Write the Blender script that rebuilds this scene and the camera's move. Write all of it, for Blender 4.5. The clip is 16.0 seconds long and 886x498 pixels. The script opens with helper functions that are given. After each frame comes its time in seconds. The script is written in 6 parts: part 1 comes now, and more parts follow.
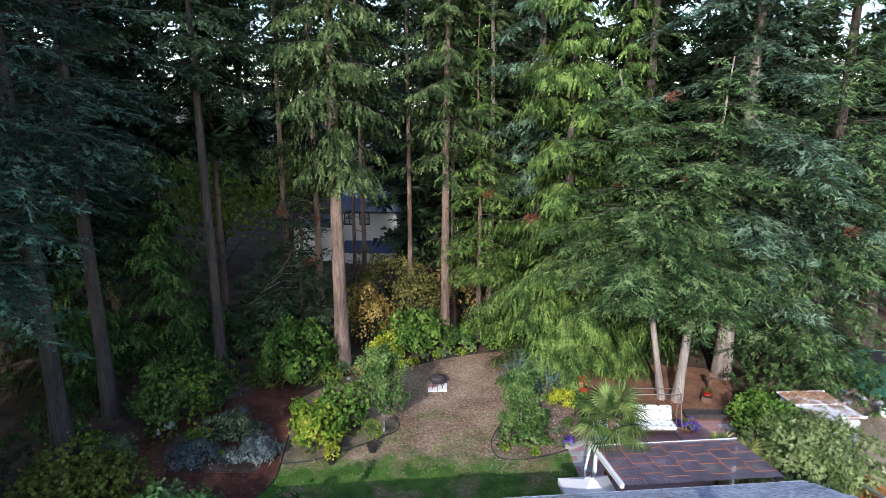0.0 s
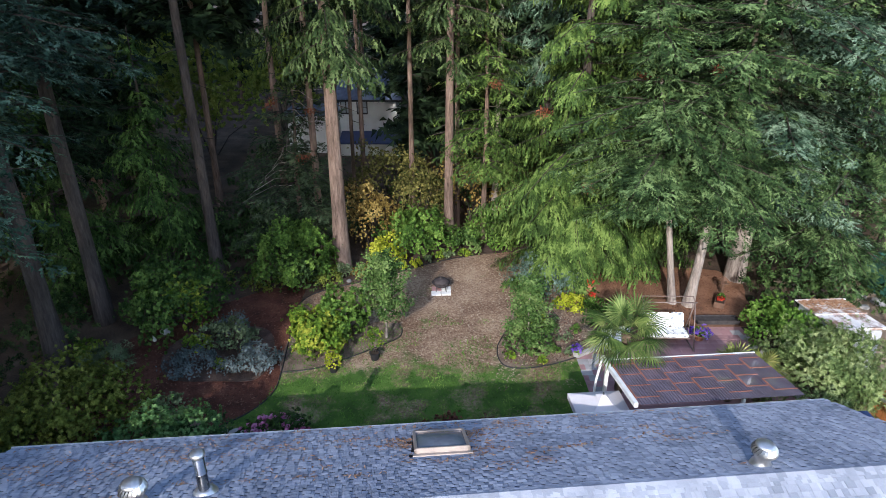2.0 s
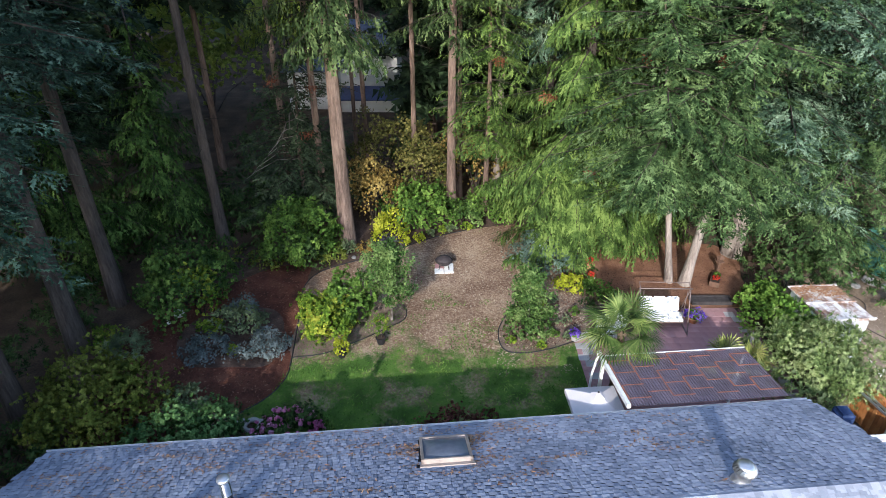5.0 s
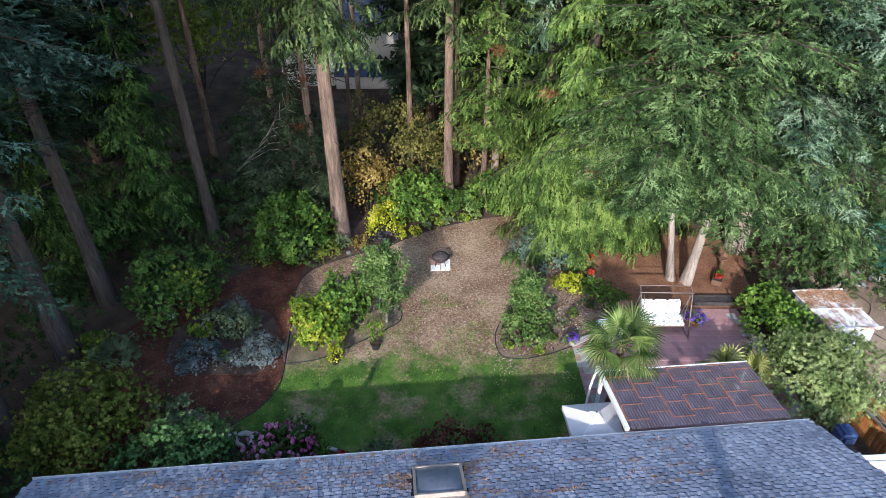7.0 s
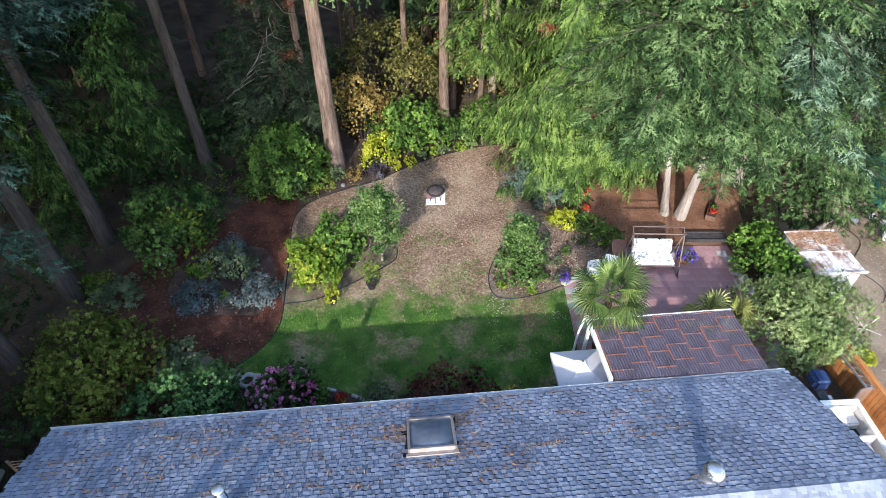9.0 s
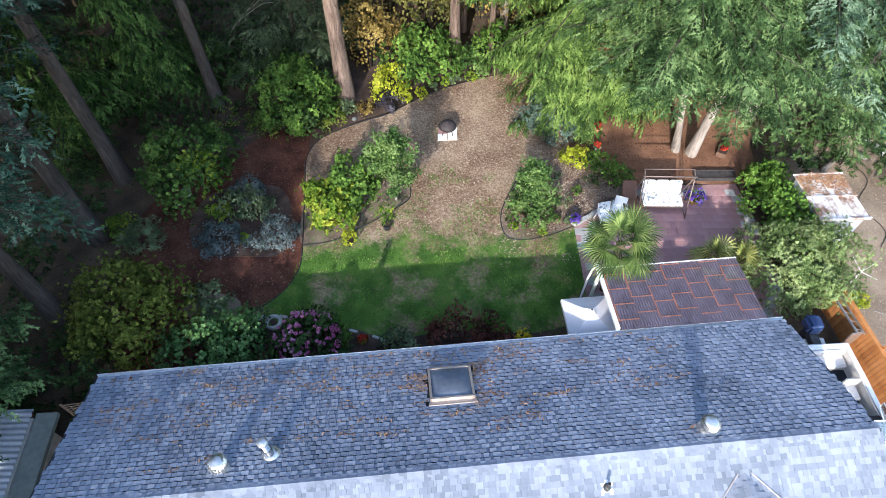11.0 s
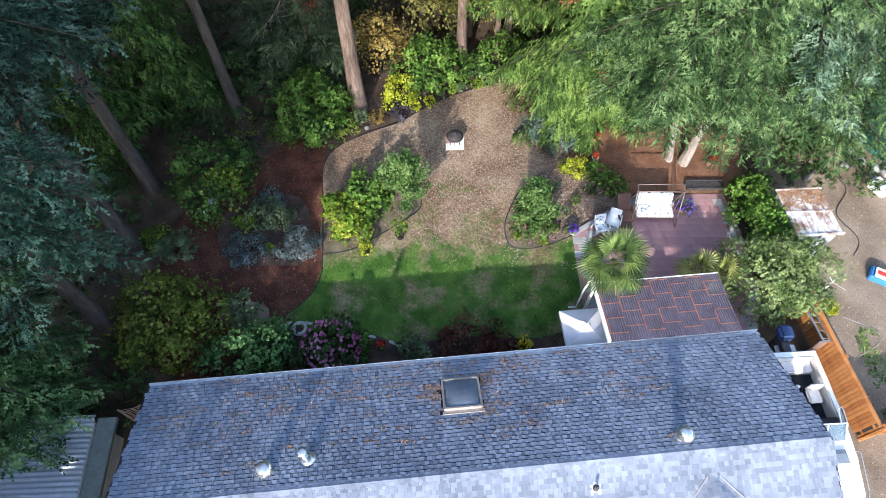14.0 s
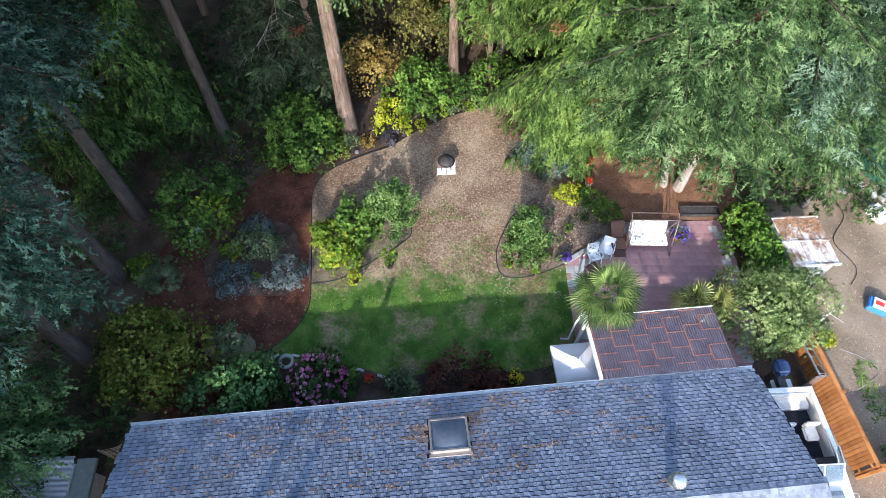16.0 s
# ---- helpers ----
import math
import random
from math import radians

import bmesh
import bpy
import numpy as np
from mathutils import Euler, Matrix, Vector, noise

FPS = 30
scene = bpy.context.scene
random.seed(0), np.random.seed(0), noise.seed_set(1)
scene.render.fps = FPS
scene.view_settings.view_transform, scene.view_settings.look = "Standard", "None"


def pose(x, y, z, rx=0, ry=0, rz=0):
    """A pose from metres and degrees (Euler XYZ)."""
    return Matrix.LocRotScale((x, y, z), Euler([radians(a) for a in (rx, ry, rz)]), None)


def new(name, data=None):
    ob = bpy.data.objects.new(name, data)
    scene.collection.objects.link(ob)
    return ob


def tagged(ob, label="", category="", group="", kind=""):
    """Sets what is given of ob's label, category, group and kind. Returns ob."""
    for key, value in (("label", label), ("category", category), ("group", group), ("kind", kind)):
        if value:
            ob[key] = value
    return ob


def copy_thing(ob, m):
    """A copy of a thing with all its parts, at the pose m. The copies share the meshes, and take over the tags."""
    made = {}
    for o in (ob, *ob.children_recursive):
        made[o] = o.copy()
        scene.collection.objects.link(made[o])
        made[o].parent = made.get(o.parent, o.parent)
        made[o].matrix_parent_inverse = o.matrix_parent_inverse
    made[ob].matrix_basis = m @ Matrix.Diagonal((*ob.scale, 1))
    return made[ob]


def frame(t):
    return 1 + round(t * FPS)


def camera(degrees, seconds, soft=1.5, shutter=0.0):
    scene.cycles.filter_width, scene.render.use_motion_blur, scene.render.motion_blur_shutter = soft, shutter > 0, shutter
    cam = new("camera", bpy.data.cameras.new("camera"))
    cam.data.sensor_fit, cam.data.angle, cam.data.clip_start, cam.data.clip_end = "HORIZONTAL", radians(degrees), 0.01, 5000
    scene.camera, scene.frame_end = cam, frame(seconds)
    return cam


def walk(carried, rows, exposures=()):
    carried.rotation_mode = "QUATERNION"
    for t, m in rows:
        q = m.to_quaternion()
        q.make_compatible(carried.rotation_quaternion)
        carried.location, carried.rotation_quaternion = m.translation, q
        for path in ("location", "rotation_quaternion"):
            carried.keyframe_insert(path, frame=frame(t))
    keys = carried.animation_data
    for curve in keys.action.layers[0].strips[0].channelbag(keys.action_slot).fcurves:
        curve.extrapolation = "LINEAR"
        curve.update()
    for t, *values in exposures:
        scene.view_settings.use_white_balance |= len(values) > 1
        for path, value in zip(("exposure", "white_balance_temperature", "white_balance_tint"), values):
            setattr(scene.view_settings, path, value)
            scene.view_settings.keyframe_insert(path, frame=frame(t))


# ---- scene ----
cam = camera(71.2, 16.0, 0.55)
METRES, EYE, TILT, LEAN, TURN = 14.5, 12.9, -13.7, 0.0, 0.0
ROWS = [
    (0.0, 0.0, 0.0, 0.0, 0.0, 0.0, 0.0),
    (0.5, -0.0037, 0.032, 0.008, 0.0, -1.43, -0.01),
    (1.0, -0.0078, 0.0637, 0.0176, -0.01, -4.33, -0.04),
    (1.5, -0.0103, 0.0931, 0.0272, 0.0, -7.57, -0.09),
    (2.0, -0.0119, 0.1183, 0.0358, 0.01, -10.58, -0.09),
    (2.5, -0.0147, 0.129, 0.049, 0.02, -13.54, -0.08),
    (3.0, -0.0162, 0.1267, 0.0641, 0.03, -16.39, -0.07),
    (3.5, -0.0171, 0.1216, 0.0925, 0.04, -17.39, -0.03),
    (4.0, -0.017, 0.1133, 0.1271, 0.06, -17.36, -0.02),
    (4.5, -0.018, 0.1091, 0.1626, 0.03, -17.32, -0.01),
    (5.0, -0.0184, 0.1195, 0.1948, 0.06, -17.22, -0.0),
    (7.5, -0.0037, 0.2179, 0.3123, 0.07, -23.28, 0.01),
    (8.0, -0.0001, 0.2289, 0.342, 0.05, -25.99, 0.03),
    (8.5, 0.0049, 0.2396, 0.3749, 0.04, -28.58, 0.04),
    (9.0, 0.0071, 0.2524, 0.4078, 0.03, -31.09, 0.06),
    (11.5, -0.0425, 0.2996, 0.568, -0.01, -43.26, 0.09),
    (12.0, -0.0537, 0.3033, 0.6036, -0.04, -45.14, 0.1),
    (12.5, -0.059, 0.3009, 0.6466, -0.03, -45.52, 0.11),
    (13.0, -0.0595, 0.2912, 0.6933, -0.03, -45.47, 0.12),
    (13.5, -0.058, 0.2879, 0.7282, -0.04, -45.43, 0.12),
    (14.0, -0.0538, 0.2949, 0.7511, -0.03, -45.38, 0.13),
    (14.5, -0.0484, 0.3093, 0.7659, -0.04, -45.32, 0.13),
    (15.0, -0.0416, 0.3289, 0.7726, -0.05, -45.27, 0.13),
    (15.5, -0.0338, 0.3507, 0.7778, -0.06, -45.21, 0.14),
    (16.0, -0.0252, 0.3705, 0.7827, -0.05, -45.15, 0.18),
]
EXPOSURES = [(0.0, 1.36, 5950, 14), (3.5, 1.42, 6150, 13), (5.0, 1.56, 6150, 12.5), (7.5, 1.69, 6200, 12), (9.0, 1.87, 6200, 11), (12.0, 1.97, 6200, 10), (16.0, 1.97, 6200, 10)]
walk(cam, [(t, pose(0, 0, EYE, TILT, LEAN, TURN) @ pose(METRES * x, METRES * y, METRES * z, 90 + pitch, roll, yaw)) for t, x, y, z, yaw, pitch, roll in ROWS], EXPOSURES)
SKY_POWER, SUN_POWER = 0.166, 2.0

# ---- world and sun ----
SUN_WAY = Vector((2.34, 9.75, -4.9)).normalized()
world = bpy.data.worlds.new("sky")
scene.world = world
world.use_nodes = True
wn = world.node_tree.nodes
sky = wn.new("ShaderNodeTexSky")
sky.sky_type = "NISHITA"
sky.sun_disc = False
sky.sun_elevation = radians(26.1)
sky.sun_rotation = math.atan2(-SUN_WAY.x, -SUN_WAY.y)
sky.dust_density = 1.0
wn["Background"].inputs["Strength"].default_value = SKY_POWER
world.node_tree.links.new(sky.outputs["Color"], wn["Background"].inputs["Color"])
sun_data = bpy.data.lights.new("sun", "SUN")
sun_data.energy, sun_data.angle, sun_data.color = SUN_POWER, radians(0.6), (1.0, 0.95, 0.87)
sun = new("sun", sun_data)
sun.matrix_world = Matrix.Translation((0, 0, 60)) @ SUN_WAY.to_track_quat("-Z", "Y").to_matrix().to_4x4()


# ---- materials ----
def material(name, stops, scale=6.0, rough=0.8, metal=0.0, bump=0.3, fine=60.0, island=0.0, objrand=0.0, through_light=0.0, spec=0.3, bump_dist=0.01, grit=0.45, stretch=1.0, gain=1.1):
    """A surface: a noise ramp of colours, fine grain, relief; island / objrand: how much single pieces differ."""
    m = bpy.data.materials.new(name)
    m.use_nodes = True
    n, l = m.node_tree.nodes, m.node_tree.links
    b = n["Principled BSDF"]
    co = n.new("ShaderNodeTexCoord")
    grainmap = n.new("ShaderNodeMapping")
    grainmap.inputs["Scale"].default_value = (1, 1, stretch)
    l.new(co.outputs["Object"], grainmap.inputs["Vector"])
    big = n.new("ShaderNodeTexNoise")
    big.inputs["Scale"].default_value, big.inputs["Detail"].default_value = scale, 5
    l.new(grainmap.outputs["Vector"], big.inputs["Vector"])
    fine_n = n.new("ShaderNodeTexNoise")
    fine_n.inputs["Scale"].default_value, fine_n.inputs["Detail"].default_value = fine, 4
    fine_n.inputs["Roughness"].default_value = 0.7
    l.new(grainmap.outputs["Vector"], fine_n.inputs["Vector"])
    mix = n.new("ShaderNodeMath")
    mix.operation = "MULTIPLY_ADD"
    mix.inputs[1].default_value = grit
    l.new(fine_n.outputs["Fac"], mix.inputs[0])
    half = n.new("ShaderNodeMath")
    half.operation = "MULTIPLY_ADD"
    half.inputs[1].default_value, half.inputs[2].default_value = gain, 0.5 - 0.5 * gain - 0.5 * grit
    l.new(big.outputs["Fac"], half.inputs[0])
    l.new(half.outputs[0], mix.inputs[2])
    fac = mix.outputs[0]
    for amount, kind in ((island, "ShaderNodeNewGeometry"), (objrand, "ShaderNodeObjectInfo")):
        if amount:
            r = n.new(kind)
            a = n.new("ShaderNodeMath")
            a.operation = "MULTIPLY_ADD"
            a.inputs[1].default_value = amount
            l.new(r.outputs["Random Per Island" if kind.endswith("Geometry") else "Random"], a.inputs[0])
            c = n.new("ShaderNodeMath")
            c.operation = "SUBTRACT"
            c.inputs[1].default_value = amount / 2
            l.new(fac, c.inputs[0])
            l.new(c.outputs[0], a.inputs[2])
            fac = a.outputs[0]
    ramp = n.new("ShaderNodeValToRGB")
    e = ramp.color_ramp.elements
    while len(e) < len(stops):
        e.new(0.5)
    for k, (p, c) in enumerate(stops):
        e[k].position, e[k].color = p, (*c, 1)
    l.new(fac, ramp.inputs["Fac"])
    l.new(ramp.outputs["Color"], b.inputs["Base Color"])
    b.inputs["Roughness"].default_value, b.inputs["Metallic"].default_value = rough, metal
    b.inputs["Specular IOR Level"].default_value = spec
    if bump:
        bu = n.new("ShaderNodeBump")
        bu.inputs["Strength"].default_value, bu.inputs["Distance"].default_value = bump, bump_dist
        l.new(fine_n.outputs["Fac"], bu.inputs["Height"])
        l.new(bu.outputs["Normal"], b.inputs["Normal"])
    if through_light:
        tr = n.new("ShaderNodeBsdfTranslucent")
        l.new(ramp.outputs["Color"], tr.inputs["Color"])
        ms = n.new("ShaderNodeMixShader")
        ms.inputs["Fac"].default_value = through_light
        l.new(b.outputs["BSDF"], ms.inputs[1])
        l.new(tr.outputs["BSDF"], ms.inputs[2])
        l.new(ms.outputs["Shader"], n["Material Output"].inputs["Surface"])
    return m


def leafy(name, dark, mid, light, rough=0.75):
    return material(name, [(0.12, dark), (0.5, mid), (0.88, light)], scale=1.5, fine=9.0, rough=rough, bump=0, gain=2.6, grit=0.6, island=0.42, through_light=0.14, spec=0.1)


FIR = leafy("fir_needles", (0.012, 0.026, 0.009), (0.041, 0.08, 0.026), (0.15, 0.225, 0.088))
FIR_BLUE = leafy("blue_fir_needles", (0.012, 0.026, 0.016), (0.047, 0.09, 0.052), (0.185, 0.265, 0.18))
# blue fir needles again, darkened for the shade on the left trees
BLUE_SHADE = leafy("shaded_blue_needles", (0.009, 0.021, 0.014), (0.029, 0.06, 0.039), (0.1, 0.158, 0.115))
# cedar sprays in a darker tone that stands for shade
SHADE_CEDAR = leafy("shaded_cedar_sprays", (0.012, 0.026, 0.006), (0.036, 0.076, 0.016), (0.11, 0.18, 0.042))
SPRUCE = leafy("drooping_needles", (0.013, 0.024, 0.008), (0.038, 0.066, 0.02), (0.125, 0.17, 0.064))
CEDAR = leafy("cedar_sprays", (0.018, 0.036, 0.008), (0.057, 0.104, 0.022), (0.165, 0.24, 0.06))
# fir needles with the gloom of the woods painted into the colour
SHADE_FIR = leafy("shaded_fir_needles", (0.008, 0.015, 0.008), (0.023, 0.044, 0.02), (0.06, 0.098, 0.045))
TEAL = leafy("teal_fir_needles", (0.012, 0.028, 0.017), (0.034, 0.074, 0.046), (0.13, 0.21, 0.145))
PINE = leafy("grey_green_pine_needles", (0.018, 0.03, 0.015), (0.048, 0.074, 0.036), (0.11, 0.145, 0.075))
# bright leaf colour carries the sunlight that the woods keep off these maples
BRIGHT_BG = leafy("sun_coloured_maple_leaves", (0.1, 0.15, 0.02), (0.2, 0.26, 0.04), (0.32, 0.36, 0.08))
BARK = material("fir_bark", [(0.2, (0.055, 0.037, 0.028)), (0.5, (0.165, 0.114, 0.088)), (0.85, (0.3, 0.22, 0.175))], scale=3.0, fine=16, bump=1.0, bump_dist=0.06, rough=0.95, stretch=0.14, grit=0.9)
# darker copy of the fir bark: shade on the trunks put into the colour
SHADE_BARK = material("shaded_furrowed_bark", [(0.2, (0.022, 0.018, 0.015)), (0.5, (0.06, 0.048, 0.041)), (0.85, (0.115, 0.095, 0.082))], scale=3.0, fine=16, bump=1.0, bump_dist=0.06, rough=0.95, stretch=0.14, grit=0.9)
# pale bark; on the right-hand firs the paleness is sunlight put into colour
PALE_SUNLIT_BARK = material("pale_sunlit_bark", [(0.2, (0.12, 0.095, 0.08)), (0.5, (0.28, 0.235, 0.2)), (0.85, (0.45, 0.39, 0.34))], scale=3.0, fine=18, bump=1.0, bump_dist=0.05, rough=0.95, stretch=0.14, grit=0.9)
TWIG = material("twig_bark", [(0.2, (0.02, 0.016, 0.013)), (0.8, (0.06, 0.048, 0.04))], scale=4.0, fine=20, rough=0.95)


# ---- mesh helpers ----
def raw(name, verts, faces, mat, parent=None, smooth=False):
    me = bpy.data.meshes.new(name)
    me.from_pydata(verts, [], faces)
    me.materials.append(mat)
    if smooth:
        me.polygons.foreach_set("use_smooth", [True] * len(me.polygons))
    me.update()
    ob = new(name, me)
    ob.parent = parent
    return ob


def leaves(name, quads, mat, parent, label=""):
    """quads: an array (n, k, 3) of single small leaf faces, k corners each, joined into one mesh."""
    q = np.asarray(quads, dtype=np.float32)
    n, k = q.shape[0], q.shape[1]
    me = bpy.data.meshes.new(name)
    me.vertices.add(n * k)
    me.vertices.foreach_set("co", q.reshape(-1))
    me.loops.add(n * k)
    me.loops.foreach_set("vertex_index", np.arange(n * k, dtype=np.int32))
    me.polygons.add(n)
    me.polygons.foreach_set("loop_start", np.arange(0, n * k, k, dtype=np.int32))
    me.materials.append(mat)
    me.update(calc_edges=True)
    me.validate()
    ob = new(name, me)
    ob.parent = parent
    if label:
        ob["label"] = label
    return ob


def part(name, bm, mat, parent=None, label="", smooth=False, bevel=0.0):
    """Links a bmesh as one mesh object under a thing or a part."""
    if bevel:
        bmesh.ops.bevel(bm, geom=bm.edges[:], offset=bevel, segments=2, affect="EDGES", clamp_overlap=True)
    me = bpy.data.meshes.new(name)
    bm.normal_update()
    bm.to_mesh(me)
    bm.free()
    me.materials.append(mat)
    if smooth:
        me.polygons.foreach_set("use_smooth", [True] * len(me.polygons))
    ob = new(name, me)
    ob.parent = parent
    if label:
        ob["label"] = label
    return ob


def box(bm, x0, x1, y0, y1, z0, z1, m=None):
    r = bmesh.ops.create_cube(bm, size=1.0)["verts"]
    bmesh.ops.transform(bm, matrix=Matrix.Translation(((x0 + x1) / 2, (y0 + y1) / 2, (z0 + z1) / 2)) @ Matrix.Diagonal((x1 - x0, y1 - y0, z1 - z0, 1)), verts=r)
    if m is not None:
        bmesh.ops.transform(bm, matrix=m, verts=r)
    return bm


def boxed(*a, m=None):
    return box(bmesh.new(), *a, m=m)


def spun(profile, seg=20, bm=None, m=None):
    """A turned form from (radius, height) pairs."""
    bm = bm or bmesh.new()
    rings = []
    for r, z in profile:
        ring = [bm.verts.new((r * math.cos(2 * math.pi * k / seg), r * math.sin(2 * math.pi * k / seg), z)) for k in range(seg)]
        rings.append(ring)
    made = [v for g in rings for v in g]
    for a, b in zip(rings, rings[1:]):
        for k in range(seg):
            bm.faces.new((a[k], a[(k + 1) % seg], b[(k + 1) % seg], b[k]))
    bm.faces.new(rings[0][::-1])
    bm.faces.new(rings[-1])
    if m is not None:
        bmesh.ops.transform(bm, matrix=m, verts=made)
    return bm


def rod(points, r0, r1=None, seg=8, bm=None):
    """A bent round bar through points."""
    bm = bm or bmesh.new()
    r1 = r0 if r1 is None else r1
    pts = [Vector(p) for p in points]
    rings = []
    for k, p in enumerate(pts):
        d = (pts[min(k + 1, len(pts) - 1)] - pts[max(k - 1, 0)]).normalized()
        q = d.to_track_quat("Z", "Y")
        r = r0 + (r1 - r0) * k / (len(pts) - 1)
        rings.append([bm.verts.new(p + q @ Vector((r * math.cos(2 * math.pi * j / seg), r * math.sin(2 * math.pi * j / seg), 0))) for j in range(seg)])
    for a, b in zip(rings, rings[1:]):
        for j in range(seg):
            bm.faces.new((a[j], a[(j + 1) % seg], b[(j + 1) % seg], b[j]))
    bm.faces.new(rings[0][::-1])
    bm.faces.new(rings[-1])
    return bm


def thing(name, x, y, z=0.0, turn=0.0, label="", category="", group="", kind=""):
    ob = new(name)
    ob.matrix_world = pose(x, y, z, 0, 0, turn)
    return tagged(ob, label, category, group, kind)


# ---- trees ----
def trunk_line(h, lean, wob, rng):
    zs = np.linspace(0, 1, 12)
    px, py = rng.normal(0, wob, 2)
    ph = rng.uniform(0, 6.28)
    return np.stack([lean[0] * zs + px * np.sin(zs * 5 + ph) * zs, lean[1] * zs + py * np.cos(zs * 4 + ph) * zs, zs * h], 1)


def trunk_mesh(line, r0, r1, mat, parent, rng, seg=12):
    verts, faces = [], []
    n = len(line)
    for k, p in enumerate(line):
        f = k / (n - 1)
        r = (r0 * (1 - f) + r1 * f) * (1.35 if k == 0 else 1.0)
        for j in range(seg):
            a = 2 * math.pi * j / seg
            w = r * (1 + 0.06 * math.sin(3 * a + k) + rng.normal(0, 0.02))
            verts.append((p[0] + w * math.cos(a), p[1] + w * math.sin(a), p[2] - (0.1 if k == 0 else 0)))
    for k in range(n - 1):
        for j in range(seg):
            a, b = k * seg + j, k * seg + (j + 1) % seg
            faces.append((a, b, b + seg, a + seg))
    faces.append(tuple(range((n - 1) * seg, n * seg)))
    return raw("trunk", verts, faces, mat, parent, smooth=True)


def unit(v):
    return v / np.maximum(np.linalg.norm(v, axis=-1, keepdims=True), 1e-6)


FROND = ((0, 1, 4), (1, 2, 5), (2, 3, 6), (1, 0, 7), (2, 1, 8), (3, 2, 9))


def fronds(name, foot, way, face, length, width, sag, mat, parent, rng, label=""):
    """Flat serrated needle sprays, one for each foot: a stem of three joints with three teeth on either side."""
    n = len(foot)
    way = unit(way)
    face = unit(face - way * (face * way).sum(1, keepdims=True))
    side = np.cross(way, face)
    fall = np.array([0, 0, -1.0])
    co = np.empty((n, 10, 3), dtype=np.float32)
    ln, wd, sg = length[:, None], width[:, None], sag[:, None]
    for k in range(4):
        u = k / 3
        co[:, k] = foot + way * ln * u + fall * ln * sg * u * u
    for k in range(3):
        for s, o in ((1, 4), (-1, 7)):
            reach = (0.85, 1.0, 0.6)[k] * rng.uniform(0.65, 1.25, n)[:, None]
            fold = rng.normal(-0.22, 0.22, n)[:, None]
            co[:, o + k] = co[:, k + 1] + side * wd * s * reach + way * ln * rng.uniform(0.0, 0.16, n)[:, None] + face * wd * fold * reach
    idx = (np.arange(n, dtype=np.int32)[:, None] * 10 + np.array(FROND, dtype=np.int32).reshape(1, -1)).reshape(-1)
    me = bpy.data.meshes.new(name)
    me.vertices.add(n * 10)
    me.vertices.foreach_set("co", co.reshape(-1))
    me.loops.add(n * 18)
    me.loops.foreach_set("vertex_index", idx)
    me.polygons.add(n * 6)
    me.polygons.foreach_set("loop_start", np.arange(0, n * 18, 3, dtype=np.int32))
    me.materials.append(mat)
    me.update(calc_edges=True)
    ob = new(name, me)
    ob.parent = parent
    if label:
        ob["label"] = label
    return ob


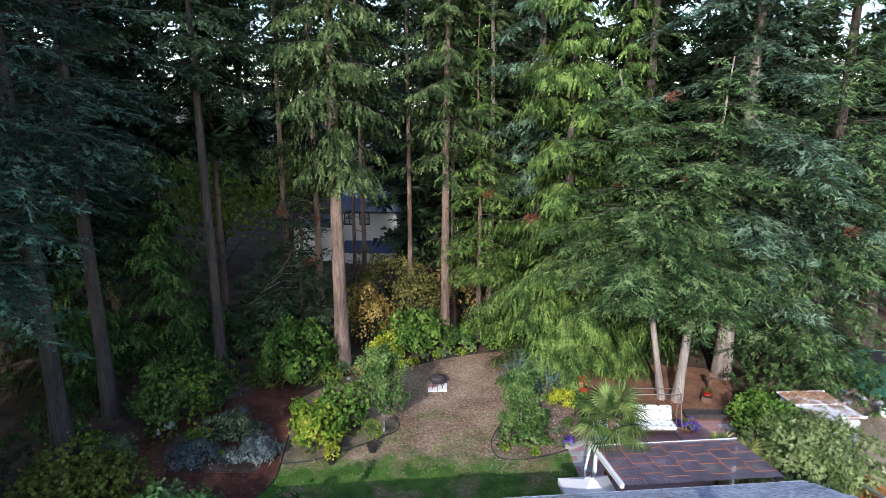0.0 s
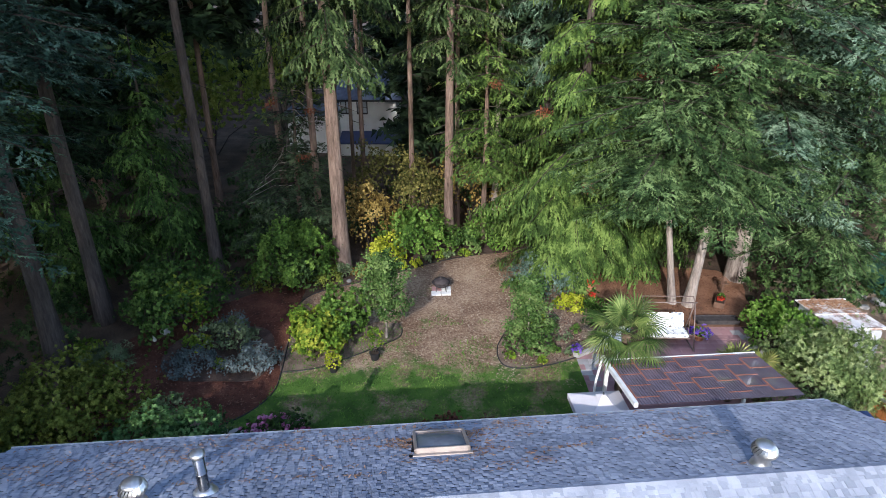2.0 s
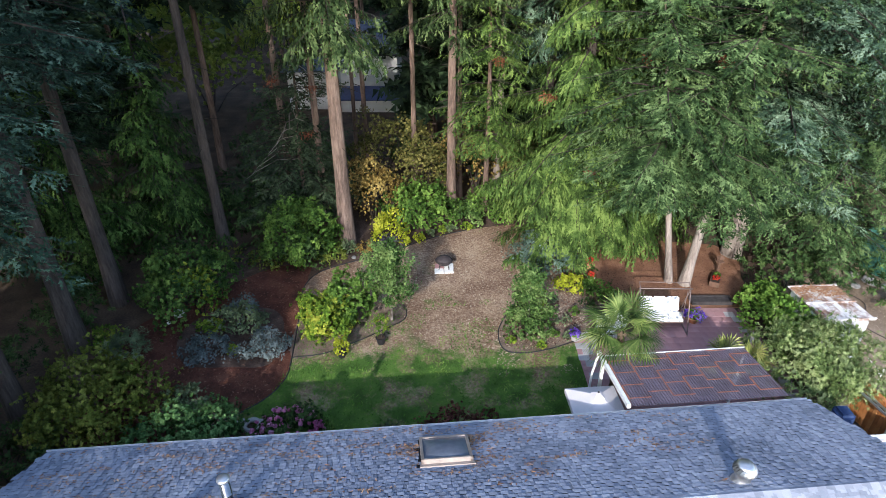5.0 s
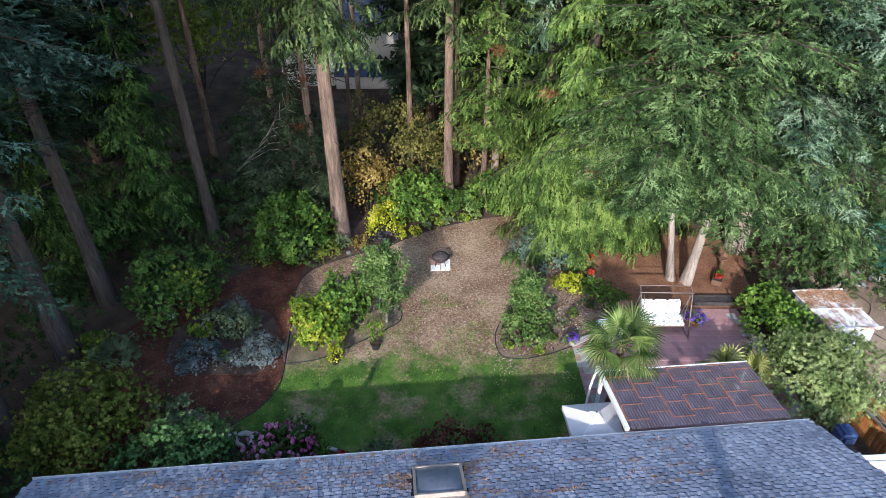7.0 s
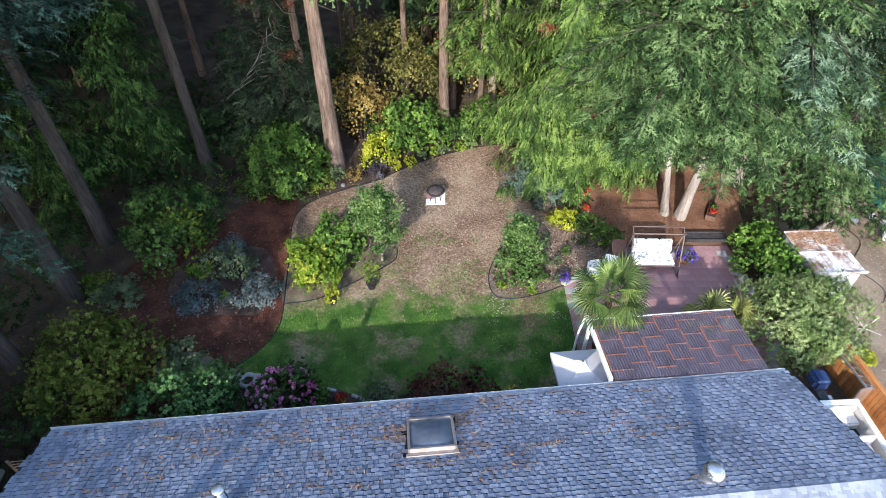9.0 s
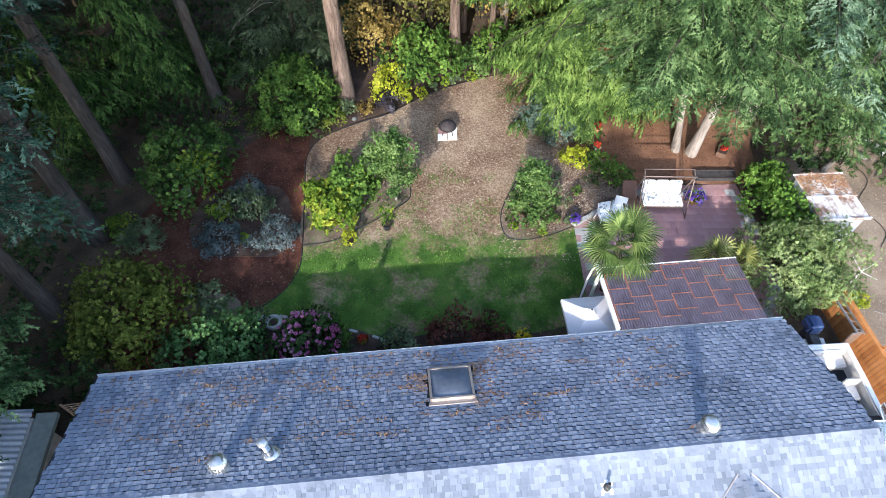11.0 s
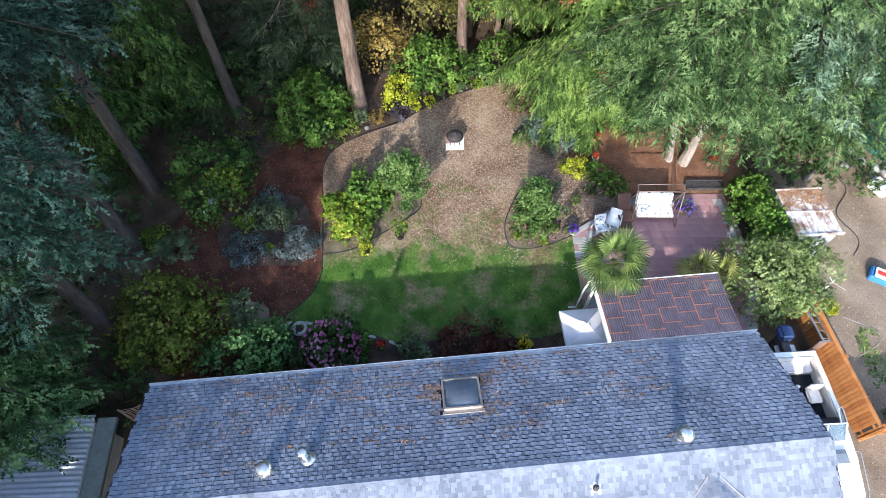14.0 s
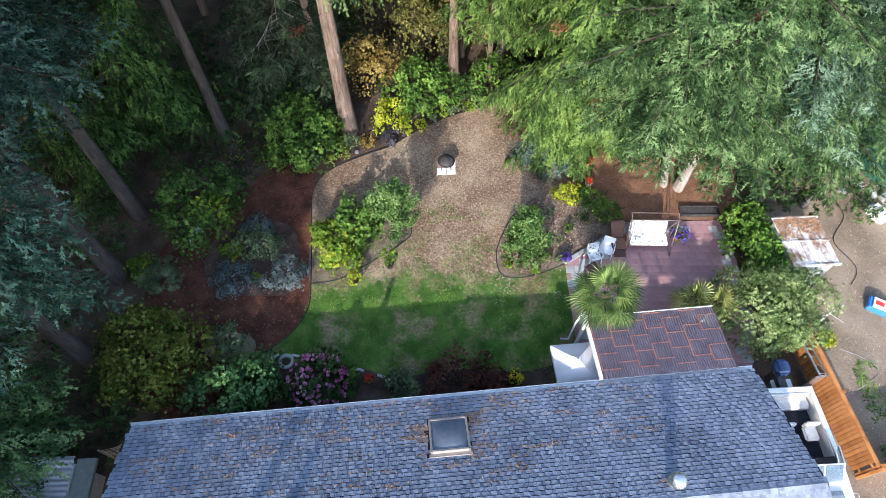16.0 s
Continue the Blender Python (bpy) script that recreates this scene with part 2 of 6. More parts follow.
def conifer(name, x, y, h, base, R, rad, mat, bark, seed, label, branches=130, dense=1.25, droop=0.3, hang=0.12, size=0.27, lean=(0, 0), top_keep=0.75, low_width=0.75, bare=0, turn=0.0, group="", whorl=0.85, slim=0.24, roof_line=19.5, sleeve=22):
    """A tall conifer: tapered trunk, limbs in whorls, and on each limb side twigs with flat needle sprays."""
    branches = int(branches * 0.86)
    rng = np.random.default_rng(seed)
    t = thing(name, x, y, 0, turn, label, "tree", group)
    line = trunk_line(h, lean, 0.12, rng)
    trunk_mesh(line, rad, rad * 0.12, bark, t, rng)
    f = np.sort(rng.uniform(0, 1, branches) ** 1.6)
    hz = base + (h - base) * f
    hz = np.maximum(base * 0.97, np.round(hz / whorl) * whorl + rng.normal(0, 0.12, branches))
    prof = np.where(f < 0.18, low_width + (1 - low_width) * f / 0.18, np.maximum(0.06, (1 - (f - 0.18) / 0.82)) ** top_keep)
    L = R * prof * rng.uniform(0.6, 1.18, branches) * np.where(rng.uniform(0, 1, branches) < 0.24, 0.42, 1.0)
    az = np.arange(branches) * 2.39996 + rng.normal(0, 0.35, branches)
    d = np.stack([np.cos(az), np.sin(az), np.zeros(branches)], 1)
    perp = np.stack([-d[:, 1], d[:, 0], np.zeros(branches)], 1)
    foot = np.stack([np.interp(hz, line[:, 2], line[:, 0]), np.interp(hz, line[:, 2], line[:, 1]), hz], 1)
    rise = rng.uniform(-0.15, 0.2, branches) + 0.12 * f
    dr = (droop + 0.18 * (1 - f)) * rng.uniform(0.6, 1.35, branches)
    sway = rng.normal(0, 0.1, branches)

    def along(b, s):
        zz = L[b] * (rise[b] * s - dr[b] * s ** 2 + 0.35 * dr[b] * s ** 5)
        p = foot[b] + d[b] * (L[b] * s)[..., None] + perp[b] * (L[b] * sway[b] * s ** 2)[..., None]
        p[..., 2] += zz
        return p

    # limbs
    verts, faces = [], []
    ss = np.linspace(0, 0.95, 5)
    for b in range(branches):
        pts = along(np.full(5, b), ss)
        r0 = 0.007 * L[b] + 0.01
        for k in range(5):
            r = r0 * (1 - 0.85 * ss[k])
            o = len(verts)
            verts += [tuple(pts[k] + perp[b] * r), tuple(pts[k] - perp[b] * r * 0.5 + np.array([0, 0, r])), tuple(pts[k] - perp[b] * r * 0.5 - np.array([0, 0, r]))]
            if k:
                for j in range(3):
                    faces.append((o - 3 + j, o - 3 + (j + 1) % 3, o + (j + 1) % 3, o + j))
    for b in range(bare):
        z = base * rng.uniform(0.25, 1.0)
        a = rng.uniform(0, 6.28)
        ln = rng.uniform(0.5, 1.6)
        c = np.array([np.interp(z, line[:, 2], line[:, 0]), np.interp(z, line[:, 2], line[:, 1]), z])
        o = len(verts)
        e = c + np.array([math.cos(a) * ln, math.sin(a) * ln, -0.3 * ln])
        verts += [tuple(c + np.array([0, 0, 0.03])), tuple(c - np.array([0, 0, 0.03])), tuple(e), tuple(c + np.array([0.03 * math.sin(a), -0.03 * math.cos(a), 0]))]
        faces += [(o, o + 1, o + 2), (o + 1, o + 3, o + 2), (o + 3, o, o + 2)]
    tagged(raw("branchwork", verts, faces, TWIG, t), kind="stuff")
    # side twigs, alternating along each limb, longest near its middle
    far = hz > roof_line
    coarse = np.where(far, 2.6, 1.0)
    nt = np.maximum(4, (L * 5.6 * dense ** 0.5 / coarse).astype(int))
    tb = np.repeat(np.arange(branches), nt)
    rank = np.arange(len(tb)) - np.repeat(np.cumsum(nt) - nt, nt)
    s = 0.12 + 0.88 * (rank + rng.uniform(0.2, 0.8, len(tb))) / nt[tb]
    sd = np.where(rank % 2 == 0, 1.0, -1.0)
    tl = (0.16 + 0.42 * L[tb] * (1.03 - s) * np.minimum(1.0, s * 2.6)) * rng.uniform(0.65, 1.2, len(tb))
    tl = np.minimum(tl, 1.5)
    tway = unit(d[tb] * rng.uniform(0.5, 1.0, len(tb))[:, None] + perp[tb] * (sd * rng.uniform(0.5, 1.05, len(tb)))[:, None] + np.array([0, 0, 1.0]) * (rng.normal(-0.12, 0.16, len(tb)) - 0.5 * dr[tb] * s)[:, None])
    tfoot = along(tb, s)
    # needle sprays along each twig and at its tip
    per = np.maximum(2, np.round(tl / (0.17 * size / 0.3) * dense ** 0.5 / coarse[tb])).astype(int)
    i = np.repeat(np.arange(len(tb)), per)
    rk = np.arange(len(i)) - np.repeat(np.cumsum(per) - per, per)
    u = (rk + 0.6) / per[i]
    p = tfoot[i] + tway[i] * (tl[i] * u)[:, None]
    p[:, 2] -= (0.12 + 0.5 * hang) * tl[i] * u ** 2
    p += rng.normal(0, 0.03, p.shape)
    ts = np.cross(tway[i], np.array([0, 0, 1.0]))
    sg = np.where(rk % 2 == 0, 1.0, -1.0) * (1.0 - 0.75 * (u > 0.9))
    v = unit(tway[i] * 0.9 + ts * (sg * rng.uniform(0.3, 0.95, len(i)))[:, None] + np.array([0, 0, -1.0]) * (1.9 * hang * rng.uniform(0.4, 1.3, len(i)))[:, None] + np.array([0, 0, 1.0]) * rng.uniform(-0.1, 0.3, len(i))[:, None] + rng.normal(0, 0.16, (len(i), 3)))
    face = np.array([0, 0, 1.0]) + d[tb[i]] * (0.3 + 0.8 * hang) + rng.normal(0, 0.36, (len(i), 3))
    ln = size * rng.uniform(0.7, 1.25, len(i)) * coarse[tb[i]] ** 0.7 * (1 + 0.5 * hang)
    # short sprays close round the stem inside the crown
    c = int(sleeve * (min(h, roof_line + 2) - base))
    cz = rng.uniform(base, min(h * 0.97, roof_line + 2), c)
    ca = rng.uniform(0, 6.283, c)
    cd = np.stack([np.cos(ca), np.sin(ca), np.zeros(c)], 1)
    cp = np.stack([np.interp(cz, line[:, 2], line[:, 0]), np.interp(cz, line[:, 2], line[:, 1]), cz], 1) + cd * (rad * (1 - cz / h) + rng.uniform(0.02, 0.45, c))[:, None]
    p = np.concatenate([p, cp])
    v = np.concatenate([v, cd * 0.8 + np.array([0, 0, -0.5]) + rng.normal(0, 0.5, (c, 3))])
    face = np.concatenate([face, np.array([0, 0, 1.0]) + cd * 0.6 + rng.normal(0, 0.35, (c, 3))])
    ln = np.concatenate([ln, size * rng.uniform(1.1, 2.0, c)])
    fronds("crown", p, v, face, ln, ln * np.where(np.arange(len(p)) < len(i), slim, 0.42) * rng.uniform(0.8, 1.2, len(p)), 0.45 * hang + rng.normal(0.0, 0.1, len(p)), mat, t, rng)
    return t


def plant(name, x, y, r, h, n, size, mat, seed, label, category="shrub", z=0.0, lobes=7, stems=5, base=0.1, up=0.35, long=1.0, group="", turn=0.0, stem_mat=None):
    """A leafy shrub: stems, and a crown of leaf rosettes at the ends of many shoots, gathered in uneven bulges."""
    rng = np.random.default_rng(seed)
    n, size = int(n * 2.9), size * 0.58
    t = thing(name, x, y, z, turn, label, category, group)
    bulges = lobes * 2 + 4
    high = h - base
    cs = np.empty((bulges, 3))
    rr = rng.uniform(0.22, 0.46, bulges)
    for k in range(bulges):
        a = k * 2.39996 + rng.normal(0, 0.35)
        f = (k + 0.5) / bulges
        el = math.asin(min(1.0, f ** 0.8)) * 0.98
        q = rng.uniform(0.42, 0.95)
        cs[k] = (r * q * math.cos(a) * math.cos(el * 0.85), r * q * math.sin(a) * math.cos(el * 0.85), base + high * (0.22 + 0.5 * math.sin(el) * rng.uniform(0.6, 1.25)))
    bm = bmesh.new()
    for k in range(max(stems, 3)):
        c = cs[(k * 3) % bulges]
        rod([(c[0] * 0.1, c[1] * 0.1, -0.03), (c[0] * 0.4, c[1] * 0.4, c[2] * 0.5), tuple(c)], 0.012 + 0.012 * r, 0.008, 5, bm)
    tagged(part("branchwork", bm, stem_mat or TWIG, t), kind="stuff")
    per = 9 if long < 3 else 16
    m = max(6, n // per)
    li = rng.integers(0, bulges, m)
    way = unit(rng.normal(0, 1, (m, 3)) + unit(cs[li] - np.array([0, 0, base + 0.25 * high])) * 0.75 + np.array([0, 0, up]))
    out = np.where(rng.uniform(0, 1, m) < 0.14, rng.uniform(1.1, 1.5, m), rng.uniform(0.5, 1.05, m) ** 0.6)
    p = cs[li] + way * (out * rr[li])[:, None] * np.array([r, r, min(high * 0.8, r * 1.25)])
    p[:, 2] = np.clip(p[:, 2], 0.03, None)
    i = np.repeat(np.arange(m), per)
    wi = way[i]
    any_side = unit(np.cross(wi, rng.normal(0, 1, (m, 3))[i] + 0.01))
    other = np.cross(wi, any_side)
    turnby = np.tile(np.arange(per) * 2.39996, m) + rng.normal(0, 0.3, len(i))
    spread = rng.uniform(0.55, 1.25, len(i))[:, None]
    a = unit(wi * 0.55 + (any_side * np.cos(turnby)[:, None] + other * np.sin(turnby)[:, None]) * spread - np.array([0, 0, 0.12]))
    nrm = unit(wi - a * (wi * a).sum(1, keepdims=True) + rng.normal(0, 0.2, (len(i), 3)))
    b2 = np.cross(nrm, a)
    lift = (np.tile(np.linspace(-0.5, 0.4, per), m) * size * 1.1)[:, None]
    foot = p[i] + wi * lift
    ln = (size * rng.uniform(0.65, 1.3, len(i)))[:, None]
    w = ln * 0.42 / long
    quads = np.stack([foot, foot + a * ln * 0.5 + b2 * w + nrm * ln * 0.1, foot + a * ln - nrm * ln * 0.1, foot + a * ln * 0.5 - b2 * w + nrm * ln * 0.1], 1)
    leaves("crown", quads, mat, t)
    return t

# ---- ground ----
GROUND = material("forest_floor", [(0.2, (0.03, 0.02, 0.014)), (0.5, (0.075, 0.05, 0.034)), (0.8, (0.14, 0.1, 0.065))], scale=0.8, fine=14, bump=0.8, bump_dist=0.04, rough=0.95, grit=1.0)
MULCH = material("bark_mulch", [(0.2, (0.036, 0.013, 0.008)), (0.5, (0.095, 0.033, 0.02)), (0.85, (0.18, 0.075, 0.045))], scale=1.2, fine=26, bump=1.0, bump_dist=0.04, rough=0.95, grit=1.0)
DIRT = material("red_brown_soil", [(0.2, (0.11, 0.05, 0.03)), (0.5, (0.21, 0.105, 0.06)), (0.85, (0.33, 0.18, 0.11))], scale=0.9, fine=18, bump=0.9, bump_dist=0.03, rough=0.95, grit=1.0)
BED = material("planting_soil", [(0.2, (0.09, 0.065, 0.048)), (0.5, (0.17, 0.125, 0.095)), (0.85, (0.29, 0.22, 0.17))], scale=1.5, fine=20, bump=0.9, bump_dist=0.03, rough=0.95, grit=1.0)
DARKBED = material("dark_bed_soil", [(0.2, (0.034, 0.022, 0.017)), (0.5, (0.072, 0.047, 0.036)), (0.85, (0.14, 0.1, 0.08))], scale=1.5, fine=20, bump=0.9, bump_dist=0.03, rough=0.95, grit=1.0)
NEXT_YARD = material("dry_yard", [(0.2, (0.13, 0.095, 0.065)), (0.5, (0.24, 0.18, 0.13)), (0.85, (0.34, 0.27, 0.2))], scale=0.6, fine=16, bump=0.8, bump_dist=0.03, rough=0.95, grit=1.0)
EDGING = material("black_edging", [(0.2, (0.012, 0.012, 0.012)), (0.8, (0.04, 0.04, 0.04))], rough=0.6)


def lawn_material():
    m = material("patchy_lawn", [(0.3, (0.035, 0.085, 0.012)), (0.7, (0.1, 0.19, 0.03))], scale=1.2, fine=45, bump=1.0, bump_dist=0.03, rough=0.95)
    n, l = m.node_tree.nodes, m.node_tree.links
    ramp = [k for k in n if k.type == "VALTORGB"][0]
    co = [k for k in n if k.type == "TEX_COORD"][0]
    fine_n = [k for k in n if k.type == "TEX_NOISE"][1]
    sep = n.new("ShaderNodeSeparateXYZ")
    l.new(co.outputs["Object"], sep.inputs[0])
    grow = n.new("ShaderNodeMapRange")
    grow.inputs["From Min"].default_value, grow.inputs["From Max"].default_value = 19.2, 22.4
    l.new(sep.outputs["Y"], grow.inputs["Value"])
    patch = n.new("ShaderNodeTexNoise")
    patch.inputs["Scale"].default_value, patch.inputs["Detail"].default_value, patch.inputs["Roughness"].default_value = 0.75, 8, 0.68
    l.new(co.outputs["Object"], patch.inputs["Vector"])
    add = n.new("ShaderNodeMath")
    add.operation = "MULTIPLY_ADD"
    add.inputs[1].default_value = 3.8
    l.new(patch.outputs["Fac"], add.inputs[0])
    l.new(grow.outputs[0], add.inputs[2])
    grain = n.new("ShaderNodeMath")
    grain.operation = "MULTIPLY_ADD"
    grain.inputs[1].default_value = 0.6
    l.new(fine_n.outputs["Fac"], grain.inputs[0])
    l.new(add.outputs[0], grain.inputs[2])
    cut = n.new("ShaderNodeMapRange")
    cut.inputs["From Min"].default_value, cut.inputs["From Max"].default_value = 2.18, 2.78
    l.new(grain.outputs[0], cut.inputs["Value"])
    dry = n.new("ShaderNodeValToRGB")
    e = dry.color_ramp.elements
    e.new(0.5)
    e[0].position, e[0].color = 0.41, (0.125, 0.072, 0.044, 1)
    e[1].position, e[1].color = 0.5, (0.255, 0.168, 0.112, 1)
    e[2].position, e[2].color = 0.585, (0.43, 0.325, 0.222, 1)
    wide = n.new("ShaderNodeTexNoise")
    wide.inputs["Scale"].default_value, wide.inputs["Detail"].default_value = 0.5, 5
    l.new(co.outputs["Object"], wide.inputs["Vector"])
    chaff = n.new("ShaderNodeTexNoise")
    chaff.inputs["Scale"].default_value, chaff.inputs["Detail"].default_value, chaff.inputs["Roughness"].default_value = 11, 6, 0.8
    l.new(co.outputs["Object"], chaff.inputs["Vector"])
    both = n.new("ShaderNodeMix")
    both.inputs["Factor"].default_value = 0.66
    l.new(wide.outputs["Fac"], both.inputs[2])
    l.new(chaff.outputs["Fac"], both.inputs[3])
    l.new(both.outputs[0], dry.inputs["Fac"])
    mix = n.new("ShaderNodeMix")
    mix.data_type = "RGBA"
    l.new(cut.outputs[0], mix.inputs["Factor"])
    l.new(ramp.outputs["Color"], mix.inputs[6])
    l.new(dry.outputs["Color"], mix.inputs[7])
    l.new(mix.outputs[2], n["Principled BSDF"].inputs["Base Color"])
    return m


LAWN = lawn_material()


def sheet(name, outline, z, mat, label, rough_edge=0.0):
    """A flat patch of ground with a smooth outline through the given corners."""
    pts = [Vector(p) for p in outline]
    n = len(pts)
    fine = []
    for k in range(n):
        a, b, c, d = pts[k - 1], pts[k], pts[(k + 1) % n], pts[(k + 2) % n]
        for j in range(6):
            s = j / 6
            q = 0.5 * (2 * b + (c - a) * s + (2 * a - 5 * b + 4 * c - d) * s * s + (3 * b - a - 3 * c + d) * s ** 3)
            w = rough_edge * (noise.noise(Vector((q.x * 1.7, q.y * 1.7, 3.0))))
            fine.append((q.x + w, q.y + w, z))
    bm = bmesh.new()
    f = bm.faces.new([bm.verts.new(p) for p in fine])
    if f.calc_area() and f.normal.z < 0:
        f.normal_flip()
    bm.normal_update()
    if f.normal.z < 0:
        f.normal_flip()
    r = bmesh.ops.extrude_face_region(bm, geom=[f])
    bmesh.ops.translate(bm, vec=(0, 0, -z - 0.02), verts=[v for v in r["geom"] if isinstance(v, bmesh.types.BMVert)])
    return tagged(part(name, bm, mat), label, "ground", kind="structure")


bm = bmesh.new()
bmesh.ops.create_circle(bm, cap_ends=True, segments=64, radius=900)
tagged(part("ground", bm, GROUND), "brown forest floor of needles and soil reaching into the woods", "ground", kind="structure")

sheet("lawn", [(-7.9, 14.0), (-7.9, 16.5), (-7.1, 17.06), (-6.3, 17.85), (-5.87, 18.8), (-5.9, 20.0), (-6.15, 22.8), (-6.3, 24.6), (-5.74, 25.77), (-4.2, 26.7), (-2.9, 27.3), (-1.6, 28.3), (-0.2, 29.1), (1.5, 29.8), (4.2, 30.0), (5.2, 27.0), (4.9, 24.0), (4.9, 18.0), (4.9, 14.6)], 0.03, LAWN, "patchy lawn, green near the house and dry tan beyond")
sheet("mulch_path", [(-7.9, 14.5), (-7.9, 16.5), (-7.1, 17.06), (-6.3, 17.85), (-5.9, 18.8), (-5.9, 20.0), (-6.15, 22.8), (-6.3, 24.9), (-6.4, 26.2), (-7.8, 26.2), (-9.3, 25.0), (-10.8, 23.6), (-12.5, 21.5), (-12.5, 18.5), (-11.5, 15.5), (-10.0, 14.0)], 0.022, MULCH, "dark red-brown bark mulch path round the planting islands", 0.1)
sheet("soil_clearing", [(4.6, 27.6), (5.0, 24.4), (6.2, 24.2), (7.2, 23.2), (9.9, 23.1), (12.2, 23.2), (12.9, 25.0), (13.2, 27.8), (9.0, 28.6)], 0.018, DIRT, "bare red-brown soil under the leaning trees", 0.2)
sheet("planting_bed_centre", [(-6.1, 21.5), (-5.85, 19.9), (-4.73, 20.13), (-3.83, 20.67), (-2.68, 21.49), (-1.85, 22.21), (-1.9, 23.2), (-3.2, 23.2), (-4.6, 23.4), (-5.9, 23.5)], 0.045, BED, "planting bed of grey-brown soil in the lawn")
sheet("planting_bed_patio", [(2.48, 23.07), (1.85, 21.4), (1.98, 20.43), (2.67, 20.16), (3.74, 20.4), (4.73, 20.85), (6.6, 22.1), (7.1, 23.0), (6.2, 24.6), (5.0, 24.9), (3.6, 24.2)], 0.045, BED, "planting bed of grey soil beside the patio")
sheet("island_bed", [(-8.9, 17.75), (-7.9, 17.5), (-7.75, 17.0), (-8.2, 16.6), (-9.2, 16.6), (-9.8, 17.2)], 0.045, NEXT_YARD, "round planting island in the mulch")
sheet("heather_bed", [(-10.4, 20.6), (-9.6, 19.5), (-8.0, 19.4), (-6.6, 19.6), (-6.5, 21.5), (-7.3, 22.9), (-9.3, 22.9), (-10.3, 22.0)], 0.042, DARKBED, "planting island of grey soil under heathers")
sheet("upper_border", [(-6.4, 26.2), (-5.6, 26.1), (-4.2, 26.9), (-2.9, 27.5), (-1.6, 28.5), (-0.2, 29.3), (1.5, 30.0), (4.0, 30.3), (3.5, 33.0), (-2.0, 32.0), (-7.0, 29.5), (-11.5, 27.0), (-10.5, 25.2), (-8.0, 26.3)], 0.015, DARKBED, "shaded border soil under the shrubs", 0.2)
sheet("next_yard", [(13.4, 23.0), (14.3, 17.5), (14.0, 5.0), (34.0, 3.0), (36.0, 30.0), (20.0, 29.0), (15.0, 27.0)], 0.012, NEXT_YARD, "dry bare yard beyond the fence", 0.2)
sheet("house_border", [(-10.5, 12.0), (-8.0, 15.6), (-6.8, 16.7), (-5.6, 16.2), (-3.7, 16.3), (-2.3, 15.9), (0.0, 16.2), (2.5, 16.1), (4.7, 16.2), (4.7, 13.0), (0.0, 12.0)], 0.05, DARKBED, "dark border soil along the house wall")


def edging(points, label):
    bm = rod([(x, y, 0.05) for x, y in points], 0.024, seg=6)
    tagged(part("garden_edging", bm, EDGING, smooth=True), label, "edging", kind="structure")


def smooth_line(pts, n=6):
    out = []
    pts = [Vector(p) for p in pts]
    for k in range(len(pts) - 1):
        a, b, c, d = pts[max(k - 1, 0)], pts[k], pts[k + 1], pts[min(k + 2, len(pts) - 1)]
        for j in range(n):
            s = j / n
            q = 0.5 * (2 * b + (c - a) * s + (2 * a - 5 * b + 4 * c - d) * s * s + (3 * b - a - 3 * c + d) * s ** 3)
            out.append((q.x, q.y))
    return out + [tuple(pts[-1])]


edging(smooth_line([(-7.9, 16.5), (-7.1, 17.06), (-6.3, 17.85), (-5.87, 18.8), (-5.88, 20.0), (-6.15, 22.8), (-6.3, 24.6), (-5.74, 25.77), (-4.2, 26.7), (-2.9, 27.3), (-1.6, 28.3), (-0.2, 29.1), (1.5, 29.8)]), "black plastic edging between lawn and beds")
edging(smooth_line([(-5.85, 19.9), (-4.73, 20.13), (-3.83, 20.67), (-2.68, 21.49), (-1.85, 22.21), (-1.8, 22.9)]), "black edging round the lawn bed")
edging(smooth_line([(2.6, 23.2), (1.9, 21.6), (1.98, 20.43), (2.67, 20.16), (3.74, 20.4), (4.73, 20.85)]), "black edging round the patio bed")

# ---- the house under the camera ----
HOUSE = pose(0, 10.33, 0, 0, 0, 5.25)
RIDGE, EAVE, SPAN, U0, U1 = 4.13, 2.44, 4.05, -10.33, 10.62
SLOPE = math.atan2(RIDGE - EAVE, SPAN)
SHINGLE = material("grey_shingles", [(0.1, (0.125, 0.146, 0.187)), (0.5, (0.225, 0.253, 0.312)), (0.9, (0.335, 0.367, 0.43))], scale=0.7, fine=70, bump=0.5, rough=0.95, island=0.42, objrand=0.0, bump_dist=0.006)
SHINGLE_ONE = material("grey_shingle_tabs", [(0.1, (0.125, 0.146, 0.187)), (0.5, (0.225, 0.253, 0.312)), (0.9, (0.335, 0.367, 0.43))], scale=0.7, fine=70, bump=0.5, rough=0.95, objrand=0.42, bump_dist=0.006)
for coat in (SHINGLE, SHINGLE_ONE):
    coat.node_tree.nodes["Principled BSDF"].inputs["Diffuse Roughness"].default_value = 1.0
WALL = material("pale_siding", [(0.2, (0.42, 0.4, 0.36)), (0.8, (0.6, 0.58, 0.53))], rough=0.8)
GUTTER = material("white_gutter", [(0.2, (0.6, 0.61, 0.62)), (0.8, (0.82, 0.82, 0.82))], rough=0.5)
GALV = material("galvanised_metal", [(0.2, (0.5, 0.5, 0.5)), (0.8, (0.78, 0.78, 0.77))], rough=0.35, metal=0.9, bump=0.1)
VALLEY = material("dull_valley_metal", [(0.2, (0.28, 0.25, 0.24)), (0.8, (0.42, 0.39, 0.37))], rough=0.5, metal=0.5, bump=0.1)
DARKMETAL = material("dark_metal", [(0.2, (0.03, 0.03, 0.032)), (0.8, (0.1, 0.1, 0.1))], rough=0.5, metal=0.4)

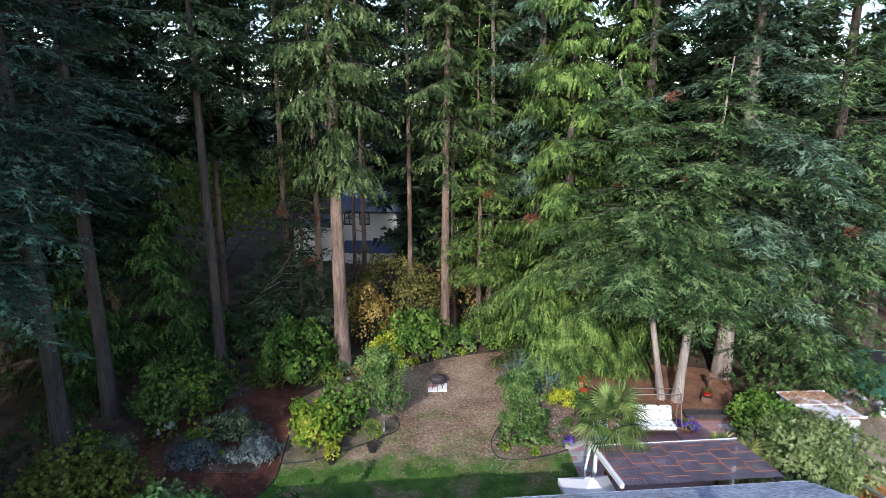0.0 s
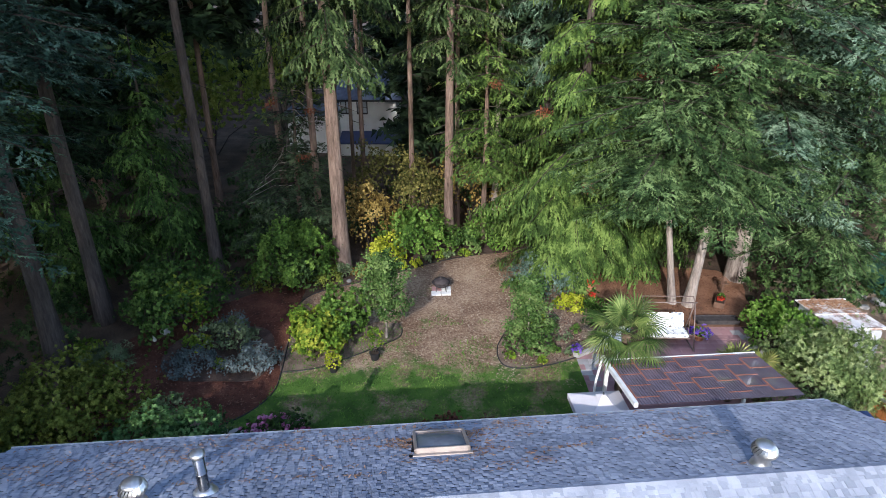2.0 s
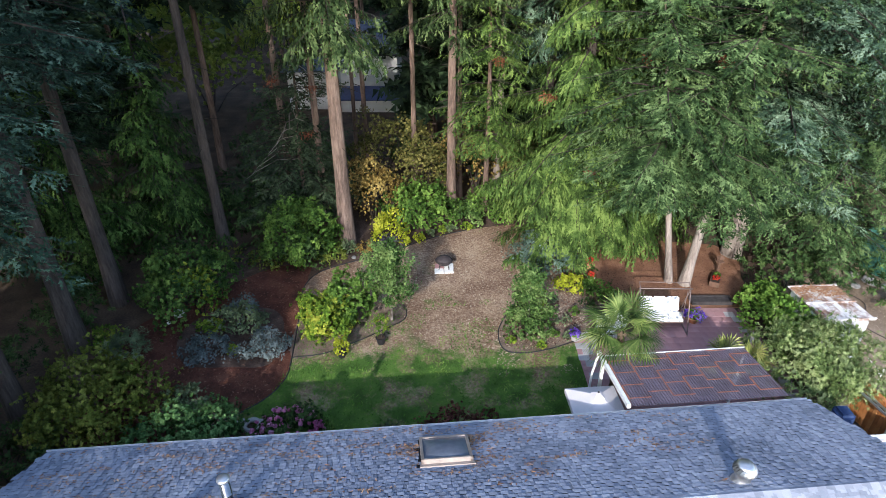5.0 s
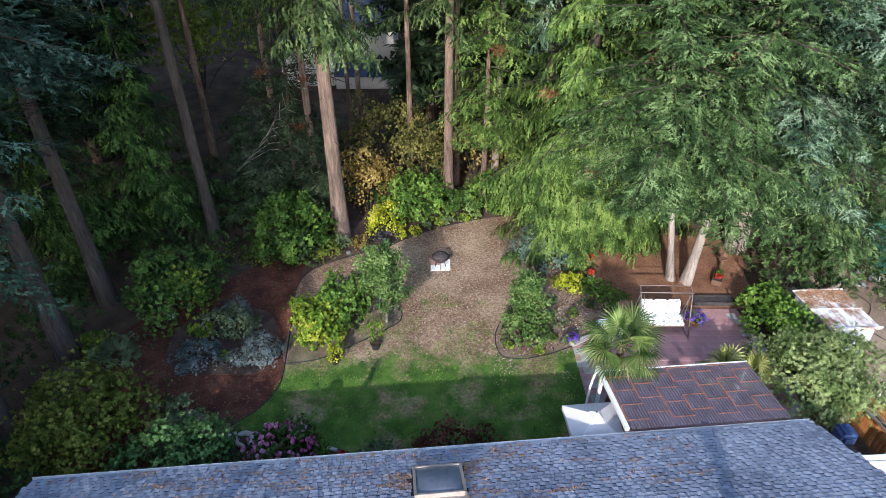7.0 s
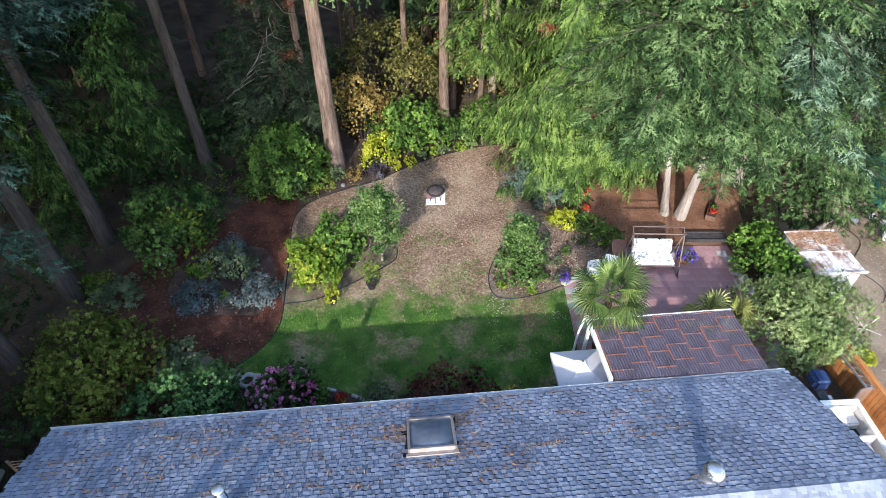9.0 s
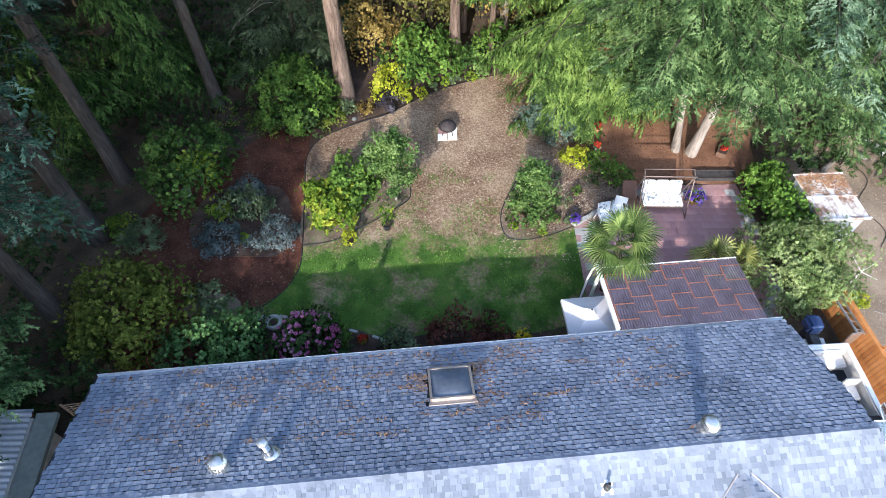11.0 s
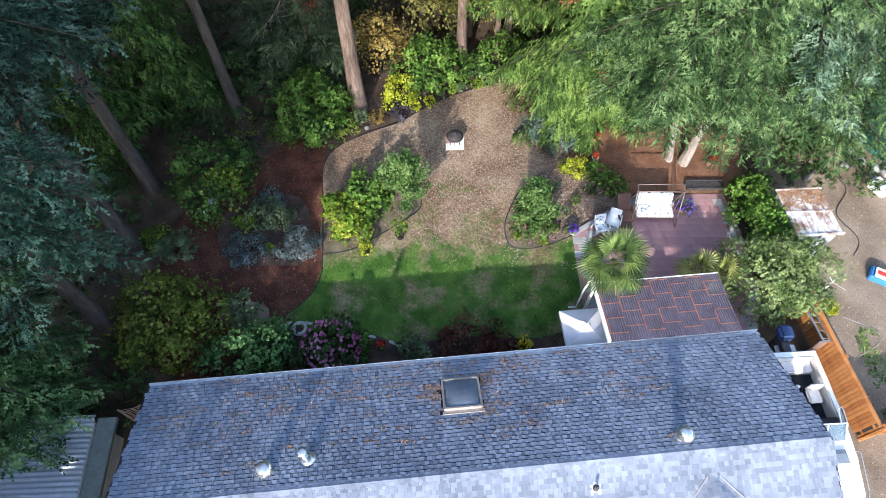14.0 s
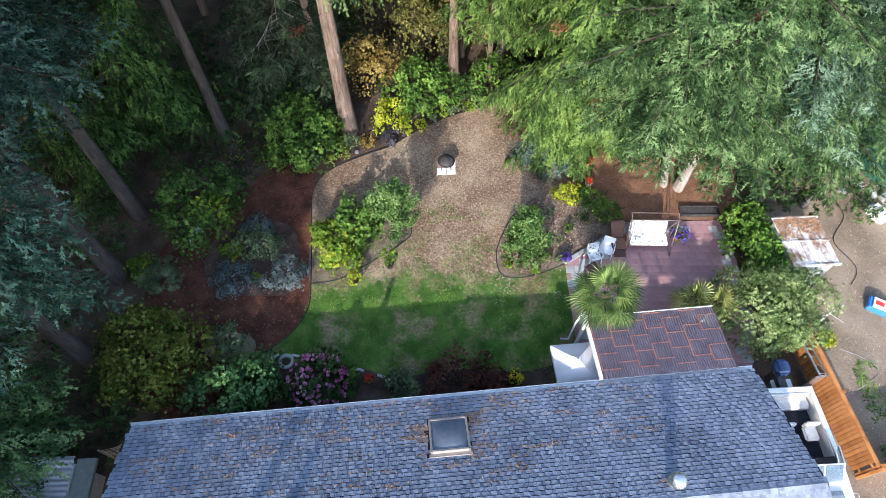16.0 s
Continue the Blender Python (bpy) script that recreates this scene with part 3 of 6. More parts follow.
house = tagged(new("house"), "long single-storey house with a grey shingle roof", "house")
house.matrix_world = HOUSE
bm = boxed(U0 + 0.35, U1 - 0.35, -SPAN + 0.5, SPAN - 0.5, 0, 2.45)
part("wall", bm, WALL, house, "pale painted siding")
# roof deck with gables
bm = bmesh.new()
pr = [(-SPAN, EAVE - 0.03), (0, RIDGE - 0.03), (SPAN, EAVE - 0.03), (SPAN, EAVE - 0.16), (0, RIDGE - 0.2), (-SPAN, EAVE - 0.16)]
ends = [[bm.verts.new((u, v, z)) for v, z in pr] for u in (U0, U1)]
for k in range(6):
    bm.faces.new((ends[0][k], ends[0][(k + 1) % 6], ends[1][(k + 1) % 6], ends[1][k]))
bm.faces.new(ends[0][::-1])
bm.faces.new(ends[1])
bmesh.ops.recalc_face_normals(bm, faces=bm.faces[:])
# near-black underlay: seen in the tab gaps, it imitates butt shadows
roof = part("roof", bm, material("shadow_dark_underlay", [(0.2, (0.02, 0.022, 0.028)), (0.8, (0.05, 0.054, 0.062))]), house, "grey architectural shingle roof")
for u in (U0 + 0.36, U1 - 0.36):
    bm = bmesh.new()
    vs = [bm.verts.new((u + du, v, z)) for du in (-0.05, 0.05) for v, z in ((-SPAN + 0.5, 2.4), (SPAN - 0.5, 2.4), (0, 4.0))]
    bm.faces.new(vs[:3]); bm.faces.new(vs[3:][::-1])
    for k in range(3):
        bm.faces.new((vs[k], vs[k + 3], vs[(k + 1) % 3 + 3], vs[(k + 1) % 3]))
    part("gable", bm, WALL, house)


def gutter(u0, u1, v, z):
    bm = bmesh.new()
    prof = [(0, 0), (0.11, 0.0), (0.13, 0.1), (0.115, 0.1), (0.1, 0.015), (0.012, 0.015), (0.012, 0.1), (0, 0.1)]
    a, b = [[bm.verts.new((u, v + p, z + q)) for p, q in prof] for u in (u0, u1)]
    for k in range(8):
        bm.faces.new((a[k], a[(k + 1) % 8], b[(k + 1) % 8], b[k]))
    bm.faces.new(a[::-1]); bm.faces.new(b)
    bmesh.ops.recalc_face_normals(bm, faces=bm.faces[:])
    part("gutter", bm, GUTTER, house, "white metal gutter")


gutter(U0, U1, SPAN - 0.01, EAVE - 0.14)
gutter(U0, U1, -SPAN - 0.12, EAVE - 0.14)


def on_roof(u, v, lift=0.0):
    """A pose on the roof whose z is the slope's normal and y runs down towards the eave."""
    if v >= 0:
        return pose(u, v, RIDGE - v * math.tan(SLOPE), -math.degrees(SLOPE), 0, 0) @ pose(0, 0, lift)
    return pose(u, v, RIDGE + v * math.tan(SLOPE), 0, 0, 180) @ pose(0, 0, 0, -math.degrees(SLOPE), 0, 0) @ pose(0, 0, lift)


# cross gables on the street side, with metal valleys
GABLE_RIDGES = ((6.92, 0.62, 2.6), (-6.48, 0.15, 2.6))
for gu, v0, half in GABLE_RIDGES:
    top = RIDGE - v0 * math.tan(SLOPE)
    out = SPAN + 0.9
    bm = bmesh.new()
    apex, nose = bm.verts.new((gu, -v0, top)), bm.verts.new((gu, -out, top))
    low = half * math.tan(SLOPE)
    l0, l1 = bm.verts.new((gu - half, -v0 - half, top - low)), bm.verts.new((gu - half, -out, top - low))
    r0, r1 = bm.verts.new((gu + half, -v0 - half, top - low)), bm.verts.new((gu + half, -out, top - low))
    bm.faces.new((apex, l0, l1, nose)); bm.faces.new((apex, nose, r1, r0))
    bmesh.ops.recalc_face_normals(bm, faces=bm.faces[:])
    geo = bmesh.ops.extrude_face_region(bm, geom=bm.faces[:])
    bmesh.ops.translate(bm, vec=(0, 0, -0.12), verts=[v for v in geo["geom"] if isinstance(v, bmesh.types.BMVert)])
    bmesh.ops.recalc_face_normals(bm, faces=bm.faces[:])
    part("cross_gable", bm, SHINGLE_ONE, house)
    bm = boxed(gu - half + 0.35, gu + half - 0.35, -out + 0.35, -SPAN + 0.5, 0, top - low - 0.02)
    part("wall", bm, WALL, house)
    bm = bmesh.new()
    vs = [bm.verts.new((gu + du, v, z)) for v in (-out + 0.35, -out + 0.45) for du, z in ((-half + 0.35, top - low - 0.02), (half - 0.35, top - low - 0.02), (0, top - 0.3))]
    bm.faces.new(vs[:3][::-1])
    bm.faces.new(vs[3:])
    for k in range(3):
        bm.faces.new((vs[k], vs[(k + 1) % 3], vs[(k + 1) % 3 + 3], vs[k + 3]))
    part("gable", bm, WALL, house)
    for sgn in (-1, 1):
        bm = rod([(gu + sgn * 0.17, -v0 - 0.08, top - 0.01), (gu + sgn * (half + 0.05), -v0 - half + 0.05, top - low + 0.06)], 0.022, seg=6)
        part("valley_flashing", bm, VALLEY, house, "dull metal valley strip")


# ---- woods ----
conifer("fir_tree", -4.95, 28.3, 30, 9.6, 3.6, 0.36, SPRUCE, BARK, 11, "tall conifer with a straight reddish-brown bare trunk and hanging branches", branches=120, hang=0.75, droop=0.4, bare=6)
conifer("fir_tree", -10.7, 27.75, 30, 13.5, 3.6, 0.25, SHADE_FIR, SHADE_BARK, 12, "slim conifer with a long bare brown trunk", branches=95, hang=0.3, bare=8)
conifer("fir_tree", 0.12, 31.2, 31, 9.6, 3.2, 0.24, SPRUCE, BARK, 13, "slim conifer with a pale brown trunk behind the lawn", branches=105, hang=0.5, bare=8)
conifer("fir_tree", -13.8, 23.4, 30, 10.6, 4.4, 0.3, BLUE_SHADE, SHADE_BARK, 14, "tall fir with blue-green branches and shade-darkened trunk", branches=130, bare=6)
conifer("fir_tree", -13.9, 20.3, 30, 8.2, 4.6, 0.33, BLUE_SHADE, SHADE_BARK, 15, "tall fir with blue-green branch tips over the mulch bed", branches=150, bare=5)
conifer("fir_tree", -13.6, 16.4, 28, 7.2, 4.0, 0.3, TEAL, SHADE_BARK, 16, "dark fir standing beside the house end", branches=140, bare=5)
conifer("fir_tree", -15.7, 13.1, 19, 2.8, 4.2, 0.28, FIR, SHADE_BARK, 17, "green cedar over the neighbouring shed", branches=190, dense=1.7, hang=0.35)
conifer("fir_tree", -17.5, 27.5, 31, 5.0, 4.4, 0.32, SHADE_FIR, SHADE_BARK, 18, "dark fir deep in the woods", branches=130)
conifer("fir_tree", -19.5, 21.5, 31, 5.0, 4.6, 0.32, SHADE_FIR, SHADE_BARK, 19, "dark fir deep in the woods", branches=130)
conifer("cedar_tree", -13.2, 28.6, 11, 1.6, 3.0, 0.15, SHADE_CEDAR, SHADE_BARK, 20, "young dark cedar with hanging sprays", branches=110, hang=0.6, low_width=0.9)
conifer("cedar_tree", -16.2, 25.6, 12, 1.5, 2.9, 0.16, SHADE_CEDAR, SHADE_BARK, 21, "young dark cedar with hanging sprays", branches=110, hang=0.6, low_width=0.9)
pine = conifer("pine_tree", -7.4, 31.2, 9.0, 1.4, 3.5, 0.16, PINE, BARK, 22, "low dark pine with dead brown twigs", branches=130, droop=0.1, low_width=0.95, top_keep=0.5, dense=1.6)
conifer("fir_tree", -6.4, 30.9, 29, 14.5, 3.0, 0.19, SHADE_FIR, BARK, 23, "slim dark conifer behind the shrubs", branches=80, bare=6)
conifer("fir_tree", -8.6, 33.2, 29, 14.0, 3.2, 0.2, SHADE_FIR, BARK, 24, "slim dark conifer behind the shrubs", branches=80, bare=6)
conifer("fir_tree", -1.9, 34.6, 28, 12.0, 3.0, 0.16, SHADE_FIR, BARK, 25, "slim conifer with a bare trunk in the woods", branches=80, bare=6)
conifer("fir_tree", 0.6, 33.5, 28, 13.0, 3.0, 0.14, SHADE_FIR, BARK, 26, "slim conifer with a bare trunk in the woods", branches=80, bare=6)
conifer("fir_tree", 2.6, 33.3, 28, 7.5, 3.2, 0.19, SPRUCE, PALE_SUNLIT_BARK, 27, "slim conifer with a pale bare trunk", branches=95, bare=4)
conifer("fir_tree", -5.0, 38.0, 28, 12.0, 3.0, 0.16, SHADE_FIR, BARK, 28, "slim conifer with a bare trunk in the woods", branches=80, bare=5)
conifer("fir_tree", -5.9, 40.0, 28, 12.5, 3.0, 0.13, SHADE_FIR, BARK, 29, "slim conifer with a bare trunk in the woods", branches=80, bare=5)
hemlock = conifer("hemlock_tree", 1.9, 31.9, 17, 4.0, 2.9, 0.15, CEDAR, BARK, 30, "green hemlock with layered flat branches", branches=120, hang=0.25, size=0.24, slim=0.24, dense=1.7)
cedar = conifer("cedar_tree", 5.8, 28.3, 23, 0.9, 4.1, 0.3, CEDAR, SHADE_BARK, 31, "broad green cedar with hanging sprays down to the ground", branches=250, hang=0.75, droop=0.35, low_width=0.92, size=0.24, slim=0.23, dense=2.2)
conifer("cedar_tree", 8.6, 29.5, 20, 1.4, 3.4, 0.25, CEDAR, SHADE_BARK, 32, "green cedar with hanging sprays", branches=170, hang=0.75, droop=0.35, low_width=0.9, size=0.24, slim=0.24, dense=1.7)
conifer("leaning_fir", 9.65, 25.0, 14.0, 5.2, 4.2, 0.155, FIR, PALE_SUNLIT_BARK, 33, "leaning fir with a curved trunk in sunlit pale tone", branches=170, top_keep=0.5, sleeve=70, lean=(-2.6, 0.4), size=0.24, slim=0.23, dense=2.2)
conifer("leaning_fir", 10.25, 24.8, 14.5, 5.2, 4.4, 0.21, FIR, PALE_SUNLIT_BARK, 34, "leaning fir with a straight trunk in sunlit pale tone", branches=170, top_keep=0.5, sleeve=70, lean=(1.2, 0.7), size=0.24, slim=0.23, dense=2.2)
big_fir = conifer("fir_tree", 13.3, 27.3, 32, 4.8, 6.0, 0.36, FIR_BLUE, PALE_SUNLIT_BARK, 35, "very large fir with a thick trunk in sunlit pale tone", sleeve=80, branches=300, size=0.24, slim=0.23, dense=2.2)
conifer("fir_tree", 16.7, 26.4, 31, 2.4, 4.7, 0.3, FIR, SHADE_BARK, 36, "large fir with low sweeping branches", branches=260, low_width=0.8, size=0.24, slim=0.24, dense=1.7)
conifer("fir_tree", 21.5, 29.5, 31, 6.0, 5.0, 0.32, FIR_BLUE, SHADE_BARK, 37, "large fir at the edge of the next yard", branches=160)
conifer("fir_tree", 10.5, 32.5, 33, 6.0, 4.6, 0.34, FIR, SHADE_BARK, 38, "large fir behind the cedars", branches=150)
conifer("fir_tree", 5.2, 33.8, 33, 9.0, 4.2, 0.34, FIR_BLUE, SHADE_BARK, 39, "large blue-green fir behind the cedar", branches=130, hang=0.4)

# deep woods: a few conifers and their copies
deep = [conifer("forest_conifer", (-26, -24, 5)[k], (38, 44, 37)[k], 29, 4.0, 4.2, 0.25, SHADE_FIR, BARK, 60 + k, "dark conifer of the woods, some copies unseen and added for shade", branches=85, size=1.0, dense=0.72, roof_line=23.0, slim=0.5, sleeve=5, group="deep woods") for k in range(3)]
rng = np.random.default_rng(5)
for k, (x, y) in enumerate([(-30, 40), (-25, 34), (-29, 27), (-33, 20), (-22, 39), (-1, 42), (3, 40), (7, 39), (12, 38), (16, 36), (20, 36), (25, 35), (29, 31), (33, 26), (3, 48), (9, 46), (15, 44), (22, 42), (-22, 29), (28, 40), (-36, 34), (6, 43), (-30, 33), (0, 46), (18, 40), (11, 35), (-20, 36), (14, 33), (24, 31), (-26, 21), (0, 58), (10, 56), (-32, 56)]):
    s = rng.uniform(0.85, 1.15)
    copy_thing(deep[k % 3], pose(x, y, 0, 0, 0, rng.uniform(0, 360)) @ Matrix.Scale(s, 4))
# out of view; added to cast shade on the left garden
conifer("fir_tree", -13.4, 3.5, 26, 3.0, 5.0, 0.35, FIR, SHADE_BARK, 77, "unseen fir beside the street end of the house, added for shade", branches=150)
high = conifer("forest_conifer", -13.6, 37.0, 30, 10.5, 3.4, 0.2, SHADE_FIR, BARK, 79, "dark conifer with a bare lower trunk in the woods", branches=85, size=1.0, dense=0.72, roof_line=23.0, slim=0.5, sleeve=5, group="deep woods")
for k, (x, y) in enumerate([(-15.5, 62), (-20.5, 41), (-7.5, 60)]):
    copy_thing(high, pose(x, y, 0, 0, 0, 77 * k) @ Matrix.Scale(0.95 + 0.03 * (k % 4), 4))
# the first four stand unseen on the street side, added as shade casters
for k, (x, y) in enumerate([(-15.5, -3.5), (-18, -2), (-22, 6), (-24, -6), (-30, 66), (-22, 70), (-14, 66), (-6, 72), (2, 66), (10, 70), (18, 64), (27, 58), (36, 44), (-38, 56), (-40, 44), (36, 34)]):
    copy_thing(deep[k % 3], pose(x, y, 0, 0, 0, 61 * k) @ Matrix.Scale((0.95 if y < 20 else 0.82) + 0.04 * (k % 4), 4))

# the woods that close the distance
rng = np.random.default_rng(9)
n_far, per_far = 130, 110
fx = np.linspace(-85, 85, n_far) + rng.normal(0, 1.5, n_far)
fy = 84 + 16 * rng.uniform(0, 1, n_far) - 0.004 * fx ** 2
fh = rng.uniform(21, 28, n_far)
which = np.repeat(np.arange(n_far), per_far)
f = rng.uniform(0, 1, len(which)) ** 1.15
a = rng.uniform(0, 6.283, len(which))
out = np.stack([np.cos(a), np.sin(a), np.full(len(a), -0.25)], 1)
reach = 3.6 * (1 - f) ** 0.8 * rng.uniform(0.1, 0.8, len(a))
foot = np.stack([fx[which], fy[which], fh[which] * (0.04 + 0.96 * f)], 1) + out * reach[:, None]
ln = rng.uniform(1.4, 2.6, len(a)) * (1.1 - 0.7 * f)
far_woods = fronds("far_woods", foot, out + rng.normal(0, 0.3, out.shape), np.array([0, 0, 1.0]) + out * 0.6 + rng.normal(0, 0.3, out.shape), ln, ln * 0.45, np.full(len(a), 0.2), SHADE_FIR, None, rng)
tagged(far_woods, "dark conifer woods closing the distance", "woods", kind="stuff")

# dead rust-red sprays and bare grey branches
DEAD = leafy("dead_red_needles", (0.06, 0.02, 0.011), (0.15, 0.05, 0.026), (0.25, 0.1, 0.056))


def dead_spray(tree, x, y, z, seed, r=0.16):
    rng = np.random.default_rng(seed)
    p = rng.normal(0, r, (90, 3)) * np.array([1, 1, 0.6]) + np.array([x, y, z])
    a = unit(rng.normal(0, 1, (90, 3))) * 0.11
    b = unit(np.cross(a, rng.normal(0, 1, (90, 3)))) * 0.03
    tagged(leaves("dead_spray", np.stack([p - b, p + a, p + b], 1), DEAD, tree, "rust-red dead needles"), kind="stuff")


for k, (tree, x, y, z) in enumerate([(pine, 1.3, -1.6, 7.2), (pine, -0.4, -1.9, 7.6), (pine, 0.9, -2.0, 5.2), (cedar, -0.2, -3.4, 5.2), (cedar, 1.6, -2.6, 9.4), (cedar, -2.0, -2.4, 8.0), (big_fir, -3.8, -3.2, 9.8), (big_fir, 2.2, -4.4, 8.0), (big_fir, -4.4, -2.5, 13.0), (hemlock, 0.3, -2.2, 8.4)]):
    dead_spray(tree, x, y, z, 700 + k)
for k in range(14):
    a = radians(200 + 11 * k)
    z = 3.2 + 0.42 * k
    ln = 2.3 - 0.08 * k
    part("dead_branch", rod([(0, 0, z), (0.5 * ln * math.cos(a), 0.5 * ln * math.sin(a), z + 0.12), (ln * math.cos(a + 0.12), ln * math.sin(a + 0.12), z - 0.25), (1.25 * ln * math.cos(a + 0.3), 1.25 * ln * math.sin(a + 0.3), z - 0.3)], 0.022, 0.006, 5), PALE_SUNLIT_BARK, pine, "bare grey dead branch")

# ---- roof fittings ----
def mat1(name, c, rough=0.6, metal=0.0, vary=0.2, **k):
    return material(name, [(0.2, tuple(v * (1 - vary) for v in c)), (0.8, tuple(min(1, v * (1 + vary)) for v in c))], rough=rough, metal=metal, **k)


WHITE = mat1("white_paint", (0.74, 0.74, 0.72), 0.5, vary=0.1)
ACRYLIC = mat1("smoked_acrylic", (0.15, 0.17, 0.21), 0.15, vary=0.15, bump=0, spec=0.6)
TAN_METAL = mat1("bronze_frame", (0.42, 0.35, 0.3), 0.45, 0.2)

sky_light = tagged(new("skylight"), "square domed skylight with pale metal frame set in the roof", "skylight")
sky_light.matrix_world = HOUSE @ on_roof(0.016, 2.58)
for a in range(4):
    bm = boxed(-0.62, 0.62, -0.62, -0.55, -0.02, 0.16, m=pose(0, 0, 0, 0, 0, 90 * a))
    part("curb", bm, TAN_METAL, sky_light, bevel=0.008)
bm = boxed(-0.66, 0.66, -0.74, -0.625, -0.01, 0.05)
part("flashing", bm, TAN_METAL, sky_light, "tan metal apron")
bm = bmesh.new()
N = 14
grid = [[bm.verts.new((-0.55 + 1.1 * i / N, -0.55 + 1.1 * j / N, 0.12 + 0.09 * (max(0.0, math.sin(math.pi * i / N) * math.sin(math.pi * j / N))) ** 0.6)) for i in range(N + 1)] for j in range(N + 1)]
for j in range(N):
    for i in range(N):
        bm.faces.new((grid[j][i], grid[j][i + 1], grid[j + 1][i + 1], grid[j + 1][i]))
part("dome", bm, ACRYLIC, sky_light, "smoked acrylic dome", smooth=True)


def turbine(u, v):
    t = tagged(new("turbine_vent"), "round galvanised turbine vent spinning head on the roof", "roof vent", "roof turbines")
    r = on_roof(u, v).translation
    t.matrix_world = HOUSE @ Matrix.Translation(r)
    part("base", spun([(0.24, -0.1), (0.2, 0.05), (0.155, 0.1), (0.15, 0.24), (0.155, 0.25)], 24), GALV, t, smooth=True)
    part("core", spun([(0.14, 0.25), (0.17, 0.33), (0.17, 0.4), (0.13, 0.48)], 20), DARKMETAL, t, smooth=True)
    bm = bmesh.new()
    K = 7
    prev = None
    for k in range(K + 1):
        f = k / K
        rad = 0.16 + 0.07 * math.sin(math.pi * f)
        z = 0.25 + 0.25 * f
        a = 0.5 * f
        w = 0.1 + 0.03 * math.sin(math.pi * f)
        cur = (bm.verts.new((rad * math.cos(a), rad * math.sin(a), z)), bm.verts.new(((rad + 0.03) * math.cos(a + w * 2.2), (rad + 0.03) * math.sin(a + w * 2.2), z)))
        if prev:
            bm.faces.new((prev[0], prev[1], cur[1], cur[0]))
        prev = cur
    vane = part("vane", bm, GALV, t, smooth=True)
    for k in range(1, 20):
        o = new("vane", vane.data)
        o.parent = t
        o.matrix_local = pose(0, 0, 0, 0, 0, 18 * k)
    part("cap", spun([(0.19, 0.485), (0.185, 0.51), (0.13, 0.54), (0.05, 0.555), (0.01, 0.56)], 24), GALV, t, smooth=True)


turbine(6.29, 0.45)
turbine(-5.87, 0.6)
STEEL = mat1("stainless_steel", (0.24, 0.25, 0.27), 0.22, 0.95, vary=0.2, bump=0)
flue = tagged(new("stove_flue"), "tall shiny metal stove flue with rain cap", "flue")
flue.matrix_world = HOUSE @ Matrix.Translation(on_roof(-4.7, 0.85).translation)
part("flashing", spun([(0.27, -0.16), (0.25, 0.0), (0.16, 0.12), (0.12, 0.14)], 24), GALV, flue, smooth=True)
part("pipe", spun([(0.105, 0.1), (0.105, 0.5), (0.112, 0.5), (0.112, 0.54), (0.105, 0.54), (0.105, 0.88)], 24), STEEL, flue, smooth=True)
part("cap_neck", spun([(0.08, 0.88), (0.08, 0.94)], 16), DARKMETAL, flue)
part("cap", spun([(0.125, 0.93), (0.135, 0.95), (0.135, 0.99), (0.1, 1.015), (0.02, 1.025)], 24), GALV, flue, smooth=True)
vent = tagged(new("plumbing_vent"), "black plumbing vent pipe with a rubber boot on the roof", "vent pipe")
vent.matrix_world = HOUSE @ Matrix.Translation(on_roof(3.48, -0.71).translation)
part("boot", boxed(-0.15, 0.15, -0.18, 0.18, -0.015, 0.02, m=pose(0, 0, 0, math.degrees(SLOPE), 0, 0)), GUTTER, vent, bevel=0.006)
part("collar", spun([(0.1, -0.02), (0.09, 0.06), (0.05, 0.12)], 16), DARKMETAL, vent, smooth=True)
part("pipe", spun([(0.042, 0.0), (0.042, 0.34), (0.035, 0.34), (0.035, 0.3)], 14), DARKMETAL, vent, smooth=True)

# needle litter on the roof
LITTER = material("fallen_needles", [(0.2, (0.24, 0.11, 0.05)), (0.5, (0.4, 0.22, 0.12)), (0.85, (0.52, 0.34, 0.21))], island=0.6, rough=0.95, bump=0)
rng = np.random.default_rng(44)
qs = []
for c in range(215):
    cu, cv = rng.uniform(-9.6, 6.5), SPAN * (1 - abs(rng.normal(0, 0.42)))
    if cu > 2.5 and rng.uniform() < 0.45:
        continue
    if rng.uniform() < 0.12:
        cu, cv = rng.choice([-0.75, 0.75]) + rng.normal(0.05, 0.12), rng.uniform(1.9, 3.3)
    if cv < 0.5:
        continue
    for k in range(int(rng.uniform(4, 26))):
        u, v = cu + rng.normal(0, 0.24), cv + rng.normal(0, 0.06)
        if not (U0 + 0.1 < u < U1 - 0.1 and 0.15 < v < SPAN - 0.02) or (abs(u) < 0.66 and 1.9 < v < 3.2):
            continue
        m = on_roof(u, v, 0.022 + rng.uniform(0, 0.012)) @ pose(0, 0, 0, rng.normal(0, 12), rng.normal(0, 12), rng.normal(0, 50))
        a, b = rng.uniform(0.025, 0.06), rng.uniform(0.008, 0.018)
        qs.append([tuple(m @ Vector(p)) for p in ((-a, -b, 0), (a, -b * 0.6, 0), (a, b, 0), (-a, b * 0.7, 0))])
lit = leaves("needle_litter", qs, LITTER, None)
lit.matrix_world = HOUSE
tagged(lit, "scattered orange fallen needles lying on the shingles", "litter", kind="stuff")

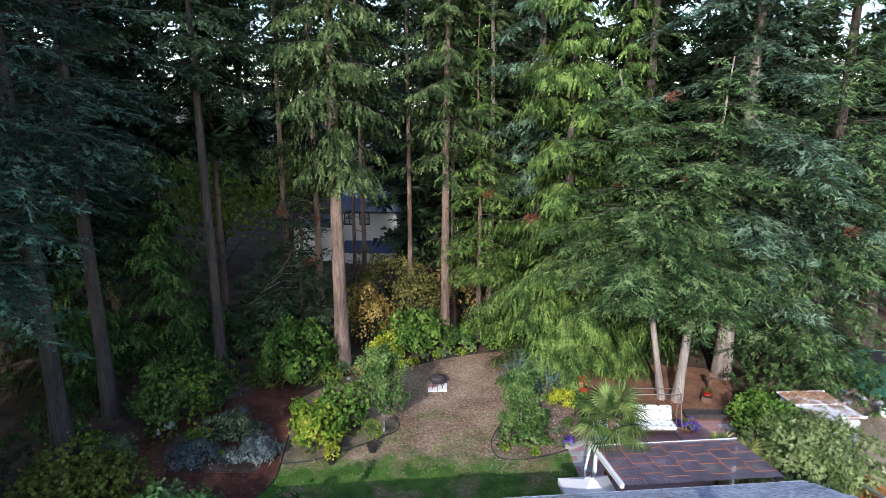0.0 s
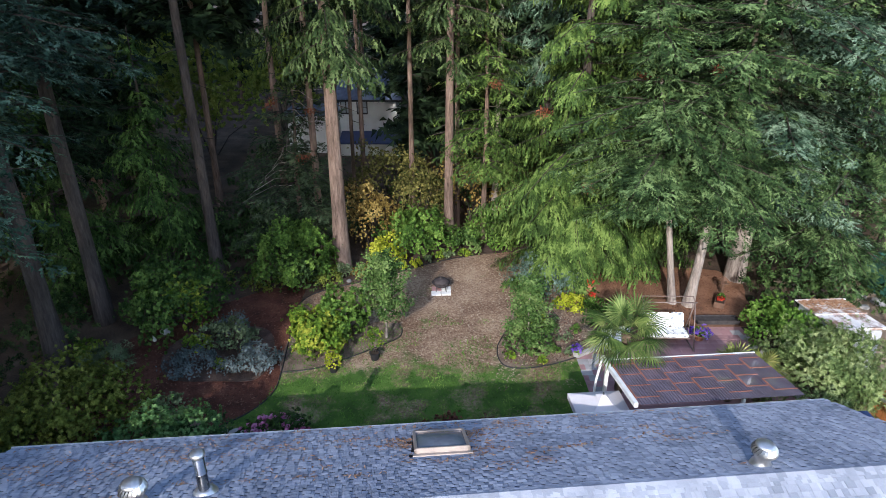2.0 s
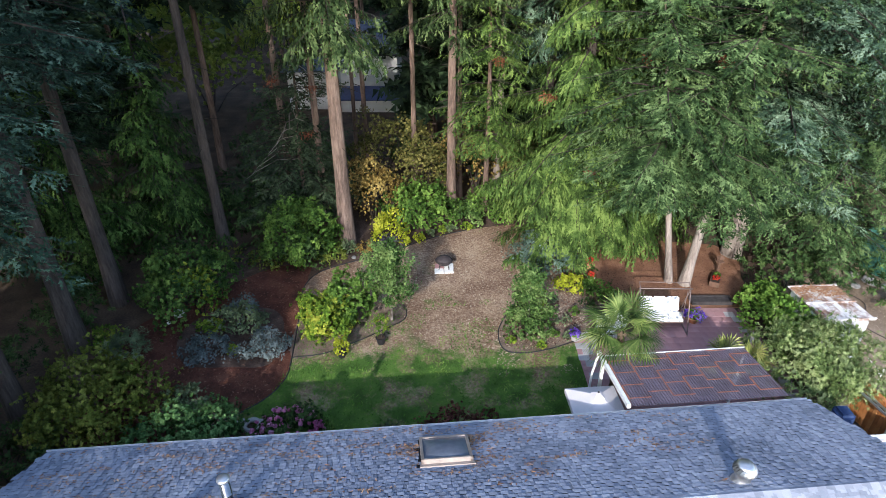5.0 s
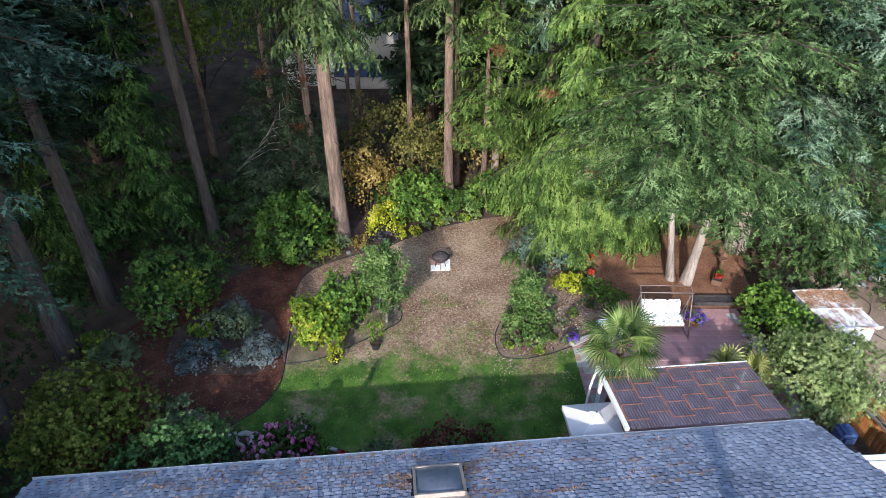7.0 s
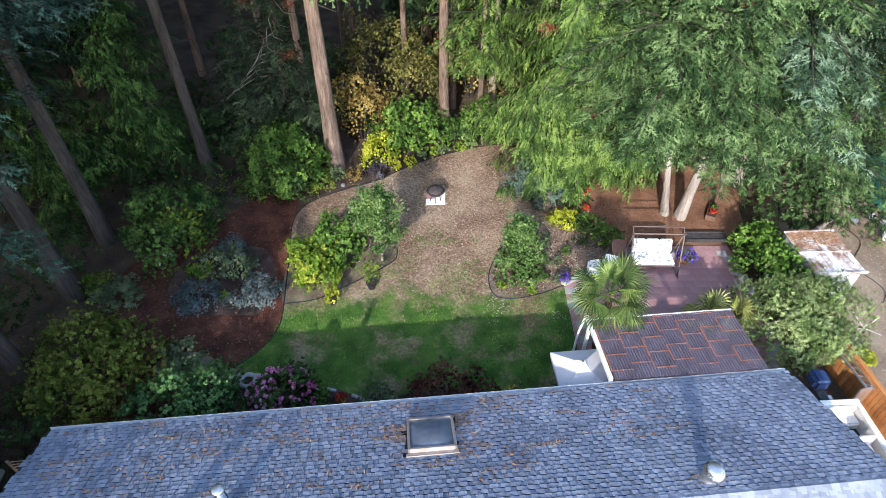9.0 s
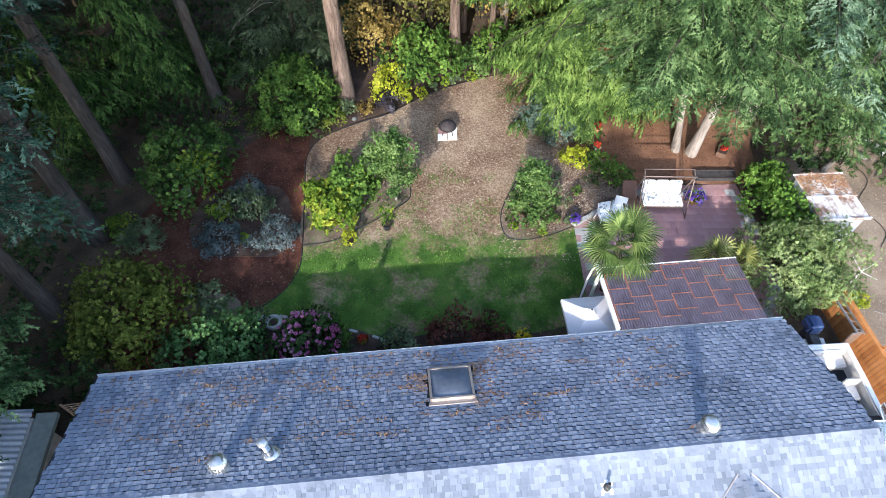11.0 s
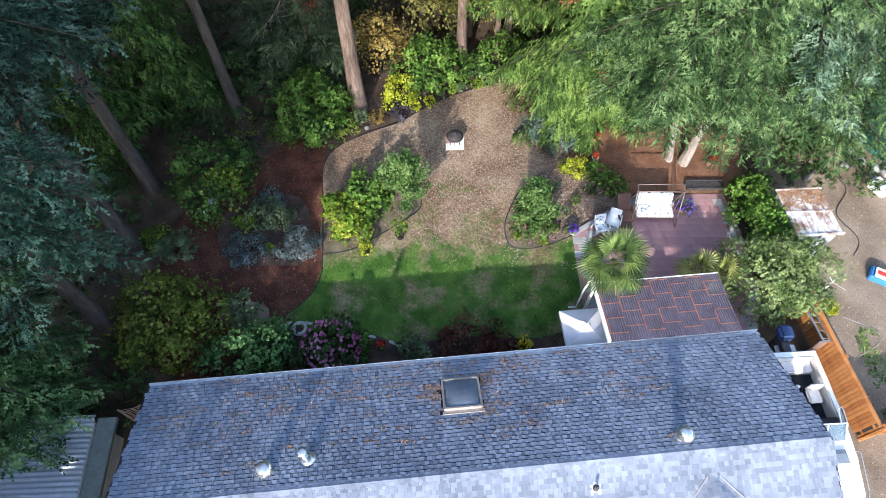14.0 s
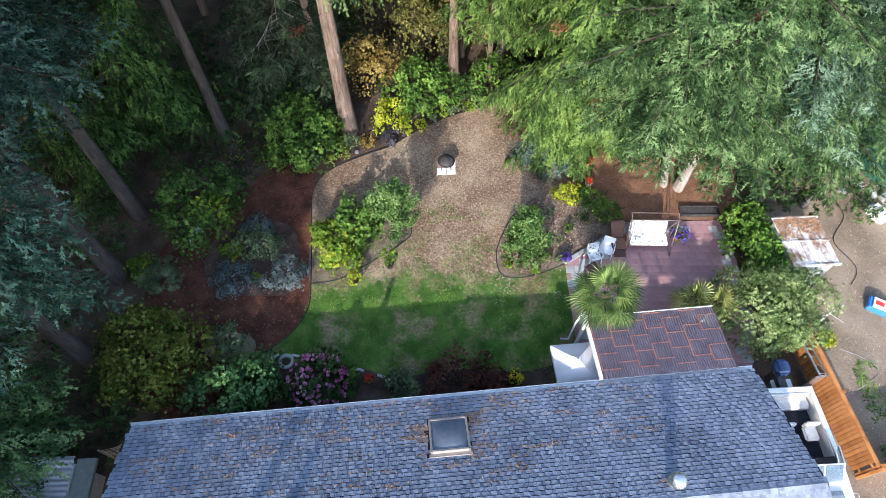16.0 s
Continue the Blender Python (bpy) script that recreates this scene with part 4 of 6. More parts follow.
# ---- patio ----
PAVER = material("red_pavers", [(0.15, (0.3, 0.165, 0.168)), (0.5, (0.375, 0.212, 0.216)), (0.85, (0.45, 0.285, 0.288))], scale=0.8, fine=40, rough=0.85, objrand=0.22, bump=0.4)
PAVER_GREY = material("grey_pavers", [(0.2, (0.26, 0.25, 0.25)), (0.8, (0.46, 0.45, 0.44))], scale=1.0, fine=40, rough=0.9, objrand=0.3, bump=0.4)
SLAB = mat1("patio_joint", (0.33, 0.195, 0.195), 0.95)
patio_outline = [(4.73, 20.75), (6.68, 22.0), (7.15, 22.9), (11.68, 23.0), (11.95, 21.0), (12.0, 17.8), (10.9, 14.9), (4.85, 14.4)]
bm = bmesh.new()
f = bm.faces.new([bm.verts.new((x, y, 0.055)) for x, y in patio_outline][::-1])
r = bmesh.ops.extrude_face_region(bm, geom=[f])
bmesh.ops.translate(bm, vec=(0, 0, -0.07), verts=[v for v in r["geom"] if isinstance(v, bmesh.types.BMVert)])
bmesh.ops.recalc_face_normals(bm, faces=bm.faces[:])
patio = tagged(part("patio", bm, SLAB), "patio of faded red pavers with a grey toothed border", "patio", kind="structure")


def inside(x, y, poly):
    c = False
    for (x0, y0), (x1, y1) in zip(poly, poly[1:] + poly[:1]):
        if (y0 > y) != (y1 > y) and x < (x1 - x0) * (y - y0) / (y1 - y0) + x0:
            c = not c
    return c


# ---- patio cover ----
def see_through(name, c, clear, rough=0.3):
    m = mat1(name, c, rough, vary=0.3, scale=2.5, bump=0)
    n, l = m.node_tree.nodes, m.node_tree.links
    t = n.new("ShaderNodeBsdfTransparent")
    s = n.new("ShaderNodeMixShader")
    s.inputs["Fac"].default_value = clear
    l.new(n["Principled BSDF"].outputs["BSDF"], s.inputs[1])
    l.new(t.outputs["BSDF"], s.inputs[2])
    l.new(s.outputs["Shader"], n["Material Output"].inputs["Surface"])
    return m


SHEETING = see_through("smoky_corrugated_plastic", (0.125, 0.11, 0.145), 0.25, 0.35)
RUST = mat1("red_brown_batten", (0.29, 0.122, 0.085), 0.85, vary=0.35, scale=5)
cover = tagged(new("patio_cover"), "low patio roof of smoky corrugated plastic on red-brown battens", "patio cover")
cover.matrix_world = HOUSE
CU0, CU1, CV0, CV1, CZ0, CZ1 = 5.42, 9.96, 4.12, 6.5, 2.62, 2.36
NP = 7
pw = (CU1 - CU0) / NP
for k in range(NP):
    verts, faces = [], []
    ns = 37
    for j in range(2):
        for i in range(ns):
            u = CU0 + pw * k + (pw + 0.03) * i / (ns - 1)
            v, z = (CV0 - 0.04, CZ0 + 0.004) if j == 0 else (CV1, CZ1)
            verts.append((u, v, z + 0.014 * math.sin(2 * math.pi * (u - CU0) / 0.085) + 0.003 * (k % 2)))
    faces = [(i, i + 1, ns + i + 1, ns + i) for i in range(ns - 1)]
    raw("corrugated_sheet", verts, faces, SHEETING, cover)
    for j in range(4):
        f = (0.12 + 0.25 * j + (0.1 if k % 2 else 0.0)) % 1.0
        v = CV0 + (CV1 - CV0) * f
        z = CZ0 + (CZ1 - CZ0) * f
        part("batten", boxed(CU0 + pw * k, CU0 + pw * (k + 1), v - 0.018, v + 0.018, z + 0.0165, z + 0.024), RUST, cover)
        if j < 3 and (k + j) % 3 != 1:
            part("batten", boxed(CU0 + pw * k - 0.016, CU0 + pw * k + 0.016, v, v + (CV1 - CV0) * 0.25, z - 0.02, z + 0.024, m=Matrix.Translation((0, v, z)) @ pose(0, 0, 0, math.degrees(math.atan2(CZ1 - CZ0, CV1 - CV0)), 0, 0) @ Matrix.Translation((0, -v, -z))), RUST, cover)
for k in range(8):
    u = CU0 + (CU1 - CU0) * k / 7
    m = Matrix.Translation((u, CV0, CZ0 - 0.09)) @ pose(0, 0, 0, math.degrees(math.atan2(CZ1 - CZ0, CV1 - CV0)), 0, 0)
    part("rafter", boxed(-0.025, 0.025, 0.4, CV1 - CV0, -0.07, 0.06, m=m), RUST, cover)
part("front_beam", boxed(CU0 - 0.05, CU1 + 0.05, CV1 - 0.12, CV1 - 0.02, CZ1 - 0.26, CZ1 - 0.1), RUST, cover)
part("edge_trim", boxed(CU0 - 0.03, CU1 + 0.03, CV1, CV1 + 0.03, CZ1 - 0.06, CZ1 + 0.02), GUTTER, cover, "white drip edge")
m = Matrix.Translation((CU0 - 0.1, CV0, CZ0 - 0.05)) @ pose(0, 0, 0, math.degrees(math.atan2(CZ1 - CZ0, CV1 - CV0)), 0, 0)
part("side_beam", boxed(-0.06, 0.05, 0, CV1 - CV0 + 0.3, -0.06, 0.08, m=m), WHITE, cover, "white painted side beam", bevel=0.006)
for u in (CU0 - 0.05, CU1):
    part("post", boxed(u - 0.05, u + 0.05, CV1 - 0.12, CV1 - 0.02, 0.05, CZ1 - 0.1), WHITE, cover, "white post", bevel=0.006)
bm = rod([(CU0 - 0.1, CV1 + 0.25, CZ1 - 0.05), (CU0 - 0.25, CV1 + 0.2, 1.5), (CU0 - 0.3, CV1 + 0.15, 0.1), (CU0 - 0.6, CV1 + 0.2, 0.07)], 0.04, seg=8)
part("downspout", bm, WHITE, cover, "white bent downspout", smooth=True)

# ---- white canopy ----
CLOTH = mat1("white_canvas", (0.76, 0.73, 0.74), 0.85, vary=0.08, scale=2, through_light=0.2)
umb = thing("patio_umbrella", 4.28, 15.75, 0, 5, "square white canvas patio umbrella, open beside the house", "umbrella")
H = 0.76
canopy = part("canopy", spun([(H * 1.414, 1.62), (H * 1.425, 1.8), (H * 1.0, 1.93), (H * 0.45, 2.09), (0.06, 2.2)], 4, m=pose(0, 0, 0, 0, 0, 45)), CLOTH, umb)
vt = part("vent_flap", spun([(0.24, 2.17), (0.12, 2.26), (0.02, 2.3)], 4, m=pose(0, 0, 0, 0, 0, 45)), CLOTH, canopy)
part("finial", spun([(0.02, 2.28), (0.03, 2.32), (0.01, 2.37)], 10), DARKMETAL, umb)
part("pole", spun([(0.022, 0.1), (0.022, 2.2)], 12), DARKMETAL, umb)
part("base", spun([(0.26, 0.055), (0.26, 0.1), (0.05, 0.15), (0.03, 0.3)], 20), DARKMETAL, umb)
for a in range(4):
    part("rib", rod([(0, 0, 2.12), (H * 0.95 * (1 if a in (0, 3) else -1), H * (1 if a < 2 else -1), 1.77)], 0.012, seg=6), DARKMETAL, umb)

# ---- palms ----
PALM = leafy("palm_fans", (0.03, 0.06, 0.014), (0.085, 0.135, 0.035), (0.22, 0.27, 0.085), 0.45)
PALM_DRY = leafy("yellow_palm", (0.1, 0.12, 0.03), (0.24, 0.26, 0.07), (0.4, 0.38, 0.14), 0.5)
FIBRE = material("palm_fibre", [(0.2, (0.06, 0.04, 0.025)), (0.8, (0.17, 0.12, 0.075))], scale=9, fine=40, bump=1.0, rough=0.95, bump_dist=0.03)


def palm(x, y, trunk, reach, fans, mat, seed, label, seg=26, fan_size=0.62):
    rng = np.random.default_rng(seed)
    t = thing("palm_tree", x, y, 0, 0, label, "palm")
    bm = spun([(0.13 + 0.03 * math.sin(k * 2.3), trunk * k / 9) for k in range(10)], 14)
    part("trunk", bm, FIBRE, t, smooth=True)
    for k in range(fans):
        f = k / fans
        az = k * 2.39996
        el = radians(75 - 110 * f + rng.normal(0, 12))
        d = np.array([math.cos(az) * math.cos(el), math.sin(az) * math.cos(el), math.sin(el)])
        foot = np.array([0, 0, trunk - 0.12 * f])
        ln = reach * rng.uniform(0.8, 1.1)
        hub = foot + d * ln + np.array([0, 0, -0.12 * ln * f])
        side = unit(np.cross(d, np.array([0, 0, 1.0])))
        upv = np.cross(side, d)
        tiltn = unit(upv + rng.normal(0, 0.3, 3))
        q = []
        for s in range(seg):
            a = radians(-135 + 270 * s / (seg - 1))
            w = d * math.cos(a) + side * math.sin(a)
            w = unit(w - tiltn * 0.12)
            L2 = fan_size * rng.uniform(0.88, 1.05) * (0.8 + 0.2 * math.cos(a * 0.7))
            tip = hub + w * L2 - np.array([0, 0, (0.1 + 0.25 * f) * L2])
            c = np.cross(w, tiltn)
            m1 = hub + w * L2 * 0.55
            q.append([hub + tiltn * 0.004, m1 + c * 0.028 + tiltn * 0.01, tip, m1 - c * 0.028])
        fan = leaves("fan_leaf", np.array(q), mat, t)
        part("stalk", rod([tuple(foot), tuple((foot + hub) / 2 + np.array([0, 0, 0.03])), tuple(hub)], 0.014, 0.008, 5), mat, fan)
    return t


palm(5.42, 17.9, 2.9, 0.75, 24, PALM, 5, "windmill palm with stiff green fans beside the patio cover", fan_size=0.82)
palm(9.2, 18.4, 1.3, 0.45, 18, PALM_DRY, 6, "small yellow-green fan palm at the cover edge", seg=18, fan_size=0.62)
palm(10.15, 18.4, 1.15, 0.4, 14, PALM_DRY, 7, "small yellow-green fan palm at the cover edge", seg=18, fan_size=0.58)

# ---- patio furniture ----
FLORAL = material("floral_cushion", [(0.36, (0.2, 0.24, 0.28)), (0.46, (0.72, 0.72, 0.7)), (0.9, (0.8, 0.8, 0.78))], scale=9, fine=20, rough=0.9, bump=0.1)
TUBE = mat1("brown_metal_tube", (0.2, 0.15, 0.13), 0.5, 0.3)
WICKER = mat1("brown_wicker", (0.11, 0.06, 0.045), 0.8, vary=0.4, scale=20, fine=60, bump=0.8)
PLASTIC = mat1("white_plastic", (0.78, 0.78, 0.77), 0.4, vary=0.05, bump=0)


def soft_box(x0, x1, y0, y1, z0, z1, r, m=None):
    bm = boxed(x0, x1, y0, y1, z0, z1)
    bmesh.ops.bevel(bm, geom=bm.edges[:], offset=r, segments=3, affect="EDGES", clamp_overlap=True)
    if m is not None:
        bmesh.ops.transform(bm, matrix=m, verts=bm.verts[:])
    return bm


swing = thing("porch_swing", 8.22, 21.85, 0.055, -1, "metal garden swing seat with white floral cushions, canopy cloth missing", "swing seat")
for x in (-0.95, 0.95):
    for y in (-0.62, 0.62):
        part("leg", rod([(x, 0, 1.72), (x, y, 0.0)], 0.024), TUBE, swing, smooth=True)
    part("foot_bar", rod([(x, -0.66, 0.03), (x, 0.66, 0.03)], 0.024), TUBE, swing, smooth=True)
    part("hanger", rod([(x * 0.88, -0.05, 1.7), (x * 0.82, -0.25, 0.5)], 0.012), TUBE, swing)
    part("canopy_arm", rod([(x, 0, 1.72), (x, 0.28, 1.85)], 0.018), TUBE, swing)
part("top_bar", rod([(-1.02, 0, 1.74), (1.02, 0, 1.74)], 0.026), TUBE, swing, smooth=True)
part("rear_bar", rod([(-0.98, 0.28, 1.85), (0.98, 0.28, 1.85)], 0.016), TUBE, swing, smooth=True)
part("seat_frame", boxed(-0.82, 0.82, -0.42, 0.2, 0.42, 0.47), TUBE, swing)
part("seat_cushion", soft_box(-0.78, 0.78, -0.45, 0.2, 0.47, 0.6, 0.05), FLORAL, swing)
for k in range(3):
    part("back_cushion", soft_box(-0.78 + 0.52 * k, -0.27 + 0.52 * k, -0.07, 0.08, 0.0, 0.58, 0.05, m=pose(0, 0.2, 0.55, -24, 0, 0)), FLORAL if k != 1 else PLASTIC, swing)


def plastic_chair(x, y, turn, cushion, s=1.0):
    t = thing("garden_chair", x, y, 0.055, turn, "white plastic garden armchair" + (" with a floral cushion" if cushion else " on the pavers"), "chair", "garden chairs")
    part("seat", soft_box(-0.25, 0.25, -0.25, 0.22, 0.38, 0.42, 0.015), PLASTIC, t)
    part("backrest", soft_box(-0.24, 0.24, -0.02, 0.02, 0, 0.46, 0.015, m=pose(0, 0.22, 0.4, -16, 0, 0)), PLASTIC, t)
    for sx in (-1, 1):
        part("armrest", rod([(sx * 0.28, 0.24, 0.62), (sx * 0.29, -0.1, 0.63), (sx * 0.28, -0.27, 0.58)], 0.024), PLASTIC, t, smooth=True)
        for sy in (-1, 1):
            part("leg", rod([(sx * 0.24, sy * 0.22, 0.58 if sy < 0 else 0.42), (sx * 0.28, sy * 0.28, 0)], 0.024, 0.018), PLASTIC, t)
    if cushion:
        part("cushion", soft_box(-0.23, 0.23, -0.26, 0.18, 0.42, 0.5, 0.03), FLORAL, t)
        part("back_cushion", soft_box(-0.23, 0.23, -0.09, -0.02, 0.02, 0.5, 0.03, m=pose(0, 0.2, 0.45, -16, 0, 0)), FLORAL, t)


plastic_chair(5.88, 21.0, 12, True)
plastic_chair(6.45, 21.3, -20, False)
rec = thing("wicker_recliner", 6.98, 21.6, 0.055, 2, "brown wicker reclining chair with footrest", "recliner")
part("seat", soft_box(-0.28, 0.28, -0.3, 0.3, 0.32, 0.42, 0.03), WICKER, rec)
part("backrest", soft_box(-0.28, 0.28, -0.03, 0.04, 0, 0.75, 0.03, m=pose(0, 0.3, 0.38, -38, 0, 0)), WICKER, rec)
part("footrest", soft_box(-0.25, 0.25, -0.62, -0.3, 0.26, 0.32, 0.02), WICKER, rec)
for sx in (-1, 1):
    part("armrest", soft_box(sx * 0.32 - 0.04, sx * 0.32 + 0.04, -0.3, 0.3, 0.54, 0.59, 0.015), WICKER, rec)
    for sy in (-0.25, 0.25):
        part("leg", rod([(sx * 0.3, sy, 0.54), (sx * 0.3, sy, 0)], 0.022), WICKER, rec)
tbl = thing("side_table", 5.75, 20.4, 0.055, 30, "small dark folding table on the patio", "table")
part("tabletop", soft_box(-0.25, 0.25, -0.2, 0.2, 0.42, 0.45, 0.01), WICKER, tbl)
for sx in (-1, 1):
    for sy in (-1, 1):
        part("leg", rod([(sx * 0.22, sy * 0.17, 0.42), (sx * 0.22, sy * 0.17, 0)], 0.015), WICKER, tbl)

DARKBOX = mat1("weathered_dark_wood", (0.05, 0.045, 0.045), 0.9, vary=0.4, scale=6)
rb = thing("raised_bed", 10.9, 23.45, 0, 0, "long dark wooden raised bed filled with dark soil", "raised bed")
for y in (-0.24, 0.2):
    part("side_board", boxed(-0.85, 0.85, y, y + 0.04, 0, 0.2), DARKBOX, rb, bevel=0.004)
for x in (-0.85, 0.8):
    part("end_board", boxed(x, x + 0.05, -0.19, 0.2, 0, 0.2), DARKBOX, rb, bevel=0.004)
part("soil", boxed(-0.8, 0.8, -0.19, 0.2, 0, 0.16), DARKBOX, rb)
CURB = mat1("grey_concrete", (0.36, 0.35, 0.34), 0.95, scale=3)
for k in range(6):
    f = (k + 0.5) / 6
    b = thing("curb_stone", 4.72 + 1.95 * f, 20.86 + 1.26 * f, 0, 32.7, "grey concrete curb block along the patio edge", "curb stone", "patio curb")
    part("block", boxed(-0.18, 0.18, -0.09, 0.09, 0, 0.16), CURB, b, bevel=0.012)

# ---- pots and small garden things ----
POT = mat1("black_plastic_pot", (0.02, 0.02, 0.022), 0.5, bump=0)
TERRA = mat1("terracotta", (0.36, 0.16, 0.09), 0.85)
STONE = mat1("pale_stone", (0.42, 0.41, 0.39), 0.9, scale=4)
SOIL = mat1("potting_soil", (0.05, 0.035, 0.025), 0.95)


def pot(x, y, r, h, mat, label, name="flower_pot"):
    t = thing(name, x, y, 0.03, 0, label, "plant pot")
    part("pot", spun([(r * 0.72, 0), (r * 0.95, h * 0.85), (r * 1.05, h * 0.86), (r * 1.05, h), (r * 0.9, h), (r * 0.88, h * 0.86)], 18), mat, t, smooth=False)
    part("soil", spun([(r * 0.86, h * 0.8), (r * 0.86, h * 0.88)], 14), SOIL, t)
    return h * 0.88

# ---- leaves of the garden ----
MIDGREEN = leafy("rhododendron_leaves", (0.028, 0.062, 0.012), (0.085, 0.165, 0.028), (0.19, 0.3, 0.06))
# rhododendron leaves darkened where the firs would shade them
SHADE_RHODO = leafy("shaded_rhododendron_leaves", (0.02, 0.046, 0.012), (0.06, 0.118, 0.025), (0.15, 0.24, 0.052))
# dark leaf green with shade already in the colour
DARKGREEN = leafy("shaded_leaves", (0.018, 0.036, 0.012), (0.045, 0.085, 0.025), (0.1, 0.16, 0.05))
YELLOWGREEN = leafy("maple_leaves", (0.05, 0.1, 0.012), (0.14, 0.23, 0.025), (0.36, 0.38, 0.05))
CHARTREUSE = leafy("golden_spirea", (0.16, 0.2, 0.012), (0.34, 0.38, 0.025), (0.52, 0.52, 0.07))
GOLD = leafy("autumn_leaves", (0.11, 0.07, 0.018), (0.255, 0.18, 0.05), (0.38, 0.29, 0.1))
GOLDGREEN = leafy("turning_leaves", (0.05, 0.055, 0.016), (0.125, 0.125, 0.034), (0.24, 0.215, 0.07))
HEATHER = leafy("grey_heather", (0.05, 0.074, 0.073), (0.13, 0.168, 0.168), (0.23, 0.28, 0.278))
GREYGREEN = leafy("sage_leaves", (0.06, 0.085, 0.045), (0.14, 0.19, 0.09), (0.27, 0.33, 0.18))
FRUIT = leafy("fruit_tree_leaves", (0.03, 0.066, 0.016), (0.082, 0.15, 0.038), (0.19, 0.27, 0.09))
IVY = leafy("ivy_leaves", (0.04, 0.095, 0.014), (0.125, 0.235, 0.036), (0.26, 0.4, 0.085))
OLIVE = leafy("willow_leaves", (0.062, 0.1, 0.03), (0.17, 0.235, 0.08), (0.35, 0.41, 0.18))
OLIVEDARK = leafy("olive_green_leaves", (0.045, 0.066, 0.012), (0.13, 0.165, 0.026), (0.24, 0.27, 0.06))
LAUREL = leafy("laurel_leaves", (0.032, 0.076, 0.024), (0.095, 0.195, 0.06), (0.21, 0.34, 0.12))
REDLEAF = leafy("red_barberry", (0.05, 0.02, 0.015), (0.13, 0.045, 0.035), (0.24, 0.1, 0.07))
BLACKLEAF = leafy("dark_heuchera", (0.025, 0.022, 0.03), (0.07, 0.065, 0.08), (0.15, 0.14, 0.17))
PINK = leafy("pink_blossom", (0.3, 0.07, 0.16), (0.5, 0.17, 0.32), (0.66, 0.36, 0.5))
PURPLE = leafy("purple_petals", (0.06, 0.03, 0.2), (0.15, 0.08, 0.4), (0.3, 0.2, 0.6))
RED = leafy("red_petals", (0.3, 0.02, 0.015), (0.5, 0.05, 0.03), (0.65, 0.12, 0.06))
YELLOW = leafy("yellow_petals", (0.45, 0.32, 0.01), (0.65, 0.5, 0.03), (0.75, 0.62, 0.12))


def blossoms(t, r, h, heads, size, mat, seed, low=0.5):
    """Round flower heads on a shrub's crown."""
    rng = np.random.default_rng(seed)
    q = []
    for k in range(heads):
        v = unit(rng.normal(0, 1, 3))
        v[2] = abs(v[2]) * 0.8 + 0.15
        c = v * np.array([r, r, h * (1 - low)]) * rng.uniform(0.85, 1.02) + np.array([0, 0, h * low])
        for j in range(26):
            w = unit(rng.normal(0, 1, 3))
            p = c + w * size
            a = unit(np.cross(w, rng.normal(0, 1, 3))) * size * 0.55
            b = np.cross(w, a)
            q.append([p - a, p - b, p + a, p + b])
    tagged(leaves("blossoms", np.array(q), mat, t), kind="stuff")


plant("rhododendron", -7.0, 27.1, 1.7, 3.0, 5200, 0.15, MIDGREEN, 1, "large bright green rhododendron at the wood edge", lobes=9)
plant("rhododendron", -6.3, 27.0, 1.2, 1.5, 1800, 0.14, MIDGREEN, 2, "low green rhododendron under the pine")
plant("rhododendron", -10.8, 23.2, 2.0, 2.6, 5000, 0.15, SHADE_RHODO, 3, "large green rhododendron over the mulch path", lobes=9)
# sun patch on the rhododendron, made with lighter yellow-green leaves
plant("rhododendron", -10.1, 22.6, 0.9, 2.5, 1100, 0.15, YELLOWGREEN, 4, "sunlit part of the rhododendron, painted in yellow-green leaves")
plant("maple_shrub", -4.8, 21.4, 1.2, 1.7, 3600, 0.15, YELLOWGREEN, 5, "yellow-green shrub with red-tinged leaves in the lawn bed", lobes=9)
plant("maple_shrub", -4.1, 22.2, 1.1, 2.0, 2600, 0.16, MIDGREEN, 6, "bright green large-leaved shrub in the lawn bed")
# shade at the shrub's foot, given by the darker leaf colour
plant("rhododendron", -6.75, 26.3, 1.15, 1.7, 1900, 0.14, DARKGREEN, 102, "lower growth of the rhododendron in shade-darkened green")
for k, (x, y) in enumerate([(-8.7, 26.7), (-9.6, 26.2), (-10.3, 26.9), (-9.2, 27.4), (-8.1, 26.4)]):
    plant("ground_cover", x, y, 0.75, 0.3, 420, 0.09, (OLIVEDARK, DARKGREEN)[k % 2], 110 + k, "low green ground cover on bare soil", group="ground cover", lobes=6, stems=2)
plant("gold_shrub", -3.85, 30.7, 1.35, 4.2, 4104, 0.12, GOLD, 7, "tall golden-brown autumn shrub", lobes=10, stems=8)
plant("gold_shrub", -1.3, 33.3, 1.8, 4.2, 3672, 0.13, GOLDGREEN, 8, "turning autumn shrub in the woods", lobes=10, stems=8)
plant("gold_shrub", 1.6, 34.6, 2.0, 4.6, 3888, 0.14, GOLD, 9, "turning golden autumn shrub in the woods", lobes=10, stems=8)
plant("gold_shrub", 4.2, 34.0, 1.8, 4.4, 3240, 0.14, GOLDGREEN, 10, "turning autumn shrub in the woods", lobes=10, stems=8)
plant("gold_shrub", -3.2, 35.5, 2.2, 5.0, 3456, 0.15, GOLDGREEN, 101, "turning autumn shrub in the woods", lobes=10, stems=8)
plant("golden_spirea", -2.95, 28.5, 0.95, 1.7, 2200, 0.1, CHARTREUSE, 11, "bright chartreuse shrub at the lawn edge")
plant("hedge_shrub", -1.5, 30.0, 1.7, 2.3, 4200, 0.16, MIDGREEN, 12, "broad green shrub at the wood edge", lobes=9)
